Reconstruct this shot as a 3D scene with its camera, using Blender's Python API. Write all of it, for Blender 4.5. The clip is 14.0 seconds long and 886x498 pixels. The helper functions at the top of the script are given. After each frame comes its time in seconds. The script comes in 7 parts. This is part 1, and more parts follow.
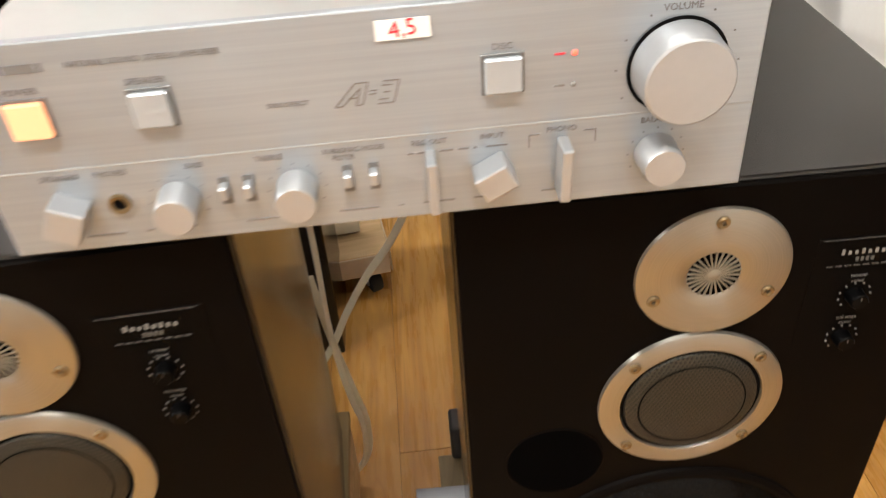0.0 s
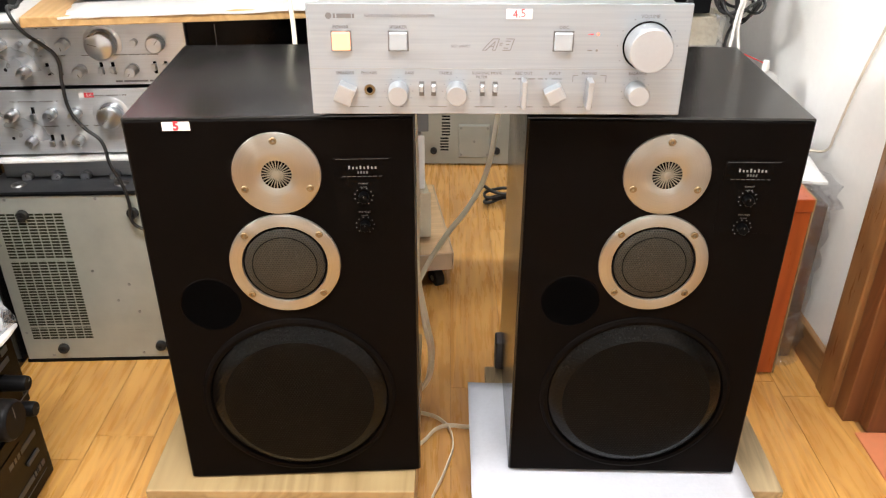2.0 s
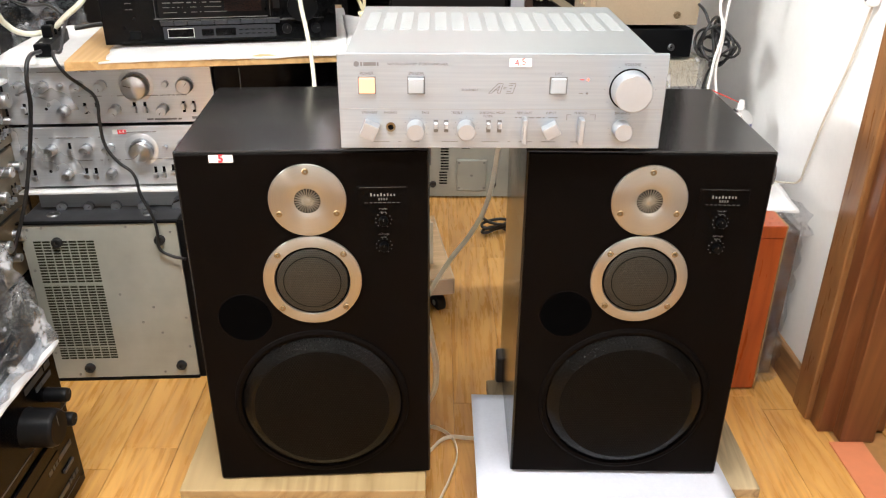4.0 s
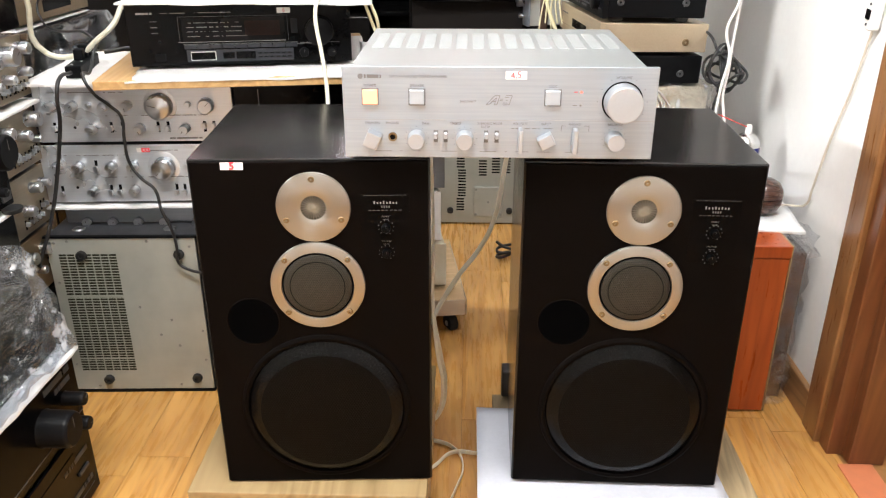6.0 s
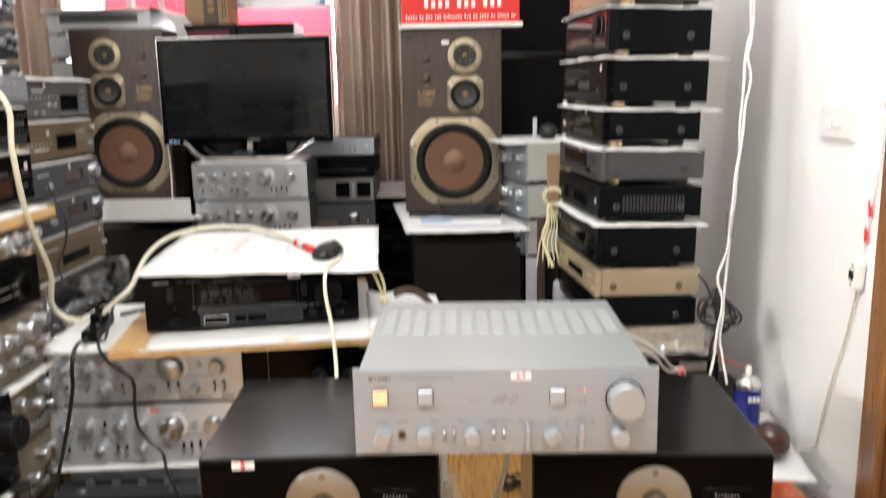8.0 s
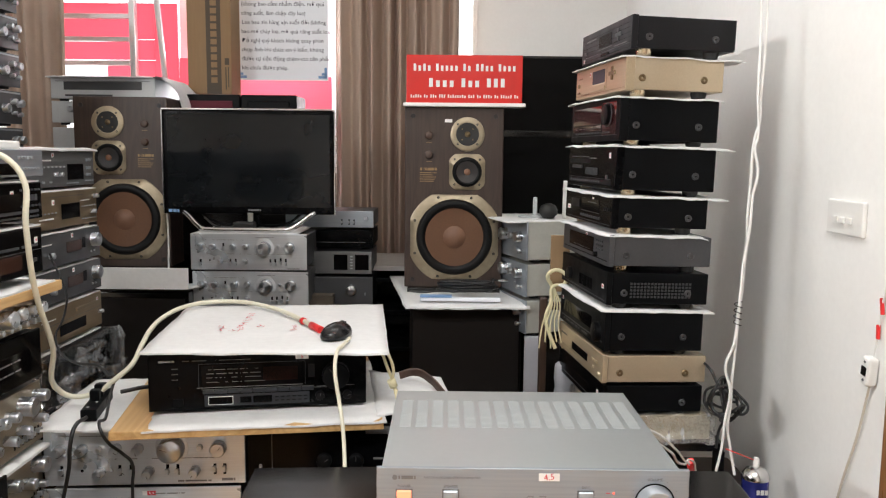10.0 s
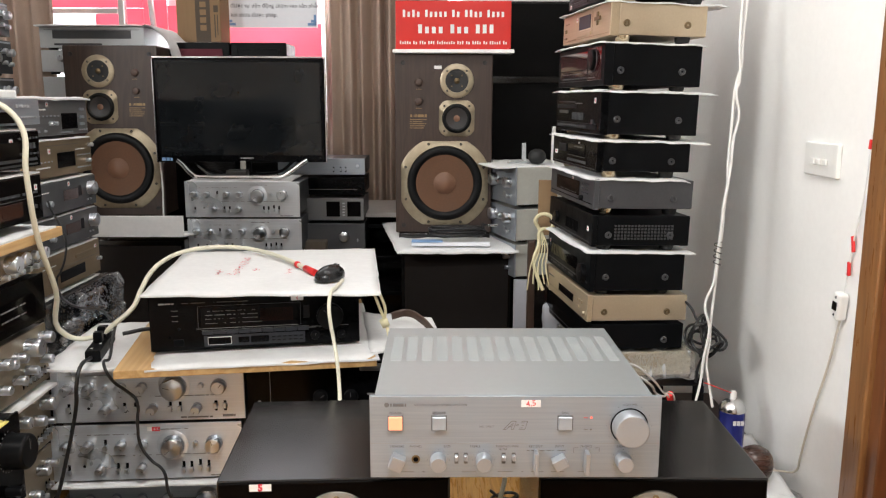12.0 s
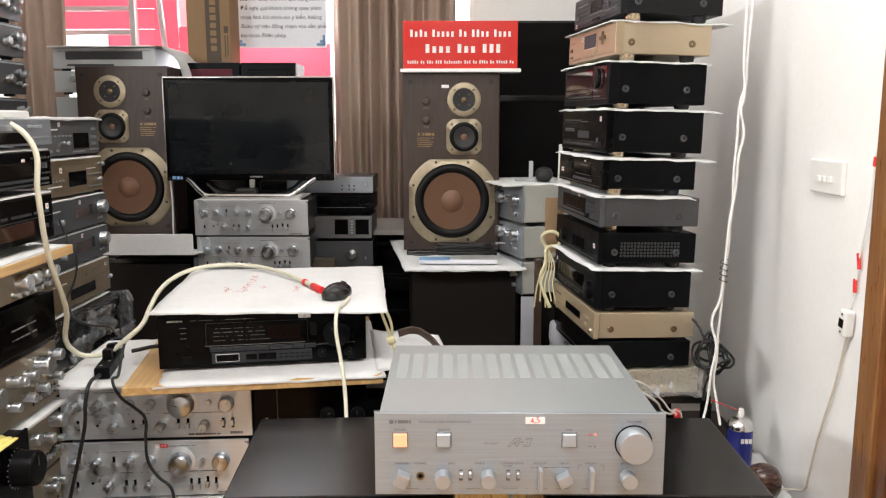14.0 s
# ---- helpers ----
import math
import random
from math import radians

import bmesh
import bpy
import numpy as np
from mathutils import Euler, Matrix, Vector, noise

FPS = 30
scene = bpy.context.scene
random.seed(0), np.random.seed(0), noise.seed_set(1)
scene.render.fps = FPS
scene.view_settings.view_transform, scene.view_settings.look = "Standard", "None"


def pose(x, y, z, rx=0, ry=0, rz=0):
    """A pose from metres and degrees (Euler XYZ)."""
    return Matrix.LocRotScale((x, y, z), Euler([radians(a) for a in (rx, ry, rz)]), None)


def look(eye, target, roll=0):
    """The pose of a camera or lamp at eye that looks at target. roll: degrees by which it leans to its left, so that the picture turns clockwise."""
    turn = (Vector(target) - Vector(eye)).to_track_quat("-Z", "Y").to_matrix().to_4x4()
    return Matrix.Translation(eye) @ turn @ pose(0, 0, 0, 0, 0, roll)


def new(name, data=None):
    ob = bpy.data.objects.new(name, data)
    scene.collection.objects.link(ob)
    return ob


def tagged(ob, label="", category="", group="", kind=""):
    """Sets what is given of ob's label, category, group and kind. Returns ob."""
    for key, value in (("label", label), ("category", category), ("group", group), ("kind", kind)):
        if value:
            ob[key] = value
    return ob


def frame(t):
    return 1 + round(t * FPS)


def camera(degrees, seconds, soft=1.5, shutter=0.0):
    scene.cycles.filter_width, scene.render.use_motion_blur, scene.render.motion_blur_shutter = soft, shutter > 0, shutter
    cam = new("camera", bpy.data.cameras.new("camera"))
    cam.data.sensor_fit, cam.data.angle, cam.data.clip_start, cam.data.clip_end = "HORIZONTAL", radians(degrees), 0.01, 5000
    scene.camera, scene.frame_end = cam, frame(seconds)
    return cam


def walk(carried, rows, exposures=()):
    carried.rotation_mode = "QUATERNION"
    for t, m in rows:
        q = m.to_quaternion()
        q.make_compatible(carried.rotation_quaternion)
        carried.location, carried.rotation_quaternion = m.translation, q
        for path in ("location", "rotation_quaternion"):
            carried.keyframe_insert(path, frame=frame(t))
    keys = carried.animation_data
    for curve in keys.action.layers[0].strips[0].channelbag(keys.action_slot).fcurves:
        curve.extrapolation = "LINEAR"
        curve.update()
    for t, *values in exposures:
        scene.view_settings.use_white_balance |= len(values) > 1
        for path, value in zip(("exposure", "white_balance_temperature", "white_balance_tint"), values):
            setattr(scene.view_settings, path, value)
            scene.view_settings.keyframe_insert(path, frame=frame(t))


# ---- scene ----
cam = camera(57.8, 14.0, soft=1.2, shutter=0.5)
PATH = [
    (0, (0.02, -0.399, 1.057), (0.076, 1.192, -0.153), -4.7),
    (0.5, (-0.04, -0.512, 1.084), (0.045, 1.113, -0.08), -2.4),
    (1, (-0.052, -0.619, 1.105), (0.024, 1.043, -0.005), -0.2),
    (1.5, (-0.052, -0.816, 1.117), (-0.031, 0.898, 0.088), 0.1),
    (2, (-0.059, -0.914, 1.107), (-0.066, 0.831, 0.132), 0.1),
    (2.5, (-0.071, -0.944, 1.126), (-0.077, 0.82, 0.184), 0.1),
    (3, (-0.096, -0.974, 1.151), (-0.076, 0.798, 0.223), 0.2),
    (5.5, (-0.052, -1.108, 1.141), (-0.081, 0.71, 0.308), 0.3),
    (6, (-0.044, -1.102, 1.127), (-0.1, 0.725, 0.315), 0.0),
    (6.5, (-0.043, -1.107, 1.126), (-0.113, 0.725, 0.326), -0.3),
    (7, (-0.043, -1.102, 1.125), (-0.121, 0.725, 0.315), -0.4),
    (7.5, (-0.046, -1.101, 1.174), (-0.136, 0.767, 0.467), -0.6),
    (7.7, (-0.046, -1.102, 1.215), (-0.128, 0.822, 0.678), -0.6),
    (7.9, (-0.051, -1.092, 1.286), (-0.117, 0.856, 0.84), -0.9),
    (8, (-0.053, -1.084, 1.3), (-0.11, 0.876, 0.909), -1.2),
    (8.2, (-0.062, -1.09, 1.325), (-0.095, 0.888, 1.028), -0.6),
    (10.3, (-0.128, -1.07, 1.342), (-0.135, 0.916, 1.109), 0.7),
    (10.5, (-0.129, -1.07, 1.34), (-0.136, 0.915, 1.102), 0.8),
    (11, (-0.127, -1.077, 1.335), (-0.134, 0.905, 1.074), 0.8),
    (11.5, (-0.116, -1.098, 1.333), (-0.113, 0.878, 1.026), 0.4),
    (12, (-0.115, -1.131, 1.338), (-0.104, 0.836, 0.979), 0.1),
    (12.5, (-0.115, -1.143, 1.348), (-0.103, 0.825, 0.991), -0.2),
    (13, (-0.113, -1.15, 1.348), (-0.105, 0.821, 1.009), -0.4),
    (13.5, (-0.11, -1.147, 1.348), (-0.106, 0.825, 1.015), -0.3),
    (14, (-0.107, -1.142, 1.34), (-0.12, 0.833, 1.024), -0.1),
]
walk(cam, [(t, look(eye, target, roll)) for t, eye, target, roll in PATH],
     [(0.0, 0.0, 7000, 10), (0.7, 0.22, 7400, 10), (1.5, 0.42, 6750, 10), (3.0, 0.42, 6400, 10), (7.2, 0.42, 6350, 10), (8.2, -0.20, 6500, 10), (10.3, -0.56, 6450, 10), (12.0, -0.46, 6450, 10), (14.0, -0.38, 6500, 10)])

# ---- light ----
world = bpy.data.worlds.new("world")
scene.world = world
world.use_nodes = True
wn = world.node_tree
sky = wn.nodes.new("ShaderNodeTexSky")
sky.sky_type, sky.sun_disc, sky.sun_elevation, sky.sun_rotation = "NISHITA", False, radians(42), radians(20)
wn.links.new(sky.outputs[0], wn.nodes["Background"].inputs[0])
wn.nodes["Background"].inputs[1].default_value = 0.12


def area(name, eye, target, sx, sy, watts, color):
    d = bpy.data.lights.new(name, "AREA")
    d.shape, d.size, d.size_y, d.energy, d.color = "RECTANGLE", sx, sy, watts, color
    ob = new(name, d)
    ob.matrix_world = look(eye, target)
    return ob


# daylight through the window in the back wall, a tube on the west wall and two ceiling tubes out of view
area("window_light", (-1.05, 3.48, 1.68), (-1.05, 0.0, 1.55), 2.2, 0.52, 72, (0.97, 0.985, 1.0))
area("tube_light", (-2.22, -0.28, 1.98), (0.76, 0.6, 0.9), 1.2, 0.06, 92, (0.99, 0.99, 0.98))
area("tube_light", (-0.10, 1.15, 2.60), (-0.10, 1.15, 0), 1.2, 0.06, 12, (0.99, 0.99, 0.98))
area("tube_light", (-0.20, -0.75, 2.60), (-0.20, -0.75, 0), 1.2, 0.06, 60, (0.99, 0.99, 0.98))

# ---- materials ----
class Nodes:
    """A small wrapper that adds nodes to one material."""

    def __init__(self, name):
        self.m = bpy.data.materials.new(name)
        self.m.use_nodes = True
        self.t = self.m.node_tree
        self.b = self.t.nodes["Principled BSDF"]

    def add(self, kind, **values):
        n = self.t.nodes.new(kind)
        for key, value in values.items():
            if key in n.inputs:
                n.inputs[key].default_value = value
            else:
                n.inputs[key.replace("_", " ")].default_value = value
        return n

    def link(self, a, b):
        self.t.links.new(a, b)

    def coords(self, scale=(1, 1, 1)):
        c = self.t.nodes.new("ShaderNodeTexCoord")
        mp = self.t.nodes.new("ShaderNodeMapping")
        mp.inputs["Scale"].default_value = scale
        self.link(c.outputs["Object"], mp.inputs["Vector"])
        return mp.outputs["Vector"]

    def noise(self, scale, detail=4.0, stretch=(1, 1, 1), rough=0.55):
        n = self.add("ShaderNodeTexNoise", Scale=scale, Detail=detail, Roughness=rough)
        self.link(self.coords(stretch), n.inputs["Vector"])
        return n.outputs["Fac"]

    def ramp(self, fac, stops):
        r = self.t.nodes.new("ShaderNodeValToRGB")
        while len(r.color_ramp.elements) < len(stops):
            r.color_ramp.elements.new(0.5)
        for e, (p, c) in zip(r.color_ramp.elements, stops):
            e.position, e.color = p, (*c, 1) if len(c) == 3 else c
        self.link(fac, r.inputs["Fac"])
        return r.outputs["Color"]

    def bump(self, fac, strength, distance=0.001):
        n = self.add("ShaderNodeBump", Strength=strength, Distance=distance)
        self.link(fac, n.inputs["Height"])
        self.link(n.outputs["Normal"], self.b.inputs["Normal"])

    def spread(self, fac, low, high, where):
        n = self.t.nodes.new("ShaderNodeMapRange")
        n.inputs["From Min"].default_value, n.inputs["From Max"].default_value = 0.3, 0.7
        n.inputs["To Min"].default_value, n.inputs["To Max"].default_value = low, high
        self.link(fac, n.inputs["Value"])
        self.link(n.outputs["Result"], self.b.inputs[where])


def tint(c, k):
    return tuple(max(0.0, min(1.0, v * k)) for v in c)


def surface(name, color, rough=0.5, metal=0.0, scale=40, vary=0.12, bump=0.15, stretch=(1, 1, 1), coat=0.0, wear=0.08, spec=0.5):
    """A surface with fine grain and broad unevenness in colour and gloss."""
    n = Nodes(name)
    fine, broad = n.noise(scale, 5, stretch), n.noise(max(scale * 0.08, 2.2), 3)
    mix = n.t.nodes.new("ShaderNodeMath")
    mix.operation = "ADD"
    n.link(fine, mix.inputs[0])
    n.link(broad, mix.inputs[1])
    half = n.t.nodes.new("ShaderNodeMath")
    half.operation = "MULTIPLY"
    half.inputs[1].default_value = 0.5
    n.link(mix.outputs[0], half.inputs[0])
    n.link(n.ramp(half.outputs[0], [(0.3, tint(color, 1 - vary)), (0.7, tint(color, 1 + vary))]), n.b.inputs["Base Color"])
    n.spread(broad, max(0.02, rough - wear), min(1.0, rough + wear), "Roughness")
    n.b.inputs["Metallic"].default_value = metal
    n.b.inputs["Coat Weight"].default_value = coat
    n.b.inputs["Specular IOR Level"].default_value = spec
    if bump:
        n.bump(fine, bump, 0.0006)
    return n.m


def wood(name, dark, light, rough=0.45, along="Y", scale=9.0, ring=2.2, coat=0.0, random_tone=0.0, bump=0.12):
    """Grain that runs along one axis of the thing, with wavy figure and pores."""
    n = Nodes(name)
    st = {"X": (0.09, 1, 1), "Y": (1, 0.09, 1), "Z": (1, 1, 0.09)}[along]
    vec = n.coords(st)
    if random_tone:
        info = n.t.nodes.new("ShaderNodeObjectInfo")
        shift = n.t.nodes.new("ShaderNodeVectorMath")
        shift.operation = "MULTIPLY_ADD"
        shift.inputs[1].default_value = (7.0, 7.0, 7.0)
        n.link(info.outputs["Random"], shift.inputs[0])
        n.link(vec, shift.inputs[2])
        vec = shift.outputs["Vector"]
    big = n.add("ShaderNodeTexNoise", Scale=scale, Detail=3.0, Roughness=0.5, Distortion=ring)
    n.link(vec, big.inputs["Vector"])
    pore = n.add("ShaderNodeTexNoise", Scale=scale * 14, Detail=4.0, Roughness=0.6)
    n.link(vec, pore.inputs["Vector"])
    wave = n.t.nodes.new("ShaderNodeMath")
    wave.operation = "PINGPONG"
    wave.inputs[1].default_value = 0.085
    n.link(big.outputs["Fac"], wave.inputs[0])
    k = n.t.nodes.new("ShaderNodeMath")
    k.operation = "MULTIPLY"
    k.inputs[1].default_value = 6.5
    n.link(wave.outputs[0], k.inputs[0])
    mix = n.t.nodes.new("ShaderNodeMath")
    mix.operation = "MULTIPLY_ADD"
    mix.inputs[1].default_value = 0.55
    n.link(pore.outputs["Fac"], mix.inputs[0])
    n.link(k.outputs[0], mix.inputs[2])
    mid = tuple((a + b) / 2 for a, b in zip(dark, light))
    col = n.ramp(mix.outputs[0], [(0.2, dark), (0.5, mid), (0.85, light)])
    if random_tone:
        hsv = n.t.nodes.new("ShaderNodeHueSaturation")
        r = n.t.nodes.new("ShaderNodeMapRange")
        r.inputs["To Min"].default_value, r.inputs["To Max"].default_value = 1 - random_tone, 1 + random_tone
        n.link(info.outputs["Random"], r.inputs["Value"])
        n.link(r.outputs["Result"], hsv.inputs["Value"])
        n.link(col, hsv.inputs["Color"])
        col = hsv.outputs["Color"]
    n.link(col, n.b.inputs["Base Color"])
    n.spread(pore.outputs["Fac"], rough - 0.07, rough + 0.07, "Roughness")
    n.b.inputs["Coat Weight"].default_value = coat
    n.b.inputs["Coat Roughness"].default_value = 0.15
    n.bump(pore.outputs["Fac"], bump, 0.0005)
    return n.m


def perforated(name, color, pitch, hole, rough=0.4, metal=0.6, gap=(0.004, 0.004, 0.004), spec=0.3):
    """Sheet with a hexagonal pattern of round holes, in the plane of x and z."""
    n = Nodes(name)
    near = []
    for shift in (0.0, 0.5):
        c = n.t.nodes.new("ShaderNodeTexCoord")
        mp = n.t.nodes.new("ShaderNodeMapping")
        mp.inputs["Scale"].default_value = (1 / pitch, 0, 1 / (pitch * 1.732))
        mp.inputs["Location"].default_value = (shift, 0, shift)
        n.link(c.outputs["Object"], mp.inputs["Vector"])
        fr = n.t.nodes.new("ShaderNodeVectorMath")
        fr.operation = "FRACTION"
        n.link(mp.outputs[0], fr.inputs[0])
        su = n.t.nodes.new("ShaderNodeVectorMath")
        su.operation = "SUBTRACT"
        su.inputs[1].default_value = (0.5, 0, 0.5)
        n.link(fr.outputs[0], su.inputs[0])
        mu = n.t.nodes.new("ShaderNodeVectorMath")
        mu.operation = "MULTIPLY"
        mu.inputs[1].default_value = (1, 0, 1.732)
        n.link(su.outputs[0], mu.inputs[0])
        le = n.t.nodes.new("ShaderNodeVectorMath")
        le.operation = "LENGTH"
        n.link(mu.outputs[0], le.inputs[0])
        near.append(le.outputs["Value"])
    mi = n.t.nodes.new("ShaderNodeMath")
    mi.operation = "MINIMUM"
    n.link(near[0], mi.inputs[0])
    n.link(near[1], mi.inputs[1])
    solid = n.ramp(mi.outputs[0], [(hole - 0.04, (0, 0, 0)), (hole + 0.04, (1, 1, 1))])
    mx = n.t.nodes.new("ShaderNodeMix")
    mx.data_type = "RGBA"
    mx.inputs[6].default_value, mx.inputs[7].default_value = (*gap, 1), (*color, 1)
    n.link(solid, mx.inputs[0])
    n.link(mx.outputs[2], n.b.inputs["Base Color"])
    n.b.inputs["Roughness"].default_value = rough
    n.b.inputs["Specular IOR Level"].default_value = spec
    me = n.t.nodes.new("ShaderNodeMath")
    me.operation = "MULTIPLY"
    me.inputs[1].default_value = metal
    n.link(solid, me.inputs[0])
    n.link(me.outputs[0], n.b.inputs["Metallic"])
    n.bump(solid, 0.6, 0.0006)
    return n.m


def turned(name, color, rough=0.25, metal=1.0, groove=0.0):
    """Metal turned on a lathe about its own y axis, with fine circular grooves."""
    n = Nodes(name)
    n.b.inputs["Base Color"].default_value = (*color, 1)
    n.b.inputs["Metallic"].default_value = metal
    n.b.inputs["Anisotropic"].default_value = 0.92
    if groove:
        c = n.t.nodes.new("ShaderNodeTexCoord")
        flat = n.t.nodes.new("ShaderNodeVectorMath")
        flat.operation = "MULTIPLY"
        flat.inputs[1].default_value = (1, 0, 1)
        n.link(c.outputs["Object"], flat.inputs[0])
        far = n.t.nodes.new("ShaderNodeVectorMath")
        far.operation = "LENGTH"
        n.link(flat.outputs[0], far.inputs[0])
        ring = n.add("ShaderNodeTexNoise", Scale=groove, Detail=2.0, Roughness=0.6)
        ring.noise_dimensions = "1D"
        n.link(far.outputs["Value"], ring.inputs["W"])
        n.link(n.ramp(ring.outputs["Fac"], [(0.3, tint(color, 0.95)), (0.7, tint(color, 1.04))]), n.b.inputs["Base Color"])
    ta = n.t.nodes.new("ShaderNodeTangent")
    ta.direction_type, ta.axis = "RADIAL", "Y"
    n.link(ta.outputs[0], n.b.inputs["Tangent"])
    n.b.inputs["Anisotropic Rotation"].default_value = 0.25
    n.spread(n.noise(9, 2), rough - 0.03, rough + 0.03, "Roughness")
    return n.m


def brushed(name, color, rough=0.34, metal=1.0):
    """Sheet metal brushed sideways."""
    n = Nodes(name)
    line, broad = n.noise(260, 3, (0.02, 1, 1)), n.noise(6, 3)
    n.link(n.ramp(line, [(0.3, tint(color, 0.93)), (0.7, tint(color, 1.05))]), n.b.inputs["Base Color"])
    n.b.inputs["Metallic"].default_value = metal
    n.spread(broad, rough - 0.05, rough + 0.06, "Roughness")
    ta = n.t.nodes.new("ShaderNodeTangent")
    ta.direction_type, ta.axis = "RADIAL", "Z"
    n.link(ta.outputs[0], n.b.inputs["Tangent"])
    n.b.inputs["Anisotropic"].default_value, n.b.inputs["Anisotropic Rotation"].default_value = 0.9, 0.25
    n.bump(line, 0.08, 0.0004)
    return n.m


def glowing(name, color, strength, base=1.0):
    n = Nodes(name)
    n.b.inputs["Base Color"].default_value = (*tint(color, base), 1)
    n.b.inputs["Emission Color"].default_value = (*color, 1)
    n.b.inputs["Emission Strength"].default_value = strength
    return n.m


def film(name, shine=0.22, color=(0.9, 0.92, 0.95), painted_glint=1.0):
    """Thin clear plastic with creases; white diffuse streaks are painted for their glints."""
    n = Nodes(name)
    cre = n.noise(38, 4, (1, 0.6, 1), 0.6)
    streak = n.noise(46, 3, (1.0, 0.3, 0.3), 0.55)
    bp = n.add("ShaderNodeBump", Strength=1.0, Distance=0.012)
    n.link(cre, bp.inputs["Height"])
    tr = n.t.nodes.new("ShaderNodeBsdfTransparent")
    tr.inputs["Color"].default_value = (*color, 1)
    gl = n.add("ShaderNodeBsdfGlossy", Roughness=0.05)
    n.link(bp.outputs["Normal"], gl.inputs["Normal"])
    di = n.t.nodes.new("ShaderNodeBsdfDiffuse")
    di.inputs["Color"].default_value = (0.8, 0.82, 0.85, 1)
    m1 = n.t.nodes.new("ShaderNodeMixShader")
    m1.inputs[0].default_value = shine
    n.link(tr.outputs[0], m1.inputs[1])
    n.link(gl.outputs[0], m1.inputs[2])
    m2 = n.t.nodes.new("ShaderNodeMixShader")
    n.link(n.ramp(streak, [(p, (v * painted_glint,) * 3) for p, v in ((0.475, 0.015), (0.50, 0.14), (0.525, 0.02), (0.60, 0.03), (0.68, 0.45))]), m2.inputs[0])
    n.link(m1.outputs[0], m2.inputs[1])
    n.link(di.outputs[0], m2.inputs[2])
    n.link(m2.outputs[0], n.t.nodes["Material Output"].inputs["Surface"])
    return n.m


M = {}
M["silver"] = brushed("brushed_silver", (0.335, 0.372, 0.412), 0.32, 0.62)
M["silver_dark"] = brushed("brushed_pewter", (0.15, 0.15, 0.15), 0.36, 0.5)
M["cover"] = surface("silver_paint", (0.42, 0.445, 0.445), 0.37, 0.6, 90, 0.03, 0.03, (1, 1, 1), 0.0, 0.02)
M["louver"] = surface("bright_slats", (0.30, 0.315, 0.315), 0.45, 0.0, 120, 0.04, 0.02)
M["knob"] = turned("turned_aluminium", (0.56, 0.59, 0.625), 0.27, 1.0, 2600)
M["knob_satin"] = surface("satin_aluminium", (0.41, 0.43, 0.455), 0.34, 0.65, 200, 0.03, 0.03)
M["knob_black"] = surface("black_knob_plastic", (0.0040, 0.0040, 0.0045), 0.36, 0, 120, 0.2, 0.05, (1, 1, 1), 0.0, 0.05, 0.10)
M["disc"] = turned("turned_pale_disc", (0.30, 0.29, 0.265), 0.31, 0.85, 900)
M["brass"] = surface("brass_screw", (0.20, 0.145, 0.08), 0.42, 0.8, 200, 0.2, 0.05)
M["screw"] = surface("steel_screw", (0.25, 0.25, 0.25), 0.4, 1.0, 200, 0.2, 0.05)
M["black_wood"] = surface("black_ash_veneer", (0.0075, 0.0066, 0.0062), 0.17, 0, 70, 0.25, 0.012, (1, 0.06, 1), 0.0, 0.03, 0.42)
M["black_front"] = surface("black_painted_baffle", (0.0027, 0.0020, 0.0017), 0.50, 0, 160, 0.2, 0.06, (1, 1, 1), 0.0, 0.08, 0.025)
M["black_metal"] = surface("black_sheet_steel", (0.0036, 0.0039, 0.0045), 0.42, 0.0, 260, 0.15, 0.05, (1, 1, 1), 0.0, 0.08, 0.08)
M["black_gloss"] = surface("black_glossy_front", (0.0022, 0.0022, 0.0025), 0.22, 0, 90, 0.2, 0.02, (1, 1, 1), 0.0, 0.06, 0.09)
M["charcoal"] = surface("charcoal_plastic", (0.045, 0.046, 0.05), 0.42, 0.1, 180, 0.12, 0.05)
M["slate_strip"] = surface("slate_grey_keys", (0.026, 0.028, 0.034), 0.38, 0.1, 200, 0.1, 0.03, (1, 1, 1), 0.0, 0.06, 0.3)
M["grey_metal"] = surface("grey_painted_steel", (0.058, 0.059, 0.063), 0.42, 0.2, 160, 0.12, 0.05)
M["pale_steel"] = surface("pale_galvanised_steel", (0.37, 0.385, 0.345), 0.42, 0.25, 14, 0.17, 0.05)
M["champagne"] = surface("champagne_metal", (0.50, 0.41, 0.29), 0.36, 0.6, 200, 0.06, 0.04)
M["gold_front"] = brushed("champagne_brushed", (0.52, 0.415, 0.28), 0.36, 0.5)
M["bronze"] = brushed("bronze_brushed", (0.27, 0.195, 0.115), 0.34, 0.7)
M["white_metal"] = surface("off_white_metal", (0.50, 0.52, 0.53), 0.45, 0.2, 120, 0.06, 0.04)
# near-black for bands and seams, and for the shade in slots and holes
M["dark"] = surface("dark_recess", (0.0036, 0.0034, 0.0036), 0.7, 0, 100, 0.2, 0, (1, 1, 1), 0.0, 0.08, 0.03)
M["display"] = surface("smoked_display_glass", (0.004, 0.0033, 0.0035), 0.10, 0, 20, 0.3, 0, (1, 1, 1), 0.0, 0.04, 0.12)
# red of the mirrored shop sign is put into the base colour
M["display_red"] = surface("red_tinted_display", (0.030, 0.005, 0.006), 0.07, 0, 20, 0.2, 0, (1, 1, 1), 0.0, 0.03, 0.6)
M["display_slate"] = surface("slate_blue_display", (0.035, 0.042, 0.055), 0.42, 0, 40, 0.1, 0, (1, 1, 1), 0.0, 0.03, 0.2)
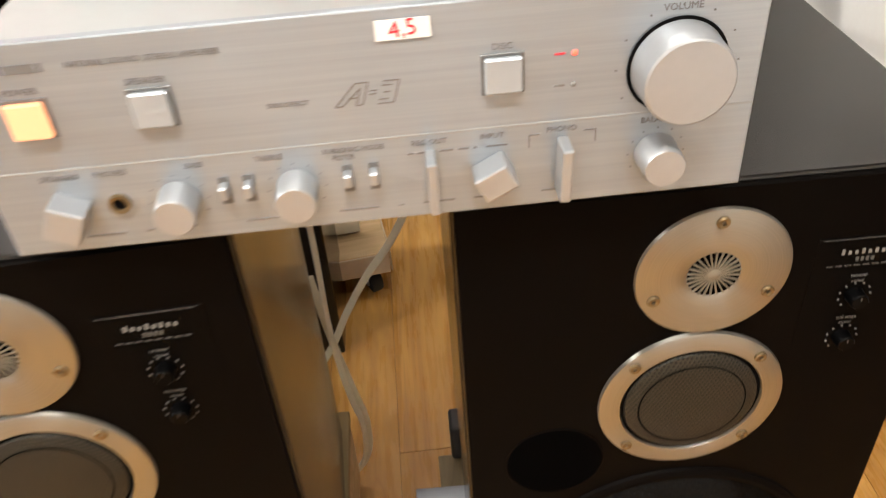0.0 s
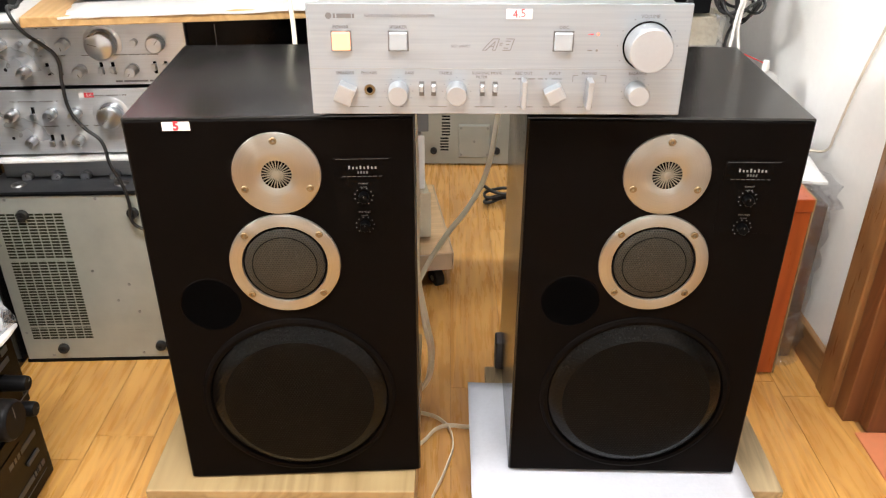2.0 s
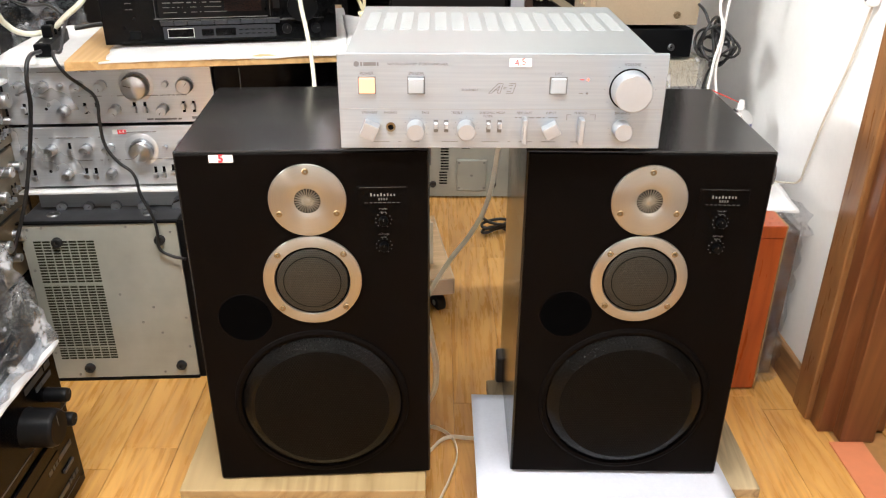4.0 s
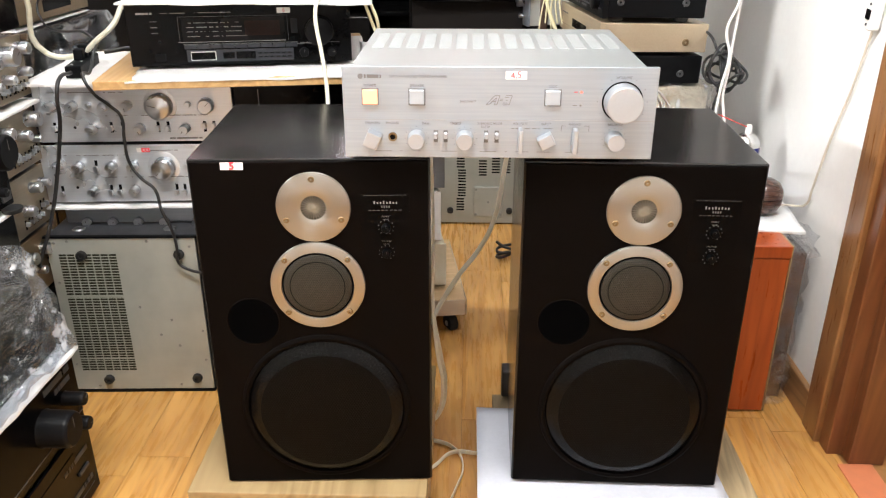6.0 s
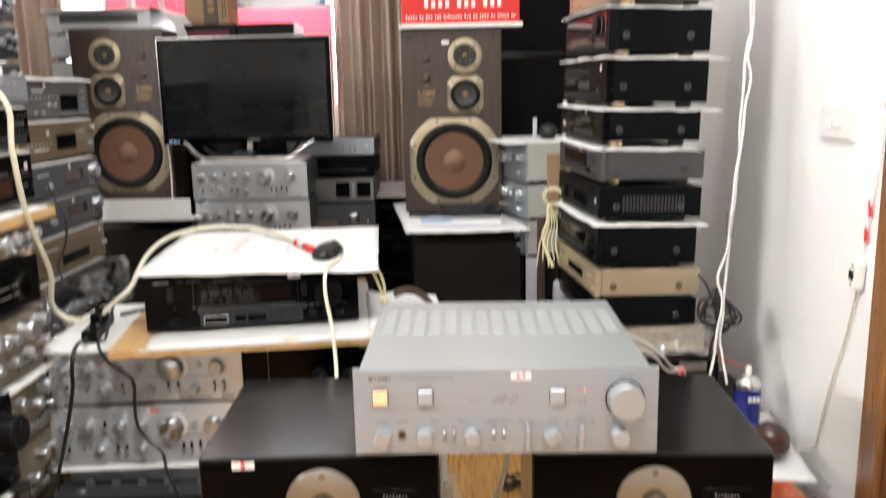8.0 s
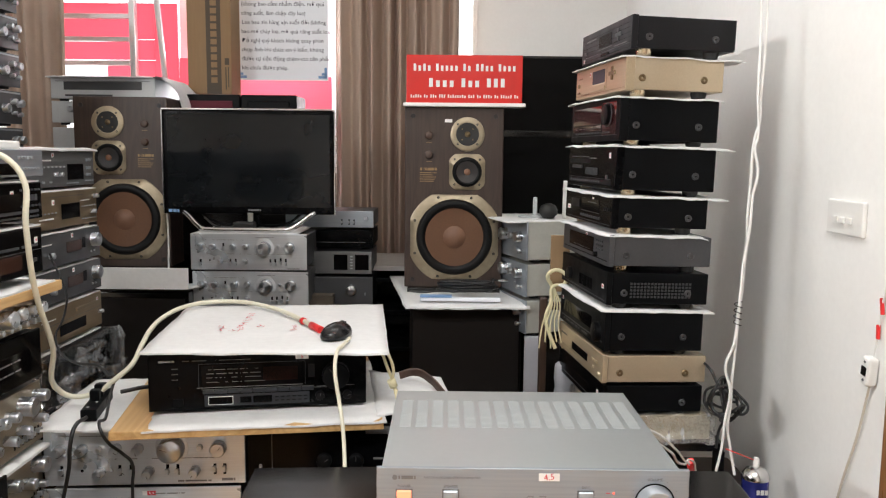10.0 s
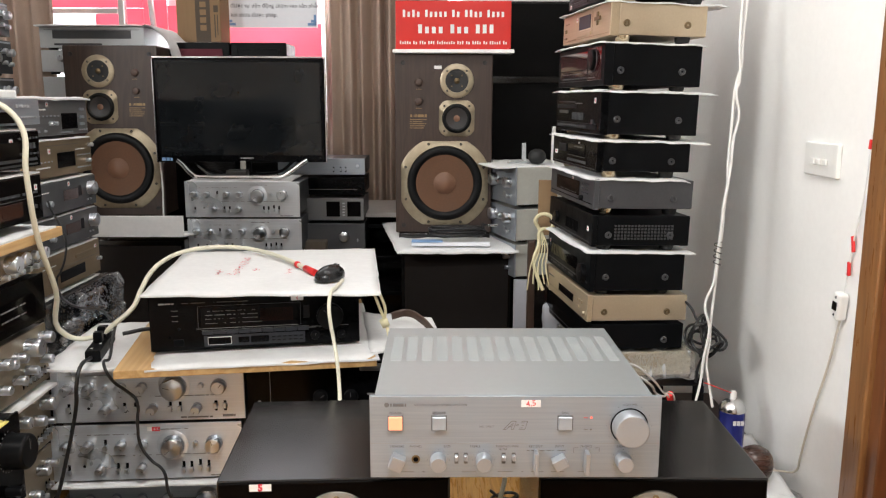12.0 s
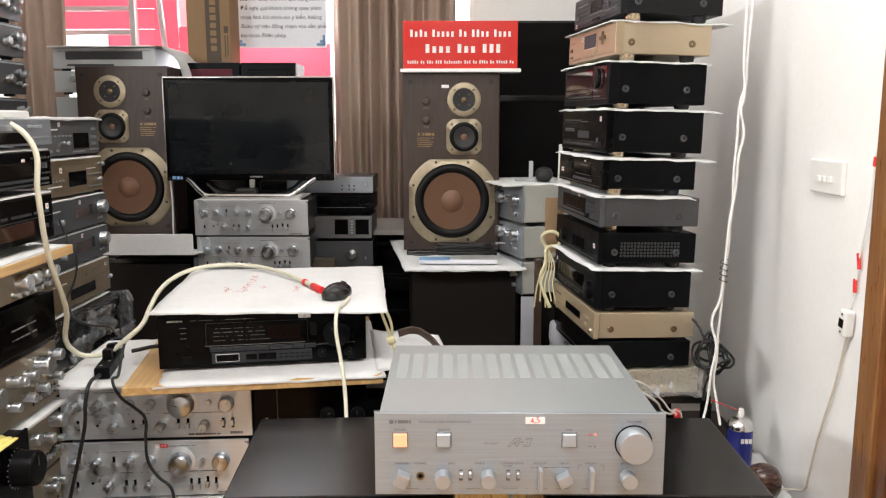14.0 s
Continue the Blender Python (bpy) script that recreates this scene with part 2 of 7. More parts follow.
M["soft_black"] = surface("satin_black_panel", (0.0105, 0.0105, 0.012), 0.40, 0.0, 200, 0.15, 0.05, (1, 1, 1), 0.0, 0.08, 0.18)
# red-brown glow of a lit display window, put into the base colour
M["display_amber"] = surface("amber_display_glass", (0.040, 0.014, 0.009), 0.15, 0, 20, 0.2, 0)
M["ink"] = surface("dark_print", (0.14, 0.135, 0.135), 0.6, 0, 100, 0.1, 0)
M["ink_grey"] = surface("grey_print", (0.17, 0.165, 0.16), 0.6, 0, 100, 0.1, 0)
M["ink_name"] = surface("pale_name_print", (0.22, 0.215, 0.205), 0.6, 0, 100, 0.1, 0)
M["ink_faint"] = surface("faint_print", (0.09, 0.088, 0.085), 0.6, 0, 100, 0.1, 0)
M["fin_metal"] = surface("aged_pale_fin", (0.21, 0.19, 0.15), 0.5, 0.4, 100, 0.1, 0.05)
M["silver_bright"] = brushed("bright_brushed_silver", (0.58, 0.605, 0.635), 0.30, 0.6)
M["ink_white"] = surface("white_print", (0.70, 0.69, 0.66), 0.6, 0, 100, 0.05, 0)
M["ink_gold"] = surface("gold_print", (0.27, 0.18, 0.085), 0.5, 0.4, 100, 0.05, 0)
M["ink_blue"] = surface("navy_print", (0.025, 0.03, 0.06), 0.7, 0, 100, 0.1, 0)
M["red_ink"] = surface("red_felt_pen", (0.62, 0.03, 0.05), 0.6, 0, 100, 0.1, 0)
M["label"] = surface("white_sticker_paper", (0.80, 0.78, 0.76), 0.6, 0, 60, 0.04, 0.02)
M["foam"] = surface("white_packing_foam", (0.69, 0.69, 0.685), 0.75, 0, 60, 0.07, 0.7)
M["foam_grey"] = surface("bluish_white_foam", (0.45, 0.46, 0.505), 0.7, 0, 180, 0.06, 0.4)
M["wall"] = surface("white_wall_paint", (0.86, 0.85, 0.825), 0.6, 0, 60, 0.03, 0.10)
M["ceiling"] = surface("white_ceiling_paint", (0.82, 0.81, 0.79), 0.8, 0, 30, 0.03, 0.05)
M["walnut"] = wood("walnut_veneer", (0.027, 0.0150, 0.0105), (0.044, 0.0255, 0.0180), 0.5, "Z", 20, 1.0)
M["floor"] = wood("oak_laminate", (0.47, 0.225, 0.054), (0.66, 0.355, 0.098), 0.29, "Y", 6.0, 3.4, 0.15, 0.07, 0.05)
M["floor_gap"] = surface("floor_joint", (0.36, 0.17, 0.05), 0.7, 0, 60, 0.2, 0.1)
M["pine"] = wood("bare_pine", (0.50, 0.335, 0.17), (0.66, 0.47, 0.27), 0.6, "X", 8, 1.8, 0, 0, 0.3)
M["ply"] = wood("dirty_plywood", (0.21, 0.135, 0.055), (0.32, 0.225, 0.105), 0.65, "Y", 7, 1.6, 0, 0, 0.3)
M["old_ply"] = wood("stained_plywood", (0.17, 0.12, 0.06), (0.36, 0.27, 0.15), 0.6, "Y", 10, 1.6, 0, 0, 0.3)
M["board"] = wood("varnished_board", (0.46, 0.27, 0.10), (0.60, 0.385, 0.17), 0.45, "Y", 8, 1.8, 0, 0, 0.1)
M["door_wood"] = wood("stained_door_wood", (0.125, 0.042, 0.015), (0.185, 0.068, 0.024), 0.35, "Z", 10, 1.2, 0.2, 0, 0.08)
M["casing_wood"] = wood("lighter_casing_wood", (0.19, 0.080, 0.027), (0.27, 0.125, 0.045), 0.32, "Z", 10, 1.0, 0.2, 0, 0.05)
M["skirt_wood"] = wood("skirting_wood", (0.20, 0.10, 0.04), (0.36, 0.19, 0.08), 0.4, "Y", 12, 1.6, 0.1, 0, 0.08)
M["cherry"] = wood("cherry_veneer", (0.26, 0.042, 0.008), (0.40, 0.078, 0.016), 0.32, "Z", 6, 1.2, 0.2, 0, 0.05)
M["ball_wood"] = wood("dark_turned_wood", (0.030, 0.012, 0.008), (0.075, 0.030, 0.018), 0.28, "X", 16, 1.2, 0.2, 0, 0.05)
M["curtain"] = surface("beige_curtain_cloth", (0.42, 0.315, 0.25), 0.85, 0, 300, 0.06, 0.4, (1, 1, 0.3))
M["pink"] = surface("pink_foam_board", (0.78, 0.13, 0.20), 0.6, 0, 60, 0.05, 0.05)
pink_tree = M["pink"].node_tree
lets = pink_tree.nodes.new("ShaderNodeBsdfTranslucent")
lets.inputs["Color"].default_value = (0.85, 0.30, 0.36, 1)
half = pink_tree.nodes.new("ShaderNodeMixShader")
half.inputs[0].default_value = 0.45
pink_tree.links.new(pink_tree.nodes["Principled BSDF"].outputs[0], half.inputs[1])
pink_tree.links.new(lets.outputs[0], half.inputs[2])
pink_tree.links.new(half.outputs[0], pink_tree.nodes["Material Output"].inputs["Surface"])
M["paper"] = surface("white_poster_paper", (0.84, 0.86, 0.90), 0.6, 0, 40, 0.03, 0.02)
M["paper_blue"] = surface("blue_corner_print", (0.20, 0.35, 0.60), 0.6, 0, 40, 0.2, 0)
M["card"] = surface("corrugated_cardboard", (0.26, 0.165, 0.085), 0.8, 0, 90, 0.08, 0.2, (1, 1, 0.1))
M["card_dark"] = surface("printed_cardboard", (0.085, 0.066, 0.048), 0.8, 0, 90, 0.08, 0.2)
M["sign_red"] = surface("red_acrylic_sign", (0.56, 0.016, 0.012), 0.25, 0, 30, 0.04, 0)
M["white_plastic"] = surface("white_plastic", (0.78, 0.77, 0.74), 0.35, 0, 90, 0.03, 0.03)
M["yellow"] = surface("yellow_paper", (0.82, 0.70, 0.20), 0.7, 0, 50, 0.04, 0.03)
M["cable_white"] = surface("white_cable", (0.78, 0.77, 0.74), 0.4, 0, 90, 0.04, 0.05)
M["cable_cream"] = surface("cream_cable", (0.68, 0.65, 0.52), 0.42, 0, 90, 0.06, 0.05)
M["cable_flat"] = surface("flat_greenish_cable", (0.86, 0.82, 0.68), 0.45, 0, 90, 0.06, 0.05)
M["cable_black"] = surface("black_cable", (0.013, 0.013, 0.014), 0.4, 0, 90, 0.2, 0.05)
M["cable_grey"] = surface("grey_cable", (0.33, 0.32, 0.29), 0.4, 0, 90, 0.05, 0.05)
M["cable_tan"] = surface("aged_white_cable", (0.56, 0.50, 0.41), 0.45, 0, 90, 0.06, 0.05)
M["black_screw"] = surface("black_hex_screw", (0.075, 0.077, 0.08), 0.35, 0.6, 200, 0.2, 0.05)
M["rubber"] = surface("black_rubber", (0.011, 0.011, 0.011), 0.6, 0, 120, 0.2, 0.1)
M["cone"] = surface("brown_paper_cone", (0.115, 0.052, 0.024), 0.7, 0, 140, 0.15, 0.3)
M["dust_cap"] = surface("brown_dust_cap", (0.165, 0.082, 0.048), 0.55, 0, 140, 0.1, 0.1)
M["frame_cream"] = surface("aged_cast_frame", (0.33, 0.275, 0.19), 0.4, 0.5, 60, 0.2, 0.1)
M["surround_black"] = surface("black_rubber_surround", (0.0045, 0.0045, 0.0048), 0.5, 0, 120, 0.2, 0.1, (1, 1, 1), 0.0, 0.08, 0.2)
M["mid_cone"] = surface("black_mid_cone", (0.016, 0.014, 0.014), 0.35, 0, 120, 0.2, 0.1)
M["grille"] = perforated("perforated_black_steel", (0.0034, 0.0028, 0.0024), 0.0042, 0.31, 0.42, 0.0, (0.0008, 0.0007, 0.0006), 0.045)
M["grille_rim"] = perforated("perforated_glossy_rim", (0.0014, 0.0013, 0.0013), 0.0062, 0.33, 0.24, 0.0, (0.0005, 0.0004, 0.0004), 0.115)
M["mesh"] = perforated("fine_steel_mesh", (0.026, 0.023, 0.017), 0.0034, 0.30, 0.5, 0.1, (0.003, 0.0026, 0.002))
M["blue_can"] = surface("blue_printed_tin", (0.028, 0.036, 0.23), 0.25, 0.5, 60, 0.05, 0)
M["gold_foot"] = surface("polished_gold_foot", (0.62, 0.52, 0.36), 0.22, 1.0, 80, 0.05, 0.02)
M["port_black"] = surface("satin_black_port", (0.0012, 0.0011, 0.0012), 0.4, 0, 120, 0.2, 0.03, (1, 1, 1), 0.0, 0.06, 0.05)
M["rim_cream"] = surface("pale_edge_band", (0.66, 0.56, 0.44), 0.4, 0.1, 60, 0.08, 0.05)
M["mouse_black"] = surface("glossy_black_plastic", (0.010, 0.010, 0.011), 0.22, 0, 120, 0.2, 0.03, (1, 1, 1), 0.0, 0.05, 0.4)
M["shelf_pale"] = surface("pale_worn_laminate", (0.34, 0.32, 0.29), 0.5, 0, 30, 0.12, 0.1)
M["brown_cloth"] = surface("dark_brown_grille_cloth", (0.0125, 0.0100, 0.0088), 0.75, 0, 240, 0.12, 0.2, (1, 1, 1), 0.0, 0.08, 0.15)
M["tin"] = surface("bare_tin", (0.66, 0.66, 0.66), 0.22, 1.0, 80, 0.05, 0.02)
M["red_plastic"] = surface("red_plastic", (0.70, 0.03, 0.03), 0.4, 0, 60, 0.06, 0.03)
M["wrap"] = film("crumpled_plastic_wrap", 0.24)
M["wrap_clear"] = film("tight_clear_wrap", 0.15, (0.95, 0.95, 0.96), 0.15)
M["bubble"] = film("clear_bag_film", 0.42, (0.92, 0.90, 0.82))
M["power_glow"] = glowing("lit_power_button", (1.0, 0.43, 0.22), 1.6, 0.30)
M["red_led"] = glowing("red_lamp", (1.0, 0.10, 0.06), 2.0)
M["button_pale"] = surface("pale_button", (0.40, 0.44, 0.48), 0.35, 0.4, 100, 0.04, 0.02)
M["screen"] = surface("black_screen_glass", (0.007, 0.008, 0.009), 0.05, 0, 8, 0.2, 0, (1, 1, 1), 0.0, 0.03, 0.28)
M["chrome"] = surface("polished_chrome", (0.60, 0.60, 0.60), 0.14, 1.0, 60, 0.04, 0)
M["day"] = glowing("bright_daylight", (0.97, 0.98, 1.0), 2.4)
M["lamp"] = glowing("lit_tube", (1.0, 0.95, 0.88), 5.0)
M["alu"] = surface("aluminium_tube", (0.62, 0.60, 0.60), 0.4, 0.7, 90, 0.06, 0.04)
M["threshold"] = surface("orange_threshold", (0.60, 0.20, 0.09), 0.5, 0, 40, 0.1, 0.1)
M["wine"] = surface("wine_cloth", (0.10, 0.014, 0.025), 0.8, 0, 200, 0.1, 0.3)
M["string"] = surface("cream_string", (0.66, 0.60, 0.38), 0.7, 0, 200, 0.1, 0.2)
M["leather"] = surface("brown_strap", (0.055, 0.030, 0.020), 0.45, 0, 90, 0.2, 0.1)
M["board_green"] = surface("circuit_boards", (0.030, 0.030, 0.024), 0.5, 0.1, 40, 0.9, 0.4)
M["beige_case"] = surface("pale_beige_metal", (0.62, 0.57, 0.44), 0.45, 0.2, 90, 0.06, 0.04)
# flat black for port and tweeter well; their inner shade is in the colour
M["deep"] = surface("hole_shade_black", (0.0009, 0.0009, 0.0010), 0.8, 0, 100, 0.2, 0, (1, 1, 1), 0.0, 0.08, 0.01)
M["black_cloth"] = surface("faded_black_cloth", (0.0048, 0.0045, 0.0044), 0.75, 0, 240, 0.12, 0.2, (1, 1, 1), 0.0, 0.08, 0.08)
# silver with the room's warm reflections put into its colour
M["silver_warm"] = brushed("silver_warm_reflection", (0.27, 0.225, 0.165), 0.34, 0.75)
M["side_grey"] = surface("greenish_grey_paint", (0.50, 0.50, 0.45), 0.45, 0.2, 90, 0.08, 0.05)
# slot plates: brownish green of the inside, its dimness put into the colour
M["vent_dark"] = surface("dim_inside_of_unit", (0.022, 0.022, 0.012), 0.6, 0, 30, 0.8, 0, (1, 1, 1), 0.0, 0.08, 0.1)

# ---- building helpers ----
def done(bm, name, material):
    me = bpy.data.meshes.new(name)
    bmesh.ops.recalc_face_normals(bm, faces=bm.faces)
    bm.to_mesh(me)
    bm.free()
    me.materials.append(M[material])
    return me


def thing(name, m=None, label="", category="", group="", kind=""):
    """An Empty at a thing's base that holds its parts."""
    ob = new(name)
    ob.empty_display_size = 0.05
    if m is not None:
        ob.matrix_world = m
    return tagged(ob, label, category, group, kind)


def put(name, me, parent=None, m=None, label=""):
    ob = new(name, me)
    if parent is not None:
        ob.parent = parent
    if m is not None:
        ob.matrix_basis = m
    if label:
        tagged(ob, label)
    return ob


def part(name, bm, material, parent=None, label="", m=None):
    return put(name, done(bm, name, material), parent, m, label)


def solo(name, bm, material, m=None, label="", category="", group="", kind=""):
    return tagged(part(name, bm, material, None, "", m), label, category, group, kind)


def block(x0, x1, y0, y1, z0, z1, bevel=0.0, segs=2):
    bm = bmesh.new()
    bmesh.ops.create_cube(bm, size=1.0)
    for v in bm.verts:
        v.co = Vector(((x0 + x1) / 2 + v.co.x * (x1 - x0), (y0 + y1) / 2 + v.co.y * (y1 - y0), (z0 + z1) / 2 + v.co.z * (z1 - z0)))
    if bevel:
        bmesh.ops.bevel(bm, geom=bm.edges[:], offset=bevel, segments=segs, profile=0.5, affect="EDGES")
    return bm


def blocks(rows, bevel=0.0):
    """Several boxes of one part in one mesh."""
    bm = bmesh.new()
    for r in rows:
        b = block(*r, bevel, 1)
        me = bpy.data.meshes.new("tmp")
        b.to_mesh(me)
        b.free()
        bm.from_mesh(me)
        bpy.data.meshes.remove(me)
    return bm


def lathe(profile, n=40, smooth=True):
    """Profile of (radius, y) turned about the y axis; y runs from the front (negative) back."""
    bm = bmesh.new()

    def ring(r, y):
        if r < 1e-6:
            return [bm.verts.new((0, y, 0))]
        return [bm.verts.new((r * math.cos(2 * math.pi * i / n), y, r * math.sin(2 * math.pi * i / n))) for i in range(n)]

    pairs, last, way = [], None, None
    for p, q in zip(profile, profile[1:]):
        now = Vector((q[0] - p[0], q[1] - p[1]))
        first = last if way is not None and last is not None and now.length > 0 and way.angle(now) < 0.62 else ring(*p)
        last, way = ring(*q), now
        pairs.append((first, last))
    for a, b in pairs:
        for i in range(n):
            j = (i + 1) % n
            if len(a) == 1 and len(b) == 1:
                continue
            if len(a) == 1:
                f = bm.faces.new((a[0], b[i], b[j]))
            elif len(b) == 1:
                f = bm.faces.new((a[i], a[j], b[0]))
            else:
                f = bm.faces.new((a[i], a[j], b[j], b[i]))
            f.smooth = smooth
    return bm


def upright(profile, n=40):
    """The same about the z axis: profile of (radius, z)."""
    bm = lathe(profile, n)
    bmesh.ops.rotate(bm, verts=bm.verts, cent=(0, 0, 0), matrix=Matrix.Rotation(radians(90), 3, "X"))
    return bm


CACHE = {}


def shared(key, maker, material):
    key = (key, material)
    if key not in CACHE:
        CACHE[key] = done(maker(), key[0][0], material)
    return CACHE[key]


def knob_mesh(r, depth, material):
    return shared(("knob", r, depth), lambda: lathe([(0, -depth), (r * 0.86, -depth), (r * 0.95, -depth * 0.94), (r, -depth * 0.85), (r, -depth * 0.12), (r * 1.06, 0), (0, 0)], 28), material)


def plate_mesh(w, h, depth, material, bevel=0.0):
    return shared(("plate", w, h, depth, bevel), lambda: block(-w / 2, w / 2, -depth, 0, -h / 2, h / 2, bevel, 1), material)


def screw_mesh(r, material):
    return shared(("screw", r), lambda: lathe([(r * 0.3, -r * 0.25), (r * 0.35, -r * 0.45), (r * 0.8, -r * 0.5), (r, -r * 0.3), (r, 0)], 16), material)


def letters(text, size, material, parent, x, y, z, name="lettering", m=None, align="CENTER", extrude=0.0002, bold=0.0):
    """Words in the built-in font, standing in the plane of x and z and facing -y."""
    c = bpy.data.curves.new(name, "FONT")
    c.body, c.size, c.extrude, c.align_x, c.align_y = text, size, extrude, align, "CENTER"
    c.resolution_u, c.offset = 2, bold
    tmp = new("tmp", c)
    me = bpy.data.meshes.new_from_object(tmp.evaluated_get(bpy.context.evaluated_depsgraph_get()))
    bpy.data.objects.remove(tmp)
    bpy.data.curves.remove(c)
    me.materials.clear()
    me.materials.append(M[material])
    return put(name, me, parent, pose(x, y, z, 90, 0, 0) if m is None else m)


def bars_on(name, parent, material, x, z, w, h, n, seed, y=-0.0004, m=None, deep=0.0004):
    """Plain bars in place of words that cannot be read, each a part of its own."""
    rnd = random.Random(seed)
    at, gap = x - w / 2, w * 0.02
    cuts = sorted([0] + [rnd.uniform(0.1, 0.9) for _ in range(n - 1)] + [1])
    for a, b in zip(cuts, cuts[1:]):
        if (b - a) * w > gap * 2:
            wide = round((b - a) * w - 2 * gap, 4)
            here = pose(at + (a + b) / 2 * w, y + 0.0004, z)
            put(name, plate_mesh(max(wide, 0.0005), h, deep, material), parent, here if m is None else m @ here)


def cable(name, points, radius, material, label="", category="cable", flat=None, parent=None, smooth=True):
    """A bent cable through the points; flat gives a ribbon's half width."""
    c = bpy.data.curves.new(name, "CURVE")
    c.dimensions, c.resolution_u = "3D", 6
    s = c.splines.new("BEZIER" if smooth else "POLY")
    if smooth:
        s.bezier_points.add(len(points) - 1)
        for b, p in zip(s.bezier_points, points):
            b.co = p
            b.handle_left_type = b.handle_right_type = "AUTO"
    else:
        s.points.add(len(points) - 1)
        for b, p in zip(s.points, points):
            b.co = (*p, 1)
    if flat:
        c.extrude, c.bevel_depth = flat, radius
    else:
        c.bevel_depth = radius
    c.bevel_resolution, c.use_fill_caps = 2, True
    tmp = new("tmp", c)
    me = bpy.data.meshes.new_from_object(tmp.evaluated_get(bpy.context.evaluated_depsgraph_get()))
    bpy.data.objects.remove(tmp)
    bpy.data.curves.remove(c)
    for p in me.polygons:
        p.use_smooth = True
    me.materials.clear()
    me.materials.append(M[material])
    ob = put(name, me, parent)
    return tagged(ob, label, category if parent is None else "")


def sheet(corners, thick, seed, nx=18, ny=14, ripple=0.003, droop=0.0):
    """A soft sheet over four corners (front left, front right, back right, back left) with uneven edges."""
    rnd = random.Random(seed)
    a, b, c, d = [Vector(p) for p in corners]
    off = rnd.uniform(0, 50)
    bm = bmesh.new()
    top, low = [], []
    for j in range(ny + 1):
        for i in range(nx + 1):
            u, v = i / nx, j / ny
            p = (a * (1 - u) + b * u) * (1 - v) + (d * (1 - u) + c * u) * v
            edge = min(u, v, 1 - u, 1 - v)
            p.z += ripple * (noise.noise(Vector((u * 5 + off, v * 5, 0))) + 0.6 * noise.noise(Vector((u * 13 + off, v * 13, 3))))
            if edge == 0:
                p += Vector((noise.noise(Vector((u * 9, v * 9, off))), noise.noise(Vector((u * 9, v * 9, off + 9))), -1.2)) * ripple
            if droop:
                p.z -= droop * max(0.0, 1 - edge * 9) ** 2
            top.append(bm.verts.new(p))
            low.append(bm.verts.new(p - Vector((0, 0, thick))))
    w = nx + 1
    for j in range(ny):
        for i in range(nx):
            q = [j * w + i, j * w + i + 1, (j + 1) * w + i + 1, (j + 1) * w + i]
            bm.faces.new([top[k] for k in q]).smooth = True
            bm.faces.new([low[k] for k in reversed(q)]).smooth = True
    ring = [i for i in range(w)] + [j * w + nx for j in range(1, ny + 1)] + [ny * w + i for i in range(nx - 1, -1, -1)] + [j * w for j in range(ny - 1, 0, -1)]
    for p, q in zip(ring, ring[1:] + ring[:1]):
        bm.faces.new((top[p], low[p], low[q], top[q]))
    return bm


def tube(p, q, r, n=12):
    """A round bar from p to q."""
    p, q = Vector(p), Vector(q)
    bm = bmesh.new()
    bmesh.ops.create_cone(bm, cap_ends=True, segments=n, radius1=r, radius2=r, depth=(q - p).length)
    turn = (q - p).to_track_quat("Z", "Y").to_matrix().to_4x4()
    bmesh.ops.transform(bm, verts=bm.verts, matrix=Matrix.Translation((p + q) / 2) @ turn)
    for f in bm.faces:
        f.smooth = len(f.verts) == 4
    return bm


def crumple(bm, amount, size, seed):
    for v in bm.verts:
        k = v.co / size
        v.co += Vector((noise.noise(k + Vector((seed, 0, 0))), noise.noise(k + Vector((0, seed, 0))), noise.noise(k + Vector((0, 0, seed))))) * amount
    return bm


def dense_block(x0, x1, y0, y1, z0, z1, cuts=10):
    bm = block(x0, x1, y0, y1, z0, z1)
    bmesh.ops.subdivide_edges(bm, edges=bm.edges[:], cuts=cuts, use_grid_fill=True)
    for f in bm.faces:
        f.smooth = True
    return bm


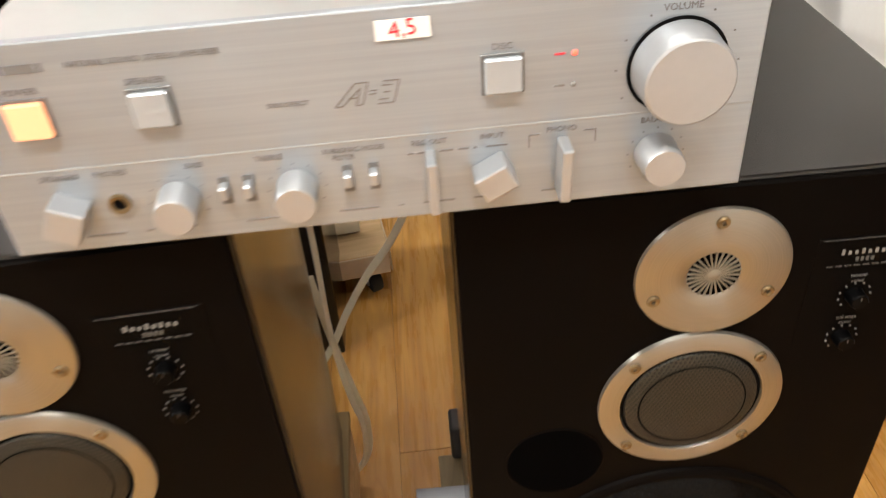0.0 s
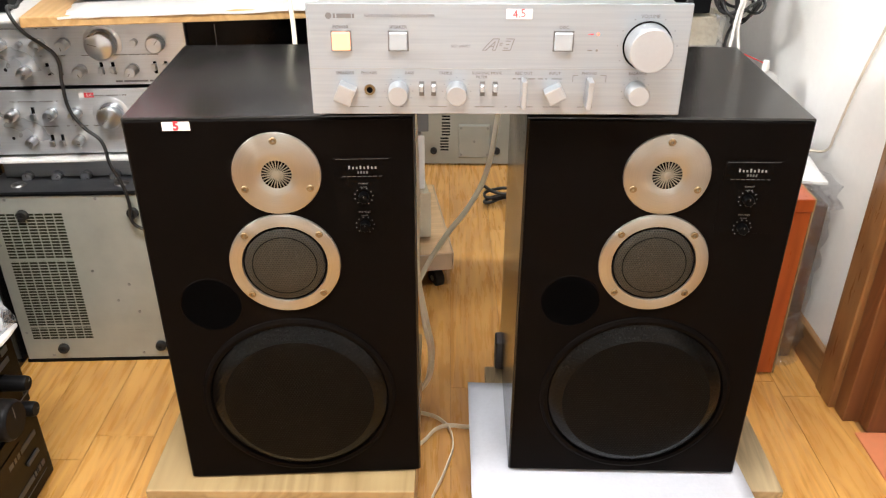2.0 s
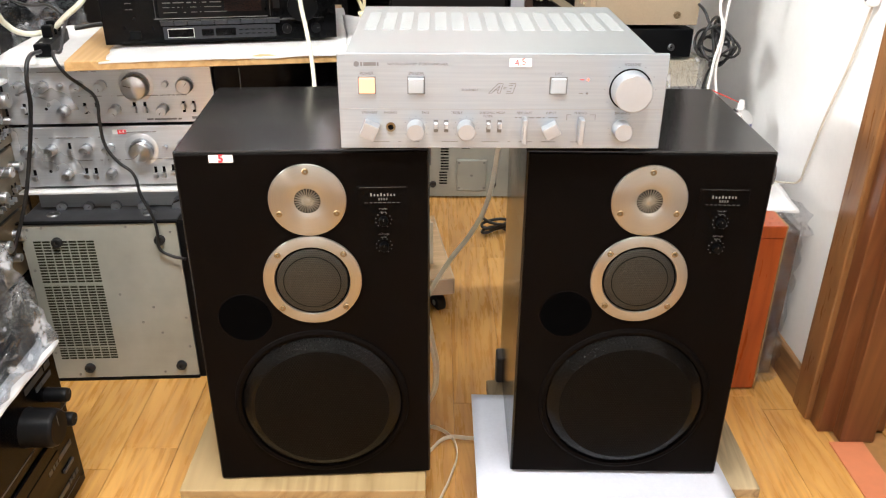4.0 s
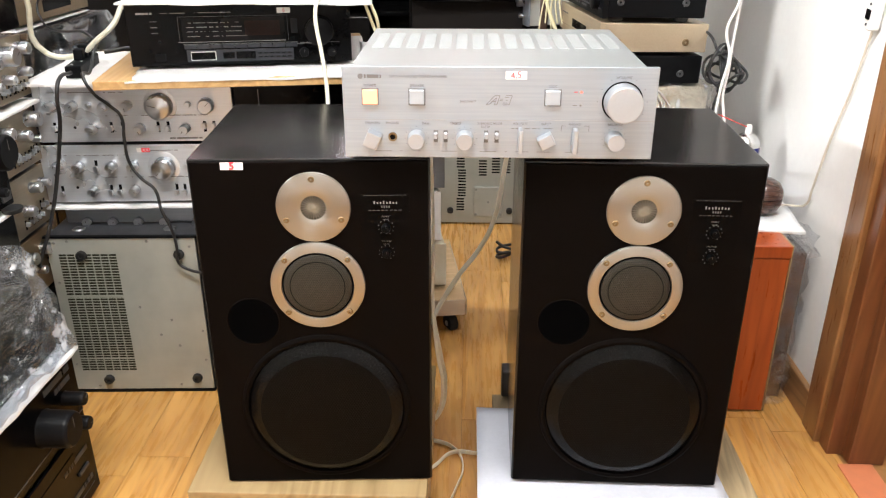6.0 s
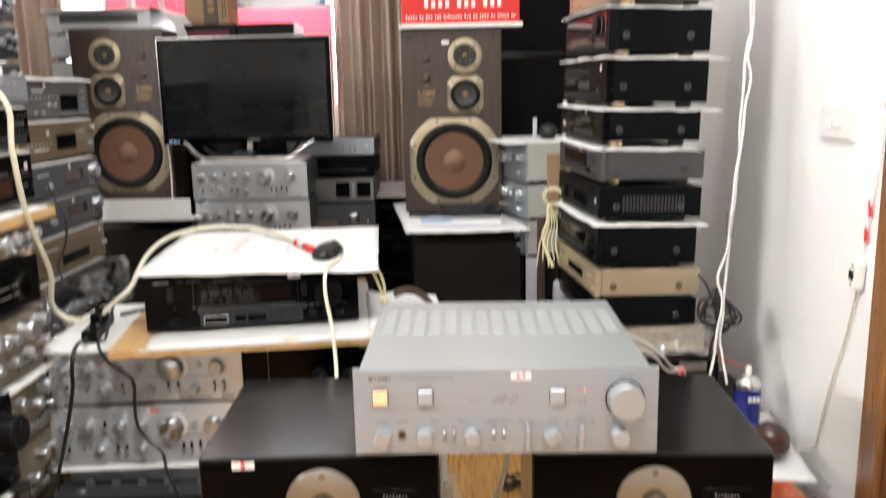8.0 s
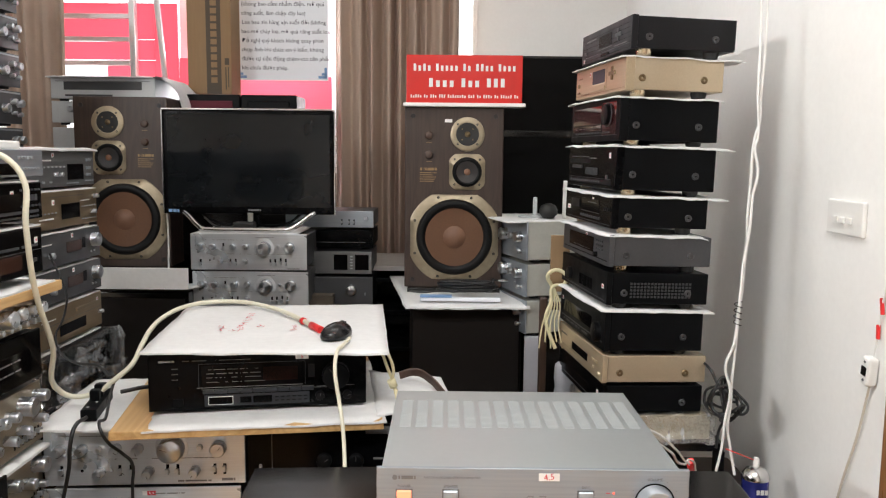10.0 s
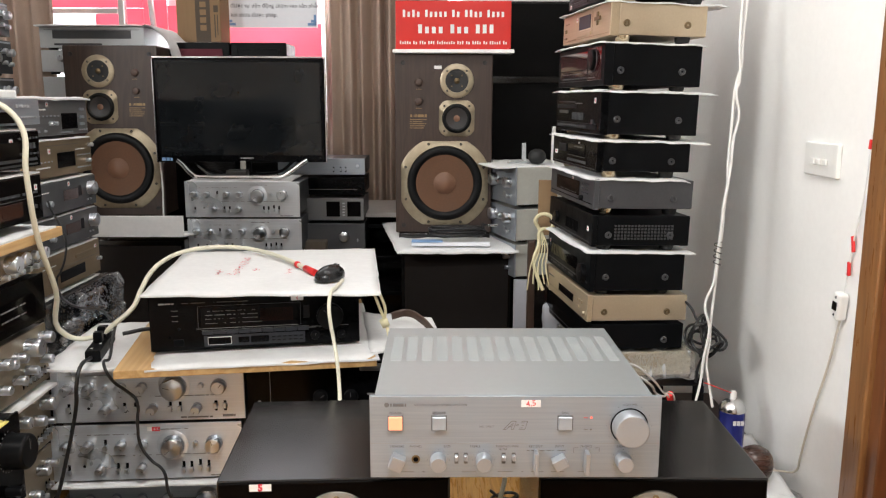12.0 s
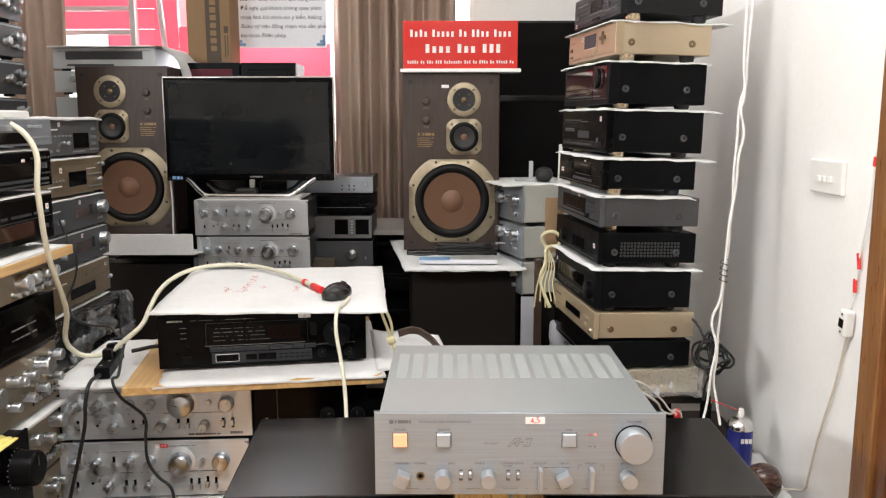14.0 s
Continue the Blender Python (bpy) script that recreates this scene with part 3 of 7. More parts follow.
# ---- a hi-fi unit: front at y = 0 looking to -y, base at z = 0 ----
def hifi(name, m, label, w, h, d, body="black_metal", front="black_gloss", feats=(), feet=0.010, panel=0.006, category="audio unit", group="", lip=0.0, sides=False, foot="rubber"):
    root = thing(name, m, label, category, group)
    part("body", block(-w / 2 + 0.004 + lip, w / 2 - 0.004 - lip, panel + 0.0005, d, feet, h - 0.002 - lip, 0.0025, 2), body, root)
    part("front_panel", block(-w / 2, w / 2, 0, panel, feet * 0.8, h, 0.0018, 2), front, root)
    if feet > 0.003:
        fm = shared(("foot", feet), lambda: upright([(0.0, 0), (0.017, 0), (0.019, feet * 0.4), (0.020, feet + 0.001), (0, feet + 0.001)], 20), foot)
        back_foot = shared(("foot", feet), lambda: upright([(0.0, 0), (0.017, 0), (0.019, feet * 0.4), (0.020, feet + 0.001), (0, feet + 0.001)], 20), "rubber")
        for sx in (-1, 1):
            for y in (0.045, d - 0.05):
                put("foot", fm if y < 0.05 else back_foot, root, pose(sx * (w / 2 - 0.035), y, 0))
    if sides:
        for sx in (-1, 1):
            for y in (max(d * 0.17, panel + 0.02), d * 0.80):
                put("side_screw", screw_mesh(0.009, "black_screw" if body != "champagne" else "brass"), root, pose(sx * (w / 2 - 0.004 - lip), y, feet + (h - feet) * 0.35, 0, 0, 90 * sx))
    for k, f in enumerate(feats):
        kind, x, z = f[0], f[1], f[2]
        at = pose(x, -0.0002, z)
        if kind == "knob":
            kb = put("knob", knob_mesh(f[3], f[4], f[5]), root, at)
            if f[3] > 0.008:
                put("pointer", plate_mesh(0.0014, f[3] * 0.6, 0.0006, "ink" if f[5] != "knob_black" else "ink_faint"), kb, pose(f[3] * 0.45 * math.sin(k), -f[4], f[3] * 0.45 * math.cos(k), 0, math.degrees(k), 0))
        elif kind == "btn":
            put("button", plate_mesh(f[3], f[4], 0.004, f[5], 0.0008), root, at)
        elif kind == "disp":
            put("display", plate_mesh(f[3], f[4], 0.0012, f[5], 0.0004), root, at)
        elif kind == "line":
            put("trim_line", plate_mesh(f[3], f[4], 0.0006, f[5]), root, at)
        elif kind == "lever":
            sl = put("slot", plate_mesh(0.0055, 0.022, 0.0005, "dark"), root, at)
            put("lever", plate_mesh(0.0045, 0.010, 0.010, "knob_satin", 0.0008), sl, pose(0, -0.0005, f[3]))
        elif kind == "slide":
            sl = put("slot", plate_mesh(0.0062, 0.024, 0.0005, "dark"), root, at)
            put("lever", shared(("slide_lever",), lambda: block(-0.0042, 0.0042, -0.012, 0, -0.0065, 0.0065, 0.0010, 1), "knob"), sl, pose(0, -0.0005, f[3]))
        elif kind == "jack":
            put("socket", shared(("socket",), lambda: lathe([(0.0033, 0.001), (0.0033, -0.0016), (0.0055, -0.0022), (0.006, 0)], 20), "brass" if len(f) > 3 else "knob_satin"), root, at)
            put("socket_hole", shared(("hole",), lambda: lathe([(0, -0.0006), (0.0034, -0.0006)], 16), "dark"), root, at)
        elif kind == "hole":
            put("socket_hole", shared(("hole",), lambda: lathe([(0, -0.0006), (0.0034, -0.0006)], 16), "dark"), root, at)
        elif kind == "stick":
            st = put("price_sticker", plate_mesh(f[3], f[4], 0.0005, "label"), root, at)
            if len(f) > 5:
                letters(f[5], f[4] * 1.0, "red_ink", st, 0, -0.0006, 0, "number")
            else:
                put("mark", plate_mesh(f[3] * 0.3, f[4] * 0.4, 0.0004, "red_ink"), st, pose(0, -0.0005, 0))
        elif kind == "bars":
            bars_on("print", root, f[5], 0, 0, f[3], f[4], f[6], k + 3, m=at, deep=0.0016)
        elif kind == "txt":
            letters(f[4], f[3], f[5], root, x, -0.0003, z)
    return root

# ---- the room ----
solo("floor", block(-2.4, 1.7, -2.7, 3.12, -0.12, -0.004), "floor_gap", None, "golden oak laminate floor with long grain", "floor", "", "structure")
floor_ob = bpy.data.objects["floor"]
solo("ceiling", block(-2.4, 1.7, -2.7, 3.12, 2.72, 2.82), "ceiling", None, "plain white painted ceiling", "ceiling", "", "structure")
solo("wall_west", block(-2.42, -2.30, -2.7, 3.0, 0, 2.72), "wall", None, "plain white painted wall", "wall", "", "structure")
solo("wall_south", block(-2.3, 1.7, -2.72, -2.6, 0, 2.72), "wall", None, "plain white painted wall", "wall", "", "structure")
# east wall with the door opening
east = thing("wall_east", None, "white painted wall beside the door frame", "wall", "", "structure")
part("wall_face", block(0.76, 0.88, 0.392, 3.0, 0, 2.72), "wall", east)
part("wall_face", block(0.76, 0.88, -2.6, -0.50, 0, 2.72), "wall", east)
part("wall_face", block(0.76, 0.88, -0.50, 0.392, 2.10, 2.72), "wall", east)
solo("wall_hall", block(1.58, 1.70, -2.6, 3.0, 0, 2.72), "wall", None, "plain white wall of the hall beyond", "wall", "", "structure")
# north wall with the window opening
north = thing("wall_north", None, "white painted wall round the bright window", "wall", "", "structure")
part("wall_face", block(-2.4, 1.7, 3.0, 3.12, 0, 1.20), "wall", north)
part("wall_face", block(-2.4, 1.7, 3.0, 3.12, 2.62, 2.72), "wall", north)
part("wall_face", block(-2.4, -2.15, 3.0, 3.12, 1.20, 2.62), "wall", north)
part("wall_face", block(0.02, 1.7, 3.0, 3.12, 1.20, 2.62), "wall", north)
win = thing("window_1", None, "wide window with white frame and bright daylight", "window", "", "structure")
for x in (-2.15, -1.44, -0.72, 0.02):
    part("window_frame", block(x - 0.02, x + 0.02, 3.02, 3.09, 1.20, 2.62, 0.004), "white_plastic", win)
for z in (1.22, 2.60):
    part("window_frame", block(-2.13, 0.0, 3.025, 3.085, z - 0.02, z + 0.02, 0.004), "white_plastic", win)
solo("backdrop", block(-3.6, 1.2, 3.9, 3.92, 0.2, 3.6), "day", None, "overexposed white sky outside the window", "sky", "", "structure")
solo("baseboard", block(0.744, 0.759, 0.458, 3.0, 0.0, 0.085, 0.004), "skirt_wood", None, "brown wooden skirting board along the wall", "skirting board", "", "structure")
jamb = thing("door_1", None, "stained brown wooden door frame with stepped profile", "door frame", "", "structure")
part("casing", block(0.740, 0.76, 0.392, 0.462, 0.0, 2.16, 0.004), "casing_wood", jamb)
part("jamb", block(0.752, 0.90, 0.350, 0.3915, 0.0, 2.12, 0.003), "door_wood", jamb)
part("stop", block(0.785, 0.86, 0.315, 0.3495, 0.0, 2.10, 0.003), "door_wood", jamb)
part("casing", block(0.728, 0.76, -0.57, -0.50, 0.0, 2.16, 0.004), "door_wood", jamb)
part("lintel", block(0.752, 0.90, -0.50, 0.350, 2.06, 2.10, 0.003), "door_wood", jamb)
solo("trim", block(0.762, 0.835, -0.50, 0.314, 0.0, 0.004, 0.001), "threshold", None, "flat orange threshold strip in the doorway", "threshold", "", "structure")
wl = thing("wall_light", pose(-2.30, -0.28, 1.98, 90, 0, 90), "white tube lamp on the wall, switched on", "wall lamp")
part("housing", block(-0.62, 0.62, -0.04, 0.04, 0.002, 0.04, 0.006), "white_plastic", wl)
part("tube", block(-0.58, 0.58, -0.013, 0.013, 0.0405, 0.064, 0.006), "lamp", wl)
# ceiling tubes out of view, implied by reflections; their places are set for brightness
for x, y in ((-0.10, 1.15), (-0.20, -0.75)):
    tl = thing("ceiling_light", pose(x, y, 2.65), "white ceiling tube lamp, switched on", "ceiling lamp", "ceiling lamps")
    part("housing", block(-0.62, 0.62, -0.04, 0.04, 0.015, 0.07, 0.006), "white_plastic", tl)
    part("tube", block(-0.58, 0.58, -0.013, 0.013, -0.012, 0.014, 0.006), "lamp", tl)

# ---- the two loudspeakers in front ----
def loudspeaker(m, label):
    w, h, d = 0.354, 0.584, 0.335
    root = thing("loudspeaker", m, label, "loudspeaker", "pair of black loudspeakers")
    part("cabinet", block(-w / 2, w / 2, 0.004, d, 0, h, 0.0022, 2), "black_wood", root, "satin black veneered cabinet")
    part("baffle", block(-w / 2 + 0.003, w / 2 - 0.003, 0.0, 0.0045, 0.003, h - 0.003, 0.0012, 1), "black_front", root)
    tw = part("tweeter_plate", lathe([(0.0188, -0.0022), (0.0200, -0.0029), (0.0300, -0.0031), (0.0520, -0.0031), (0.0546, -0.0022), (0.0555, 0)], 72), "disc", root, "round brushed metal tweeter plate", pose(0.003, -0.0002, 0.510))
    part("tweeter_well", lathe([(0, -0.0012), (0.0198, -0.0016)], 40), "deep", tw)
    fin = shared(("fin",), lambda: block(-0.00055, 0.00055, -0.003, -0.0015, 0.003, 0.0192), "fin_metal")
    for i in range(26):
        put("fin", fin, tw, pose(0, 0, 0, 0, i * 360 / 26, 0))
    put("centre_cap", shared(("cap",), lambda: lathe([(0, -0.004), (0.0035, -0.0036), (0.006, -0.002), (0.006, 0)], 24), "fin_metal"), tw, pose(0, 0, 0))
    for a in (90, 205, 335):
        put("screw", screw_mesh(0.0048, "brass"), tw, pose(0.045 * math.cos(radians(a)), -0.0028, 0.045 * math.sin(radians(a))))
    md = part("midrange_ring", lathe([(0.0555, -0.001), (0.0565, -0.004), (0.070, -0.0040), (0.0725, -0.003), (0.0732, 0)], 72), "disc", root, "round brushed metal midrange ring", pose(0.002, -0.0002, 0.381))
    part("mesh_cover", lathe([(0, -0.0078), (0.020, -0.0076), (0.036, -0.0070), (0.0480, -0.0056), (0.0520, -0.0040), (0.0528, -0.0020)], 64), "mesh", md)
    part("dark_band", lathe([(0.0415, -0.0069), (0.0428, -0.0068)], 64), "dark", md)
    part("dark_seat", lathe([(0.0515, -0.0016), (0.0556, -0.0016)], 64), "dark", md)
    for a in (43, 137, 223, 317):
        put("screw", screw_mesh(0.0048, "brass"), md, pose(0.0655 * math.cos(radians(a)), -0.0038, 0.0655 * math.sin(radians(a))))
    wf = part("woofer_rim", lathe([(0.128, -0.0004), (0.129, -0.0040), (0.134, -0.0048), (0.1385, -0.0025), (0.1395, 0)], 96), "black_front", root, "", pose(0.003, -0.0002, 0.154))
    part("woofer_grille", lathe([(0, -0.0150), (0.080, -0.0148), (0.1040, -0.0140), (0.1075, -0.0132)], 96), "grille", wf, "convex perforated black steel woofer grille")
    part("grille_edge", lathe([(0.1075, -0.0132), (0.1120, -0.0115), (0.1230, -0.0050), (0.1285, -0.0008)], 96), "grille_rim", wf)
    pt = part("port", lathe([(0.0395, 0.0002), (0.0402, -0.0005), (0.0412, -0.0005), (0.0418, 0.0)], 56), "black_front", root, "", pose(-0.104, -0.0002, 0.318))
    # flat disc on the baffle, coloured black for the shade inside the port
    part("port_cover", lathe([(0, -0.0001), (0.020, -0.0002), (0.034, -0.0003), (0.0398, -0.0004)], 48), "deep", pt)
    plate = part("name_plate", block(-0.036, 0.036, -0.0004, 0, -0.080, 0.022, 0.0001, 1), "black_front", root, "", pose(0.110, 0, 0.508))
    part("print", block(-0.033, 0.033, -0.0007, -0.0004, 0.0201, 0.0204), "ink_faint", plate)
    part("print", blocks([(-0.026 + i * 0.0065, -0.0215 + i * 0.0065, -0.0007, -0.0004, -0.0036, -0.0030) for i in range(8)]), "ink_faint", plate)
    for i, tall in enumerate((0.0044, 0.0030, 0.0030, 0.0044, 0.0030, 0.0040, 0.0030, 0.0030)):
        put("name_bar", plate_mesh(0.0020, tall, 0.0004, "ink_name"), plate, pose(-0.0165 + i * 0.0047, -0.0004, 0.0068 + tall / 2))
    for i in range(4):
        put("model_bar", plate_mesh(0.0020, 0.0034, 0.0004, "ink_faint"), plate, pose(-0.0054 + i * 0.0036, -0.0004, 0.0022))
    letters("tweeter", 0.0038, "ink_faint", plate, 0, -0.0006, -0.0130)
    letters("normal", 0.0032, "ink_faint", plate, 0, -0.0006, -0.0180)
    letters("normal", 0.0032, "ink_faint", plate, 0, -0.0006, -0.0580)
    letters("mid range", 0.0038, "ink_faint", plate, 0, -0.0006, -0.0530)
    for zc in (-0.0305, -0.0715):
        kb = put("level_knob", knob_mesh(0.0066, 0.010, "port_black"), root, pose(0.110, -0.001, 0.508 + zc), "small black level knob")
        put("pointer", plate_mesh(0.0006, 0.003, 0.0005, "ink_faint"), kb, pose(0, -0.010, 0.0035))
        part("scale", blocks([(0.0115 * math.cos(radians(a)) - 0.0006, 0.0115 * math.cos(radians(a)) + 0.0006, -0.0014, -0.0004, 0.0115 * math.sin(radians(a)) - 0.0006, 0.0115 * math.sin(radians(a)) + 0.0006) for a in range(-60, 260, 32)]), "ink_faint", kb)
    return root


loudspeaker(pose(-0.2735, 0.005, 0.190, 0, 0, 3.0), "black loudspeaker with silver driver rings on pine box")
loudspeaker(pose(0.2175, 0.020, 0.184, 0, 0, -1.0), "black loudspeaker with silver driver rings on foam sheet")
stick = thing("price_sticker", pose(-0.384, -0.0020, 0.765, 0, 0, 3.0), "white price sticker with red handwritten five", "sticker")
part("paper", block(-0.0165, 0.0165, -0.0006, 0, -0.0055, 0.0055), "label", stick)
letters("5", 0.0150, "red_ink", stick, 0, -0.0008, 0, "number", bold=0.0007)

# stands
st = thing("wooden_stand", pose(-0.31, 0.0, 0), "low box of bare pine boards under the speaker", "stand")
part("top_board", block(-0.205, 0.205, -0.030, 0.385, 0.172, 0.190, 0.002), "ply", st)
part("front_board", block(-0.203, 0.203, -0.028, -0.010, 0.05, 0.1715, 0.002), "pine", st)
part("back_board", block(-0.203, 0.203, 0.365, 0.383, 0.05, 0.1715, 0.002), "pine", st)
for sx in (-1, 1):
    part("side_board", block(sx * 0.194 - 0.009, sx * 0.194 + 0.009, -0.0095, 0.3645, 0.05, 0.1715, 0.002), "pine", st)
    for y in (0.02, 0.34):
        part("leg", block(sx * 0.16 - 0.02, sx * 0.16 + 0.02, y - 0.02, y + 0.02, 0, 0.17), "pine", st)
st = thing("wooden_stand", pose(0.23, 0.0, 0), "low stand with a stained plywood top under the speaker", "stand")
part("top_board", block(-0.215, 0.235, -0.012, 0.30, 0.155, 0.176, 0.002), "old_ply", st)
for sx in (-1, 1):
    part("side_board", block(sx * 0.18 - 0.01, sx * 0.18 + 0.01, 0.0, 0.29, 0, 0.1545, 0.002), "old_ply", st)
solo("foam_sheet", sheet([(-0.018, -0.045, 0.1805), (0.415, -0.060, 0.1805), (0.400, 0.235, 0.1805), (-0.018, 0.247, 0.1805)], 0.0035, 4, ripple=0.0006), "foam_grey", None, "bluish white foam sheet under the speaker", "foam sheet")
solo("rubber_block", block(-0.016, 0.010, 0.262, 0.300, 0.150, 0.235, 0.004), "grey_metal", pose(0.050, 0.03, 0.0), "dark grey upright block behind the stand", "block")

# ---- the amplifier on top ----
amp = thing("amplifier", pose(0, 0.0, 0.7745), "silver stereo amplifier with lit orange power button", "amplifier")
part("front_panel", block(-0.2175, 0.2175, 0.0, 0.007, 0.006, 0.1355, 0.0010, 2), "silver", amp, "brushed silver front panel")
part("panel_groove", block(-0.217, 0.217, -0.0003, 0.0004, 0.0605, 0.0616), "louver", amp)
part("cover", block(-0.2125, 0.2125, 0.0072, 0.400, 0.010, 0.1255, 0.0020, 2), "cover", amp, "silver grey sheet steel cover")
for sx in (-1, 1):
    for y in (0.05, 0.30):
        part("foot", upright([(0, 0), (0.018, 0), (0.020, 0.009), (0, 0.0105)], 20), "rubber", amp, "", pose(sx * 0.165, y, 0))
slat = shared(("vent_slat",), lambda: blocks([(-0.0092, 0.0092, -0.072 + i * 0.0060, -0.072 + i * 0.0060 + 0.0044, 0.0, 0.0008) for i in range(24)]), "louver")
for i in range(15):
    put("vent", slat, amp, pose(-0.189 + i * 0.0270, 0.270, 0.1255))
for x, mat in ((-0.179, "power_glow"), (-0.114, "button_pale"), (0.074, "button_pale")):
    bz = put("button_bezel", plate_mesh(0.0235, 0.0235, 0.0010, "silver_dark", 0.0003), amp, pose(x, 0, 0.0935))
    put("push_button", plate_mesh(0.0205, 0.0205, 0.0042, mat, 0.0010), bz, pose(0, -0.0008, 0), "lit orange button" if mat == "power_glow" else "")
vk = part("volume_knob", lathe([(0, -0.024), (0.0235, -0.024), (0.0246, -0.0232), (0.0252, -0.021), (0.0256, -0.002), (0.0262, -0.001), (0.0262, 0)], 64), "knob_satin", amp, "large satin silver volume knob", pose(0.170, -0.0004, 0.0885))
# flat dark ring on the panel, painted for the shade round the knob
part("shadow_ring", lathe([(0.0262, -0.0010), (0.0282, -0.0006)], 64), "dark", vk)
for x in (-0.115, -0.047, 0.163):
    r = 0.0118 if x < 0.1 else 0.0122
    kb = part("tone_knob", lathe([(0, -0.020), (r * 0.93, -0.020), (r, -0.0188), (r * 1.04, -0.001), (r * 1.05, 0)], 40), "knob_satin", amp, "", pose(x, -0.0002, 0.0345))
    part("scale_dots", blocks([(0.0165 * math.cos(radians(a)) - 0.0004, 0.0165 * math.cos(radians(a)) + 0.0004, -0.0006, -0.0001, 0.0165 * math.sin(radians(a)) - 0.0004, 0.0165 * math.sin(radians(a)) + 0.0004) for a in range(-30, 240, 30)]), "ink", kb)
for x, turn, wide in ((-0.177, 24, 0.0205), (0.067, 62, 0.0165), (0.031, 0, 0.0058), (0.107, 2, 0.0066)):
    long = 0.021 if wide > 0.01 else 0.034
    bm = block(-wide / 2, wide / 2, -0.019, -0.0002, -long / 2, long / 2, 0.0012, 2)
    part("selector", bm, "knob_satin", amp, "paddle shaped satin selector", pose(x, 0, 0.0345, 0, turn, 0))
for x in (-0.088, -0.074, -0.017, -0.002):
    sl = put("slot", plate_mesh(0.0058, 0.0175, 0.0006, "silver_dark"), amp, pose(x, 0, 0.0375))
    put("lever", plate_mesh(0.0050, 0.0080, 0.0085, "knob_satin", 0.0008), sl, pose(0, 0, 0.002 if x < 0 else -0.002))
put("phones_socket", shared(("socket_big",), lambda: lathe([(0.0038, 0.001), (0.0038, -0.002), (0.0060, -0.0026), (0.0066, 0)], 24), "brass"), amp, pose(-0.149, 0, 0.036))
put("socket_hole", shared(("hole_big",), lambda: lathe([(0, -0.0010), (0.0039, -0.0010)], 20), "dark"), amp, pose(-0.149, 0, 0.036))
for x, z, s, t in ((-0.179, 0.1090, 0.0052, "POWER"), (-0.114, 0.1090, 0.0052, "SPEAKER"), (0.074, 0.1090, 0.0052, "DISC"), (0.170, 0.1215, 0.0055, "VOLUME"),
                   (-0.177, 0.0560, 0.0048, "SPEAKERS"), (-0.149, 0.0560, 0.0048, "PHONES"), (-0.102, 0.0560, 0.0048, "BASS"), (-0.060, 0.0560, 0.0048, "TREBLE"),
                   (-0.012, 0.0562, 0.0044, "SUBSONIC MODE"), (-0.018, 0.0515, 0.0044, "FILTER"), (0.031, 0.0560, 0.0048, "REC OUT"), (0.067, 0.0560, 0.0048, "INPUT"),
                   (0.107, 0.0560, 0.0048, "PHONO"), (0.163, 0.0560, 0.0048, "BALANCE"), (-0.112, 0.1215, 0.0046, "NATURAL SOUND  STEREO AMPLIFIER"), (-0.043, 0.0875, 0.0038, "DISC DIRECT")):
    letters(t, s, "ink_grey" if s < 0.004 else "ink", amp, x, -0.0003, z)
part("maker_mark", lathe([(0, -0.0005), (0.0036, -0.0005), (0.0036, 0)], 24), "ink", amp, "", pose(-0.192, 0, 0.1215))
bars_on("maker_bar", amp, "ink", -0.175, 0.1215, 0.025, 0.0048, 5, 2)
def strokes(lines, thick=0.0004, slant=0.32):
    """Thin straight lines (x0, z0, x1, z1), all leaning to the right."""
    bm = bmesh.new()
    for x0, z0, x1, z1 in lines:
        a, b = Vector((x0 + z0 * slant, 0, z0)), Vector((x1 + z1 * slant, 0, z1))
        side = (b - a).normalized().cross(Vector((0, 1, 0))) * thick
        low = [bm.verts.new(p) for p in (a - side, a + side, b + side, b - side)]
        top = [bm.verts.new(v.co - Vector((0, 0.0003, 0))) for v in low]
        bm.faces.new(top)
        for k in range(4):
            bm.faces.new((low[k], low[(k + 1) % 4], top[(k + 1) % 4], top[k]))
    return bm


MARK = [(-0.016, 0, -0.008, 0.013), (-0.008, 0.013, -0.001, 0.013), (-0.001, 0.013, -0.001, 0), (-0.001, 0, -0.0045, 0), (-0.0045, 0, -0.0045, 0.010), (-0.0045, 0.010, -0.012, 0), (-0.012, 0, -0.016, 0), (-0.010, 0.0045, -0.0045, 0.0045),
        (0.001, 0.006, 0.005, 0.006), (0.001, 0.008, 0.005, 0.008), (0.007, 0, 0.016, 0), (0.016, 0, 0.016, 0.013), (0.016, 0.013, 0.007, 0.013), (0.007, 0.0105, 0.0125, 0.0105), (0.007, 0.0025, 0.0125, 0.0025), (0.009, 0.0065, 0.0125, 0.0065)]
part("model_mark", strokes(MARK), "ink_grey", amp, "", pose(-0.002, -0.0001, 0.083))
bars_on("function_print", amp, "ink", 0.047, 0.0495, 0.060, 0.0010, 9, 6)
bars_on("function_print", amp, "ink_grey", -0.03, 0.0155, 0.30, 0.0008, 20, 8)
for row in ((0.088, 0.094, -0.0004, 0, 0.0535, 0.0541), (0.120, 0.127, -0.0004, 0, 0.0535, 0.0541), (0.088, 0.0886, -0.0004, 0, 0.046, 0.0534), (0.1264, 0.127, -0.0004, 0, 0.046, 0.0534)):
    part("function_print", block(*row), "ink", amp)
for z, mat in ((0.1015, "red_led"), (0.0830, "ink_grey")):
    put("indicator", shared(("led", mat), lambda: lathe([(0, -0.0016), (0.0012, -0.0012), (0.0016, 0)], 12), mat), amp, pose(0.113, 0, z))
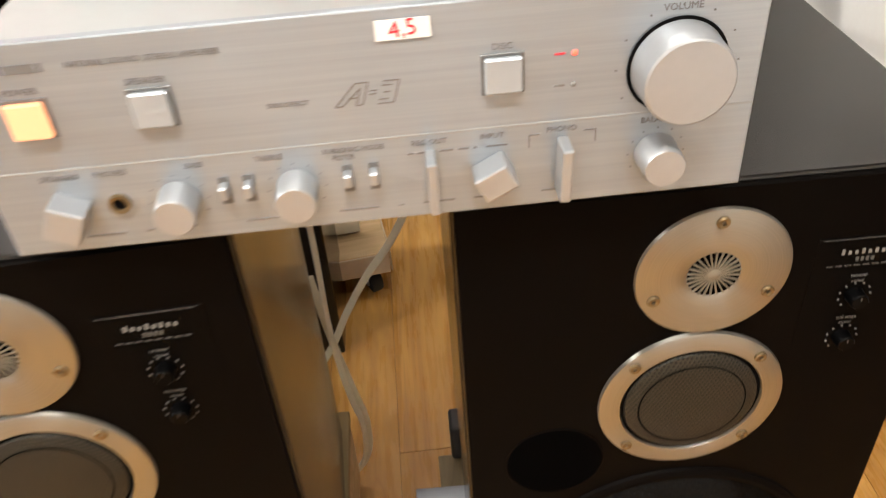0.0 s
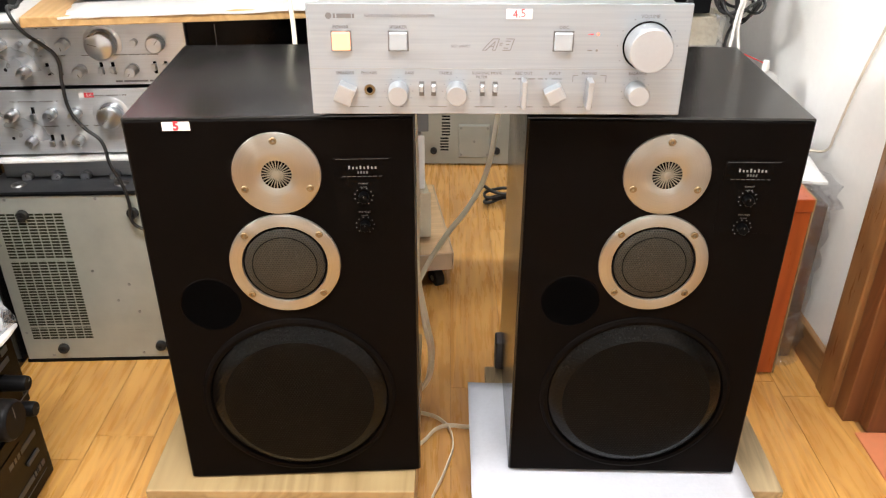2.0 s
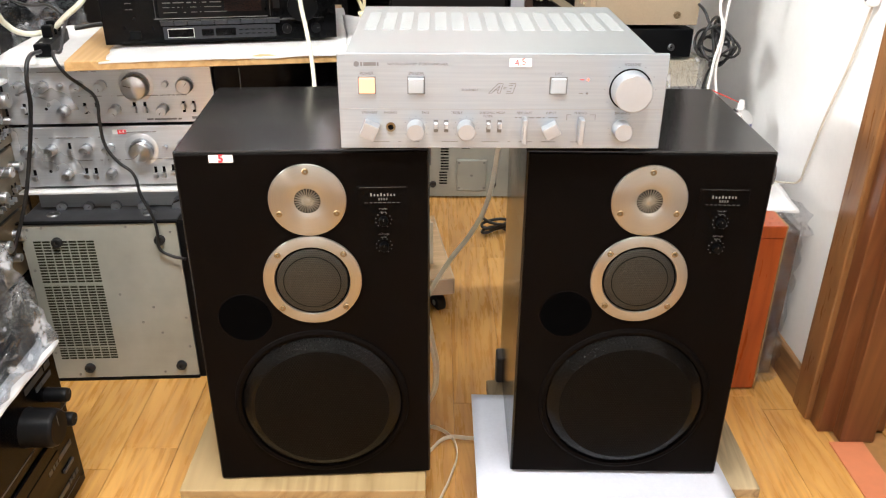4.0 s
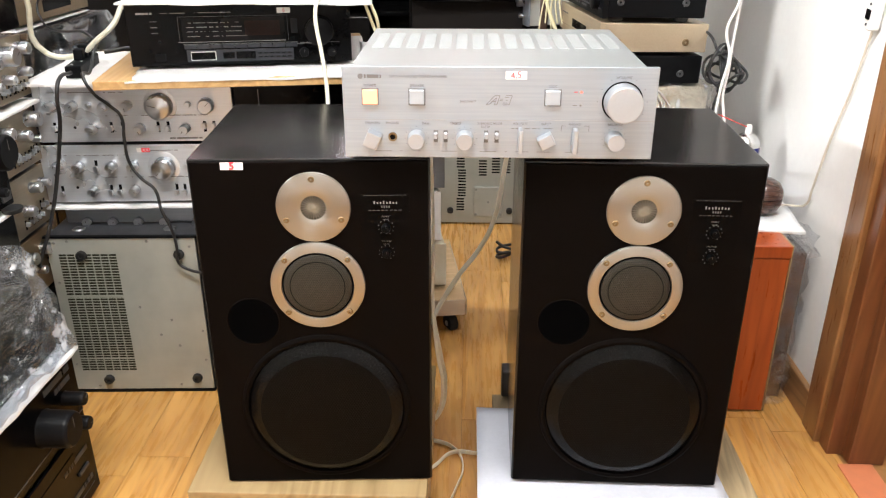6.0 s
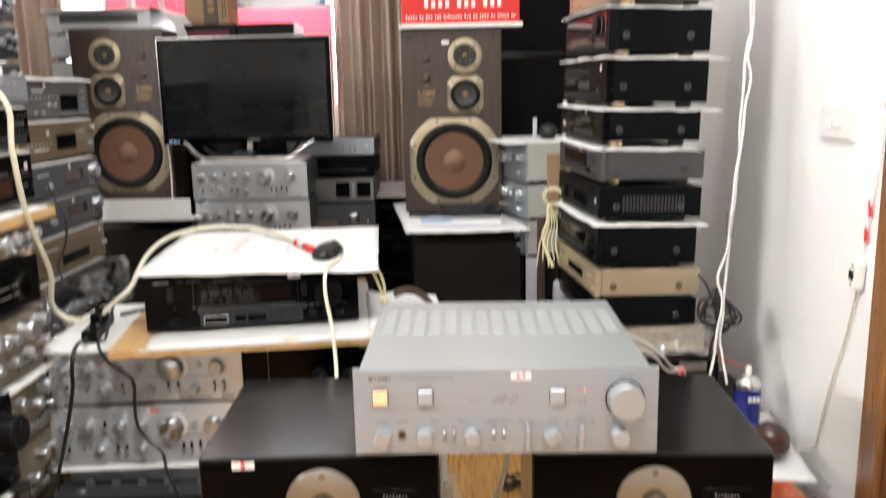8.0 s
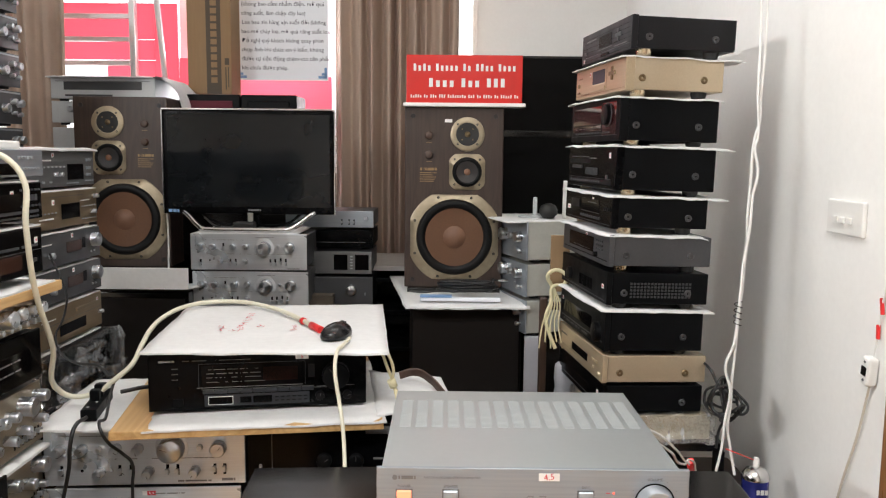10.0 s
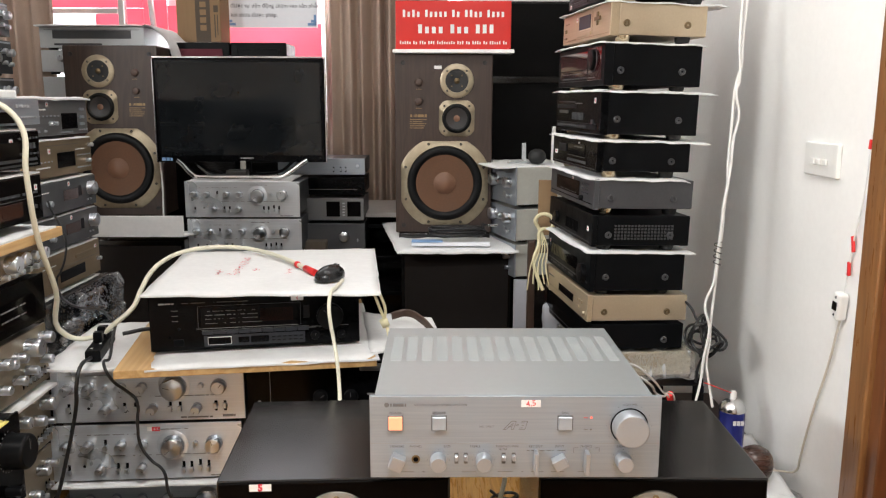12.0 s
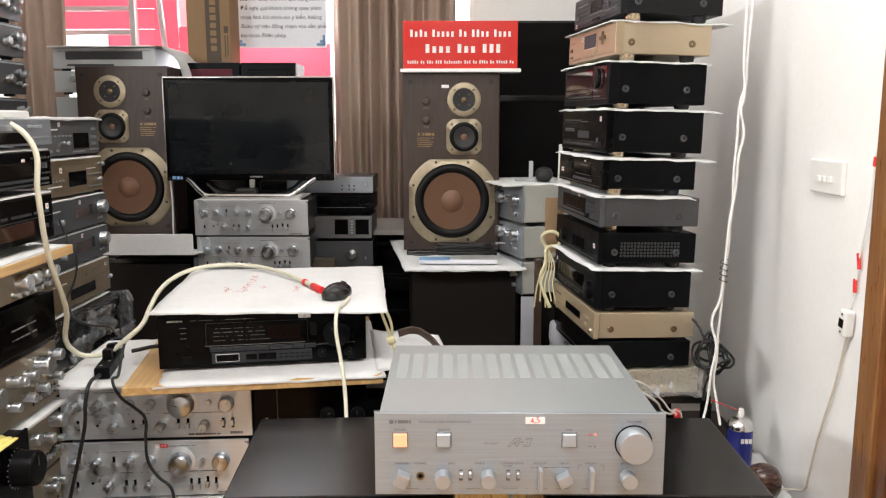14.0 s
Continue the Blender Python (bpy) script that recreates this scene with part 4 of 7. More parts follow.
bars_on("indicator_print", amp, "red_ink", 0.105, 0.1015, 0.006, 0.0011, 2, 4)
bars_on("indicator_print", amp, "ink_grey", 0.105, 0.0830, 0.006, 0.0011, 2, 4)
part("volume_marks", blocks([(0.034 * math.sin(radians(a)) - 0.0005, 0.034 * math.sin(radians(a)) + 0.0005, -0.0005, -0.0001, 0.034 * math.cos(radians(a)) - 0.0005, 0.034 * math.cos(radians(a)) + 0.0005) for a in (-120, -90, -60, -30, 0, 30, 60, 90, 120)]), "ink", amp, "", pose(0.170, 0, 0.0885))
stick = thing("price_sticker", pose(0.0225, -0.0006, 0.8985), "white price sticker with red handwritten number", "sticker")
part("paper", block(-0.0145, 0.0145, -0.0005, 0, -0.0055, 0.0055), "label", stick)
letters("4,5", 0.0125, "red_ink", stick, 0, -0.0006, 0, "number", pose(0, -0.0006, 0, 90, -8, 0))

# ---- by the east wall ----
red = thing("cherry_loudspeaker", pose(0.53, 0.50, 0.006), "cherry red wooden speaker cabinet standing on the floor", "loudspeaker")
part("cabinet", block(-0.10, 0.131, 0.003, 0.30, 0.0, 0.395, 0.002), "cherry", red)
part("top_board", block(-0.10, 0.132, 0.0, 0.30, 0.3955, 0.424, 0.002), "cherry", red)
part("edge_band", block(0.1315, 0.1345, 0.001, 0.30, 0.0, 0.424, 0.0008), "ply", red)
for x in (-0.07, 0.06):
    for y in (0.03, 0.27):
        part("foot", upright([(0, -0.006), (0.008, -0.006), (0.009, 0.0), (0, 0.001)], 14), "white_plastic", red, "", pose(x, y, 0))
wd = thing("wrapped_speaker", pose(0.703, 0.57, 0), "dark box wrapped in crumpled clear plastic by the wall", "wrapped box")
part("box", block(-0.026, 0.024, 0.0, 0.32, 0.0, 0.385, 0.004), "ball_wood", wd)
part("plastic_wrap", crumple(dense_block(-0.032, 0.030, -0.008, 0.33, 0.002, 0.393, 20), 0.010, 0.030, 3), "wrap_clear", wd)
solo("plastic_wrap", crumple(dense_block(0.672, 0.722, 0.535, 0.585, 0.002, 0.13, 9), 0.018, 0.03, 9), "wrap_clear", None, "crumpled end of clear plastic wrap on the floor", "plastic wrap")
solo("plastic_wrap", crumple(dense_block(0.66, 0.735, 0.55, 0.66, 0.387, 0.428, 11), 0.016, 0.025, 5), "wrap_clear", None, "crumpled clear plastic on the wrapped box", "plastic wrap")
solo("foam_sheet", sheet([(0.44, 0.600, 0.437), (0.715, 0.575, 0.437), (0.752, 0.96, 0.440), (0.44, 0.96, 0.437)], 0.006, 12, ripple=0.003), "foam", None, "white foam sheet over the cabinets by the wall", "foam sheet")
solo("box_cabinet", block(0.44, 0.745, 0.905, 1.30, 0.0, 0.430, 0.003), "walnut", None, "dark wooden cabinet behind the cherry speaker", "cabinet")

ball = thing("wooden_ball", pose(0.650, 0.680, 0.440) @ Matrix.Scale(0.70, 4), "dark turned wooden ball with a groove on foam", "ornament")
part("lower_half", upright([(0, 0), (0.028, 0.001), (0.047, 0.014), (0.0575, 0.036), (0.060, 0.055), (0.0585, 0.058), (0, 0.058)], 48), "ball_wood", ball)
part("upper_half", upright([(0, 0.0585), (0.0575, 0.0595), (0.060, 0.063), (0.0565, 0.086), (0.044, 0.106), (0.024, 0.118), (0, 0.121)], 48), "ball_wood", ball)

can = thing("spray_can", pose(0.644, 0.83, 0.444), "blue spray can with white nozzle and red straw", "spray can")
part("body", upright([(0, 0), (0.031, 0), (0.0325, 0.004), (0.0325, 0.115), (0, 0.115)], 40), "blue_can", can)
part("shoulder", upright([(0.0335, 0.1145), (0.0340, 0.118), (0.031, 0.128), (0.022, 0.139), (0.012, 0.145), (0, 0.145)], 40), "tin", can)
part("nozzle", upright([(0.008, 0.1445), (0.008, 0.160), (0.006, 0.166), (0, 0.167)], 18), "white_plastic", can)
part("straw", tube((0, 0, 0.158), (-0.085, -0.02, 0.196), 0.0013, 8), "red_plastic", can)
part("label_print", blocks([(-0.012 + i * 0.010, -0.004 + i * 0.010, -0.0334 + 0.0008 * abs(i - 1), -0.0320, 0.084, 0.096) for i in range(3)]), "ink_white", can, "", pose(0.004, 0, 0))

sw = thing("light_switch", pose(0.760, 0.690, 1.2125, 0, 0, -90), "white wall switch plate with three rockers", "light switch")
part("plate", block(-0.080, 0.080, -0.011, 0, -0.038, 0.038, 0.004, 3), "white_plastic", sw)
for x in (-0.027, 0.0, 0.030):
    part("rocker", block(x - 0.009, x + 0.009, -0.0175, -0.0112, -0.012, 0.002, 0.002), "white_plastic", sw)

sock = thing("cable_switch", pose(0.757, 0.536, 0.910, 0, 6, -90), "white in-line switch hanging on a cable", "cable switch")
part("case", block(-0.015, 0.015, -0.022, 0, -0.030, 0.030, 0.006, 3), "white_plastic", sock)
part("rocker", block(-0.009, 0.009, -0.0245, -0.0222, -0.009, 0.010, 0.001), "black_gloss", sock)
for z in (-0.019, 0.020):
    put("screw", screw_mesh(0.003, "grey_metal"), sock, pose(0, -0.0222, z))
cable("wall_cable", [(0.751, 0.440, 1.62), (0.752, 0.456, 1.44), (0.752, 0.478, 1.299), (0.752, 0.485, 1.257), (0.752, 0.490, 1.167), (0.752, 0.518, 1.046), (0.752, 0.525, 0.994), (0.751, 0.533, 0.938)], 0.0018, "cable_white", "thin white cable on the wall with red tape")
cable("wall_cable", [(0.750, 0.537, 0.882), (0.752, 0.551, 0.845), (0.752, 0.575, 0.762), (0.752, 0.624, 0.640), (0.752, 0.655, 0.545), (0.752, 0.668, 0.500), (0.752, 0.690, 0.455), (0.735, 0.71, 0.446), (0.70, 0.72, 0.446)], 0.0026, "cable_tan", "aged white cable hanging down the wall")
for y, z, h, lean in ((0.485, 1.257, 0.020, 6), (0.517, 1.048, 0.034, -14), (0.525, 0.994, 0.030, -4)):
    solo("tape", block(-0.003, 0.003, -0.004, 0.004, -h / 2, h / 2, 0.0015), "red_plastic", pose(0.752, y, z, lean, 0, 0), "bit of red tape round the wall cable", "tape", "red tapes")
# white cables that hang from above beside the tower of units
cable("hanging_cable", [(0.638, 1.020, 2.700), (0.636, 0.970, 2.000), (0.629, 0.910, 1.620), (0.626, 0.900, 1.485), (0.629, 0.895, 1.388), (0.622, 0.891, 1.371), (0.631, 0.886, 1.307), (0.619, 0.881, 1.248), (0.616, 0.877, 1.191), (0.610, 0.872, 1.142), (0.601, 0.867, 1.092), (0.596, 0.863, 1.021), (0.590, 0.858, 0.963), (0.583, 0.853, 0.891), (0.563, 0.849, 0.833), (0.576, 0.844, 0.774), (0.565, 0.839, 0.700), (0.558, 0.835, 0.626), (0.545, 0.830, 0.566)], 0.0035, "cable_white", "white cable hanging down beside the tower")
cable("hanging_cable", [(0.651, 1.020, 2.700), (0.649, 0.970, 2.000), (0.642, 0.910, 1.620), (0.635, 0.905, 1.485), (0.634, 0.900, 1.429), (0.622, 0.896, 1.388), (0.616, 0.891, 1.276), (0.611, 0.886, 1.191), (0.612, 0.882, 1.134), (0.606, 0.877, 1.077), (0.603, 0.872, 1.019), (0.596, 0.868, 0.961), (0.592, 0.863, 0.918), (0.587, 0.858, 0.852), (0.582, 0.854, 0.783), (0.581, 0.849, 0.742), (0.574, 0.844, 0.676), (0.580, 0.840, 0.639), (0.594, 0.835, 0.564)], 0.0035, "cable_white", "white cable hanging down beside the tower")
cable("cable_tie", [(0.590 + 0.009 * math.cos(a * 0.9), 0.858 + 0.009 * math.sin(a * 0.9), 0.993 - a * 0.0021) for a in range(0, 30)], 0.0012, "cable_black", "black wire wound round the cables", "wire")

rnd = random.Random(11)
pts = []
for i in range(46):
    a = i * 1.13
    pts.append((0.592 + 0.036 * math.cos(a) * (0.35 + 0.9 * rnd.random()) + 0.018 * math.sin(i * 0.31), 0.92 + 0.030 * math.sin(a * 1.7), 0.722 + 0.046 * math.sin(a) * (0.35 + 0.9 * rnd.random()) - 0.014 * math.sin(i * 0.31)))
cable("tangled_cable", [(0.545, 1.02, 0.815), (0.565, 0.96, 0.795), (0.578, 0.94, 0.765)] + pts + [(0.585, 0.92, 0.66), (0.575, 0.92, 0.60)], 0.0034, "cable_black", "tangled bundle of black power cable")

# tower of hi-fi units beside the wall; near front corner (x, y), heights and depth
TOWER_Y, TOWER_LEAN = 0.945, Matrix.Rotation(radians(1.3), 4, "Y") @ Matrix.Rotation(radians(-83), 4, "Z")


def tower_unit(name, label, cx, z0, z1, w, d, body, front, feats, foot="rubber", **extra):
    return hifi(name, Matrix.Translation((cx, TOWER_Y, z0)) @ TOWER_LEAN @ Matrix.Translation((-w / 2, 0, 0)), label, w, z1 - z0, d, body, front, feats, group="tower of hi-fi units", sides=True, foot=foot, **extra)


tower_unit("cd_player", "black disc player with a cross-shaped key on top of the tower", 0.326, 1.5926, 1.6886, 0.42, 0.271, "soft_black", "soft_black", [("disp", 0.005, 0.060, 0.105, 0.030, "black_gloss"), ("line", 0.005, 0.039, 0.110, 0.0016, "ink_grey"), ("btn", 0.115, 0.060, 0.044, 0.0090, "charcoal"), ("btn", 0.115, 0.060, 0.0100, 0.032, "charcoal"), ("line", 0.0, 0.030, 0.40, 0.0016, "charcoal"), ("btn", 0.010, 0.022, 0.060, 0.006, "black_gloss"), ("btn", -0.165, 0.042, 0.022, 0.008, "charcoal"), ("stick", -0.185, 0.022, 0.012, 0.010), ("bars", -0.12, 0.074, 0.09, 0.0024, "ink_grey", 5), ("bars", 0.13, 0.034, 0.10, 0.0020, "ink_grey", 6)] + [("line", 0.0, 0.020 + i * 0.0120, 0.405, 0.0007, "black_gloss") for i in range(6)], feet=0.0164, panel=0.016, foot="gold_foot")
tower_unit("cd_player", "champagne gold disc player with slate display in the tower", 0.314, 1.4935, 1.5894, 0.43, 0.256, "champagne", "gold_front", [("disp", 0.0, 0.062, 0.105, 0.036, "display_slate"), ("line", 0.0, 0.0425, 0.105, 0.0030, "rim_cream"), ("btn", 0.0, 0.030, 0.120, 0.010, "gold_front"), ("btn", 0.115, 0.062, 0.046, 0.0100, "brass"), ("btn", 0.115, 0.062, 0.0110, 0.034, "brass"), ("btn", -0.180, 0.050, 0.014, 0.010, "brass"), ("btn", -0.180, 0.030, 0.020, 0.006, "bronze"), ("stick", -0.075, 0.074, 0.012, 0.012), ("line", 0, 0.020, 0.42, 0.0012, "bronze"), ("bars", -0.17, 0.070, 0.04, 0.0024, "bronze", 3), ("bars", -0.12, 0.022, 0.08, 0.0024, "bronze", 5), ("line", 0.068, 0.056, 0.0010, 0.058, "bronze")], feet=0.0152, panel=0.024, foot="gold_foot")
red_unit = tower_unit("receiver", "black receiver with glossy display tinted red in the tower", 0.303, 1.3725, 1.4903, 0.43, 0.259, "black_metal", "black_metal", [("disp", -0.060, 0.078, 0.262, 0.048, "display_red"), ("disp", -0.060, 0.044, 0.262, 0.016, "display_red"), ("disp", 0.135, 0.066, 0.110, 0.084, "display_red"), ("knob", 0.125, 0.076, 0.027, 0.012, "knob_black"), ("bars", -0.07, 0.044, 0.20, 0.0024, "ink_faint", 9), ("line", 0, 0.024, 0.40, 0.0016, "charcoal"), ("stick", -0.175, 0.092, 0.012, 0.012), ("bars", 0, 0.031, 0.3, 0.003, "ink_faint", 8)] + [("btn", -0.15 + i * 0.026, 0.031, 0.014, 0.004, "charcoal") for i in range(9)], feet=0.0112, panel=0.024, foot="gold_foot")
put("ring", shared(("dial_ring",), lambda: lathe([(0.0290, 0.0), (0.0290, -0.0016), (0.0315, -0.0016), (0.0318, 0.0)], 36), "grey_metal"), red_unit, pose(0.125, -0.0014, 0.076))
tower_unit("amplifier", "black amplifier with rows of small controls in the tower", 0.298, 1.2459, 1.3693, 0.43, 0.262, "black_metal", "black_gloss", [("line", -0.10, 0.094, 0.17, 0.0030, "charcoal"), ("line", -0.10, 0.082, 0.20, 0.012, "soft_black"), ("btn", -0.12, 0.066, 0.090, 0.009, "charcoal"), ("line", -0.01, 0.028, 0.38, 0.012, "soft_black"), ("line", -0.01, 0.0365, 0.38, 0.0012, "charcoal"), ("bars", 0.02, 0.090, 0.07, 0.0030, "ink_faint", 4), ("stick", 0.165, 0.098, 0.014, 0.014), ("btn", 0.150, 0.042, 0.012, 0.012, "charcoal")] + [("btn", -0.03 + i * 0.012, 0.055, 0.0030, 0.020, "charcoal") for i in range(9)] + [("btn", -0.17 + i * 0.020, 0.028, 0.014, 0.005, "charcoal") for i in range(14)], feet=0.0131, panel=0.020, foot="gold_foot")
tower_unit("cd_player", "black disc player with tray in the tower", 0.292, 1.1471, 1.2427, 0.43, 0.253, "black_metal", "black_gloss", [("disp", 0.03, 0.062, 0.16, 0.034, "display"), ("line", 0.03, 0.0435, 0.16, 0.0012, "ink_faint"), ("stick", 0.055, 0.078, 0.014, 0.012), ("stick", -0.175, 0.046, 0.026, 0.012), ("bars", 0.05, 0.070, 0.08, 0.0020, "ink_faint", 5), ("line", 0, 0.020, 0.40, 0.0016, "charcoal"), ("btn", -0.10, 0.062, 0.075, 0.022, "soft_black")] + [("btn", -0.04 + i * 0.020, 0.031, 0.014, 0.007, "charcoal") for i in range(9)] + [("knob", 0.165 + i * 0.014, 0.060, 0.004, 0.005, "knob_black") for i in range(3)], feet=0.0163, panel=0.018, foot="gold_foot")
tower_unit("tuner", "grey tuner with wide dark display in the tower", 0.288, 1.0497, 1.1439, 0.43, 0.272, "grey_metal", "grey_metal", [("disp", -0.03, 0.056, 0.23, 0.040, "black_gloss"), ("disp", -0.02, 0.062, 0.12, 0.018, "display"), ("line", 0.0, 0.026, 0.40, 0.0020, "black_gloss"), ("stick", 0.02, 0.078, 0.016, 0.010), ("knob", 0.115, 0.034, 0.007, 0.010, "knob_black"), ("bars", -0.02, 0.041, 0.16, 0.0018, "ink_faint", 8)] + [("btn", 0.115 + i * 0.015, 0.050 + j * 0.011, 0.009, 0.005, "charcoal") for i in range(4) for j in range(3)], feet=0.0165, panel=0.014, foot="gold_foot")
vt = tower_unit("power_amplifier", "black amplifier with slotted side vents in the tower", 0.286, 0.9537, 1.0494, 0.43, 0.270, "black_metal", "black_metal", [("bars", 0.03, 0.045, 0.12, 0.030, "dark", 14), ("knob", -0.12, 0.045, 0.018, 0.010, "knob_black"), ("stick", 0.18, 0.055, 0.016, 0.012), ("line", 0, 0.02, 0.40, 0.002, "charcoal")], feet=0.0138, panel=0.014)
for row in range(5):
    part("side_vent", blocks([(0.2113, 0.2118, 0.062 + i * 0.0092, 0.062 + i * 0.0092 + 0.006, 0.030 + row * 0.0085, 0.030 + row * 0.0085 + 0.0055) for i in range(18)]), "charcoal", vt)
tower_unit("receiver", "large black receiver with round knob in the tower", 0.284, 0.8341, 0.9505, 0.43, 0.263, "black_metal", "black_metal", [("disp", -0.04, 0.062, 0.28, 0.034, "display"), ("knob", 0.16, 0.050, 0.026, 0.014, "knob_black"), ("line", 0, 0.030, 0.40, 0.004, "charcoal"), ("bars", -0.05, 0.022, 0.25, 0.005, "charcoal", 9), ("stick", -0.19, 0.080, 0.012, 0.012)], feet=0.0112, panel=0.014)
tower_unit("cd_player", "champagne gold disc player low in the tower", 0.281, 0.7545, 0.8338, 0.43, 0.280, "champagne", "gold_front", [("disp", 0.01, 0.040, 0.15, 0.022, "display"), ("btn", 0.13, 0.050, 0.008, 0.008, "gold_front"), ("btn", 0.15, 0.050, 0.008, 0.008, "gold_front"), ("btn", 0.17, 0.050, 0.008, 0.008, "gold_front"), ("btn", 0.14, 0.030, 0.008, 0.008, "gold_front"), ("line", -0.10, 0.024, 0.18, 0.001, "bronze"), ("bars", -0.15, 0.056, 0.06, 0.003, "ink", 4), ("knob", 0.19, 0.024, 0.006, 0.006, "champagne")], feet=0.0074, panel=0.014)
tower_unit("tape_deck", "low black tape deck at the foot of the tower", 0.284, 0.6751, 0.7542, 0.43, 0.270, "black_metal", "black_gloss", [("stick", 0.17, 0.05, 0.016, 0.010), ("disp", 0.0, 0.038, 0.18, 0.020, "display"), ("line", 0, 0.020, 0.40, 0.002, "charcoal")], feet=0.0080, panel=0.014)
# thin foam under the upper units: near corner, height and how far it reaches back
for cx, z, reach, seed in ((0.314, 1.5923, 0.311, 2), (0.303, 1.4932, 0.271, 3), (0.298, 1.3722, 0.314, 4), (0.292, 1.2456, 0.308, 5), (0.288, 1.1468, 0.26, 6), (0.284, 0.9534, 0.293, 8)):
    lay = Matrix.Translation((cx, TOWER_Y, z)) @ TOWER_LEAN
    solo("foam_sheet", sheet([lay @ Vector(p) for p in ((0.002, -0.012, 0), (0.004, reach, -0.002), (-0.40, reach - 0.03, 0), (-0.425, -0.014, 0))], 0.0025, 20 + seed, nx=26, ny=26, ripple=0.0032), "foam", None, "thin white foam sheet between stacked units", "foam sheet", "foam sheets in the tower")
wb = hifi("wrapped_unit", pose(0.425, 0.960, 0.5975, 0, 0, 4), "beige unit in a clear plastic bag under the tower", 0.30, 0.074, 0.28, "beige_case", "beige_case", [("btn", -0.08, 0.05, 0.05, 0.012, "champagne")], category="audio unit")
part("plastic_bag", crumple(dense_block(-0.157, 0.160, -0.016, 0.286, 0.002, 0.077, 14), 0.010, 0.04, 7), "bubble", wb)
rack = thing("equipment_rack", pose(0.36, 1.00, 0.0), "black wooden rack that carries the tower", "rack")
for z in (0.02, 0.30, 0.575):
    part("shelf", block(-0.16, 0.25, -0.04, 0.36, z, z + 0.022, 0.002), "black_wood", rack)
for x, y in ((-0.15, -0.03), (0.24, -0.03), (-0.15, 0.35), (0.24, 0.35)):
    part("post", block(x - 0.012, x + 0.012, y - 0.012, y + 0.012, 0, 0.575), "black_wood", rack)
hifi("amplifier", pose(0.40, 1.02, 0.322, 0, 0, 0), "black amplifier on the rack under the tower", 0.36, 0.14, 0.30, "black_metal", "black_gloss", [("knob", 0.1, 0.08, 0.02, 0.014, "knob_black"), ("line", 0, 0.04, 0.3, 0.002, "charcoal")])
plug_wire = cable("speaker_wire", [(0.20, 0.402, 0.815), (0.27, 0.420, 0.800), (0.322, 0.455, 0.765), (0.352, 0.510, 0.724), (0.395, 0.600, 0.682), (0.440, 0.700, 0.640), (0.452, 0.720, 0.600), (0.455, 0.74, 0.45)], 0.0026, "cable_white", "white speaker wire with a red plug behind the amplifier")
part("plug", crumple(tube((0.4385, 0.697, 0.652), (0.4495, 0.714, 0.622), 0.0085), 0.002, 0.01, 4), "red_plastic", plug_wire, "red plug")
cable("speaker_wire", [(0.19, 0.402, 0.83), (0.28, 0.440, 0.812), (0.333, 0.475, 0.768), (0.385, 0.560, 0.705), (0.428, 0.660, 0.668), (0.452, 0.70, 0.640), (0.462, 0.72, 0.50)], 0.0022, "cable_white", "white speaker wire behind the amplifier")

# ---- west of the speakers: units stacked in the middle ----
def integrated(name, m, label, style=0, group="", w=0.430):
    """A silver amplifier with a row of turned knobs, a large volume knob and small levers."""
    if style == 0:
        f = [("knob", x, 0.090, 0.0105, 0.029, "knob") for x in (-0.178, -0.131, -0.060, -0.013)] + [("knob", -0.096, 0.090, 0.0050, 0.016, "knob")]
        f += [("knob", 0.057, 0.088, 0.0270, 0.026, "knob"), ("knob", 0.118, 0.091, 0.0062, 0.012, "knob"), ("knob", 0.158, 0.088, 0.0165, 0.022, "knob")]
        f += [("knob", x, 0.038, 0.0108, 0.029, "knob") for x in (-0.096, 0.008, 0.107)]
        f += [("slide", x, 0.040, z) for x, z in ((-0.178, 0.0), (-0.055, 0.0), (-0.031, -0.002), (0.047, -0.002), (0.069, -0.002), (0.149, 0.003), (0.170, 0.003))]
        f += [("hole", -0.135, 0.040), ("bars", 0.105, 0.014, 0.075, 0.0030, "ink", 3), ("bars", 0.178, 0.016, 0.030, 0.0052, "ink", 2)]
    else:
        f = [("knob", x, 0.094, 0.0105, 0.029, "knob") for x in (-0.178, -0.130, -0.057, -0.009)]
        f += [("knob", 0.058, 0.088, 0.0240, 0.026, "knob"), ("knob", 0.109, 0.093, 0.0052, 0.012, "knob"), ("knob", 0.151, 0.091, 0.0185, 0.022, "knob")]
        f += [("knob", x, 0.038, 0.0095, 0.029, "knob") for x in (-0.105, -0.013)]
        f += [("slide", x, z, k) for x, z, k in ((-0.093, 0.094, -0.006), (-0.178, 0.034, -0.005), (-0.068, 0.036, -0.005), (-0.048, 0.036, -0.005), (0.080, 0.036, -0.006), (0.098, 0.036, -0.006), (0.118, 0.040, -0.006), (0.137, 0.037, -0.006))]
        f += [("hole", -0.144, 0.042), ("bars", 0.165, 0.012, 0.050, 0.0026, "ink", 3)]
    f += [("bars", -0.1, 0.118, 0.17, 0.0012, "ink_grey", 12), ("bars", -0.03, 0.066, 0.26, 0.0012, "ink_grey", 16), ("bars", 0.12, 0.066, 0.08, 0.0012, "ink_grey", 6), ("bars", 0.06, 0.128, 0.07, 0.0016, "ink_grey", 4)]
    root = hifi(name, m, label, w, 0.141, 0.33, "grey_metal", "silver_bright", f, feet=0.008, category="amplifier", group=group, lip=0.010)
    part("volume_collar", lathe([(0.0245, -0.0004), (0.0345, -0.0008), (0.036, 0)], 48), "silver_bright", root, "", pose(0.057, 0, 0.088))
    return root


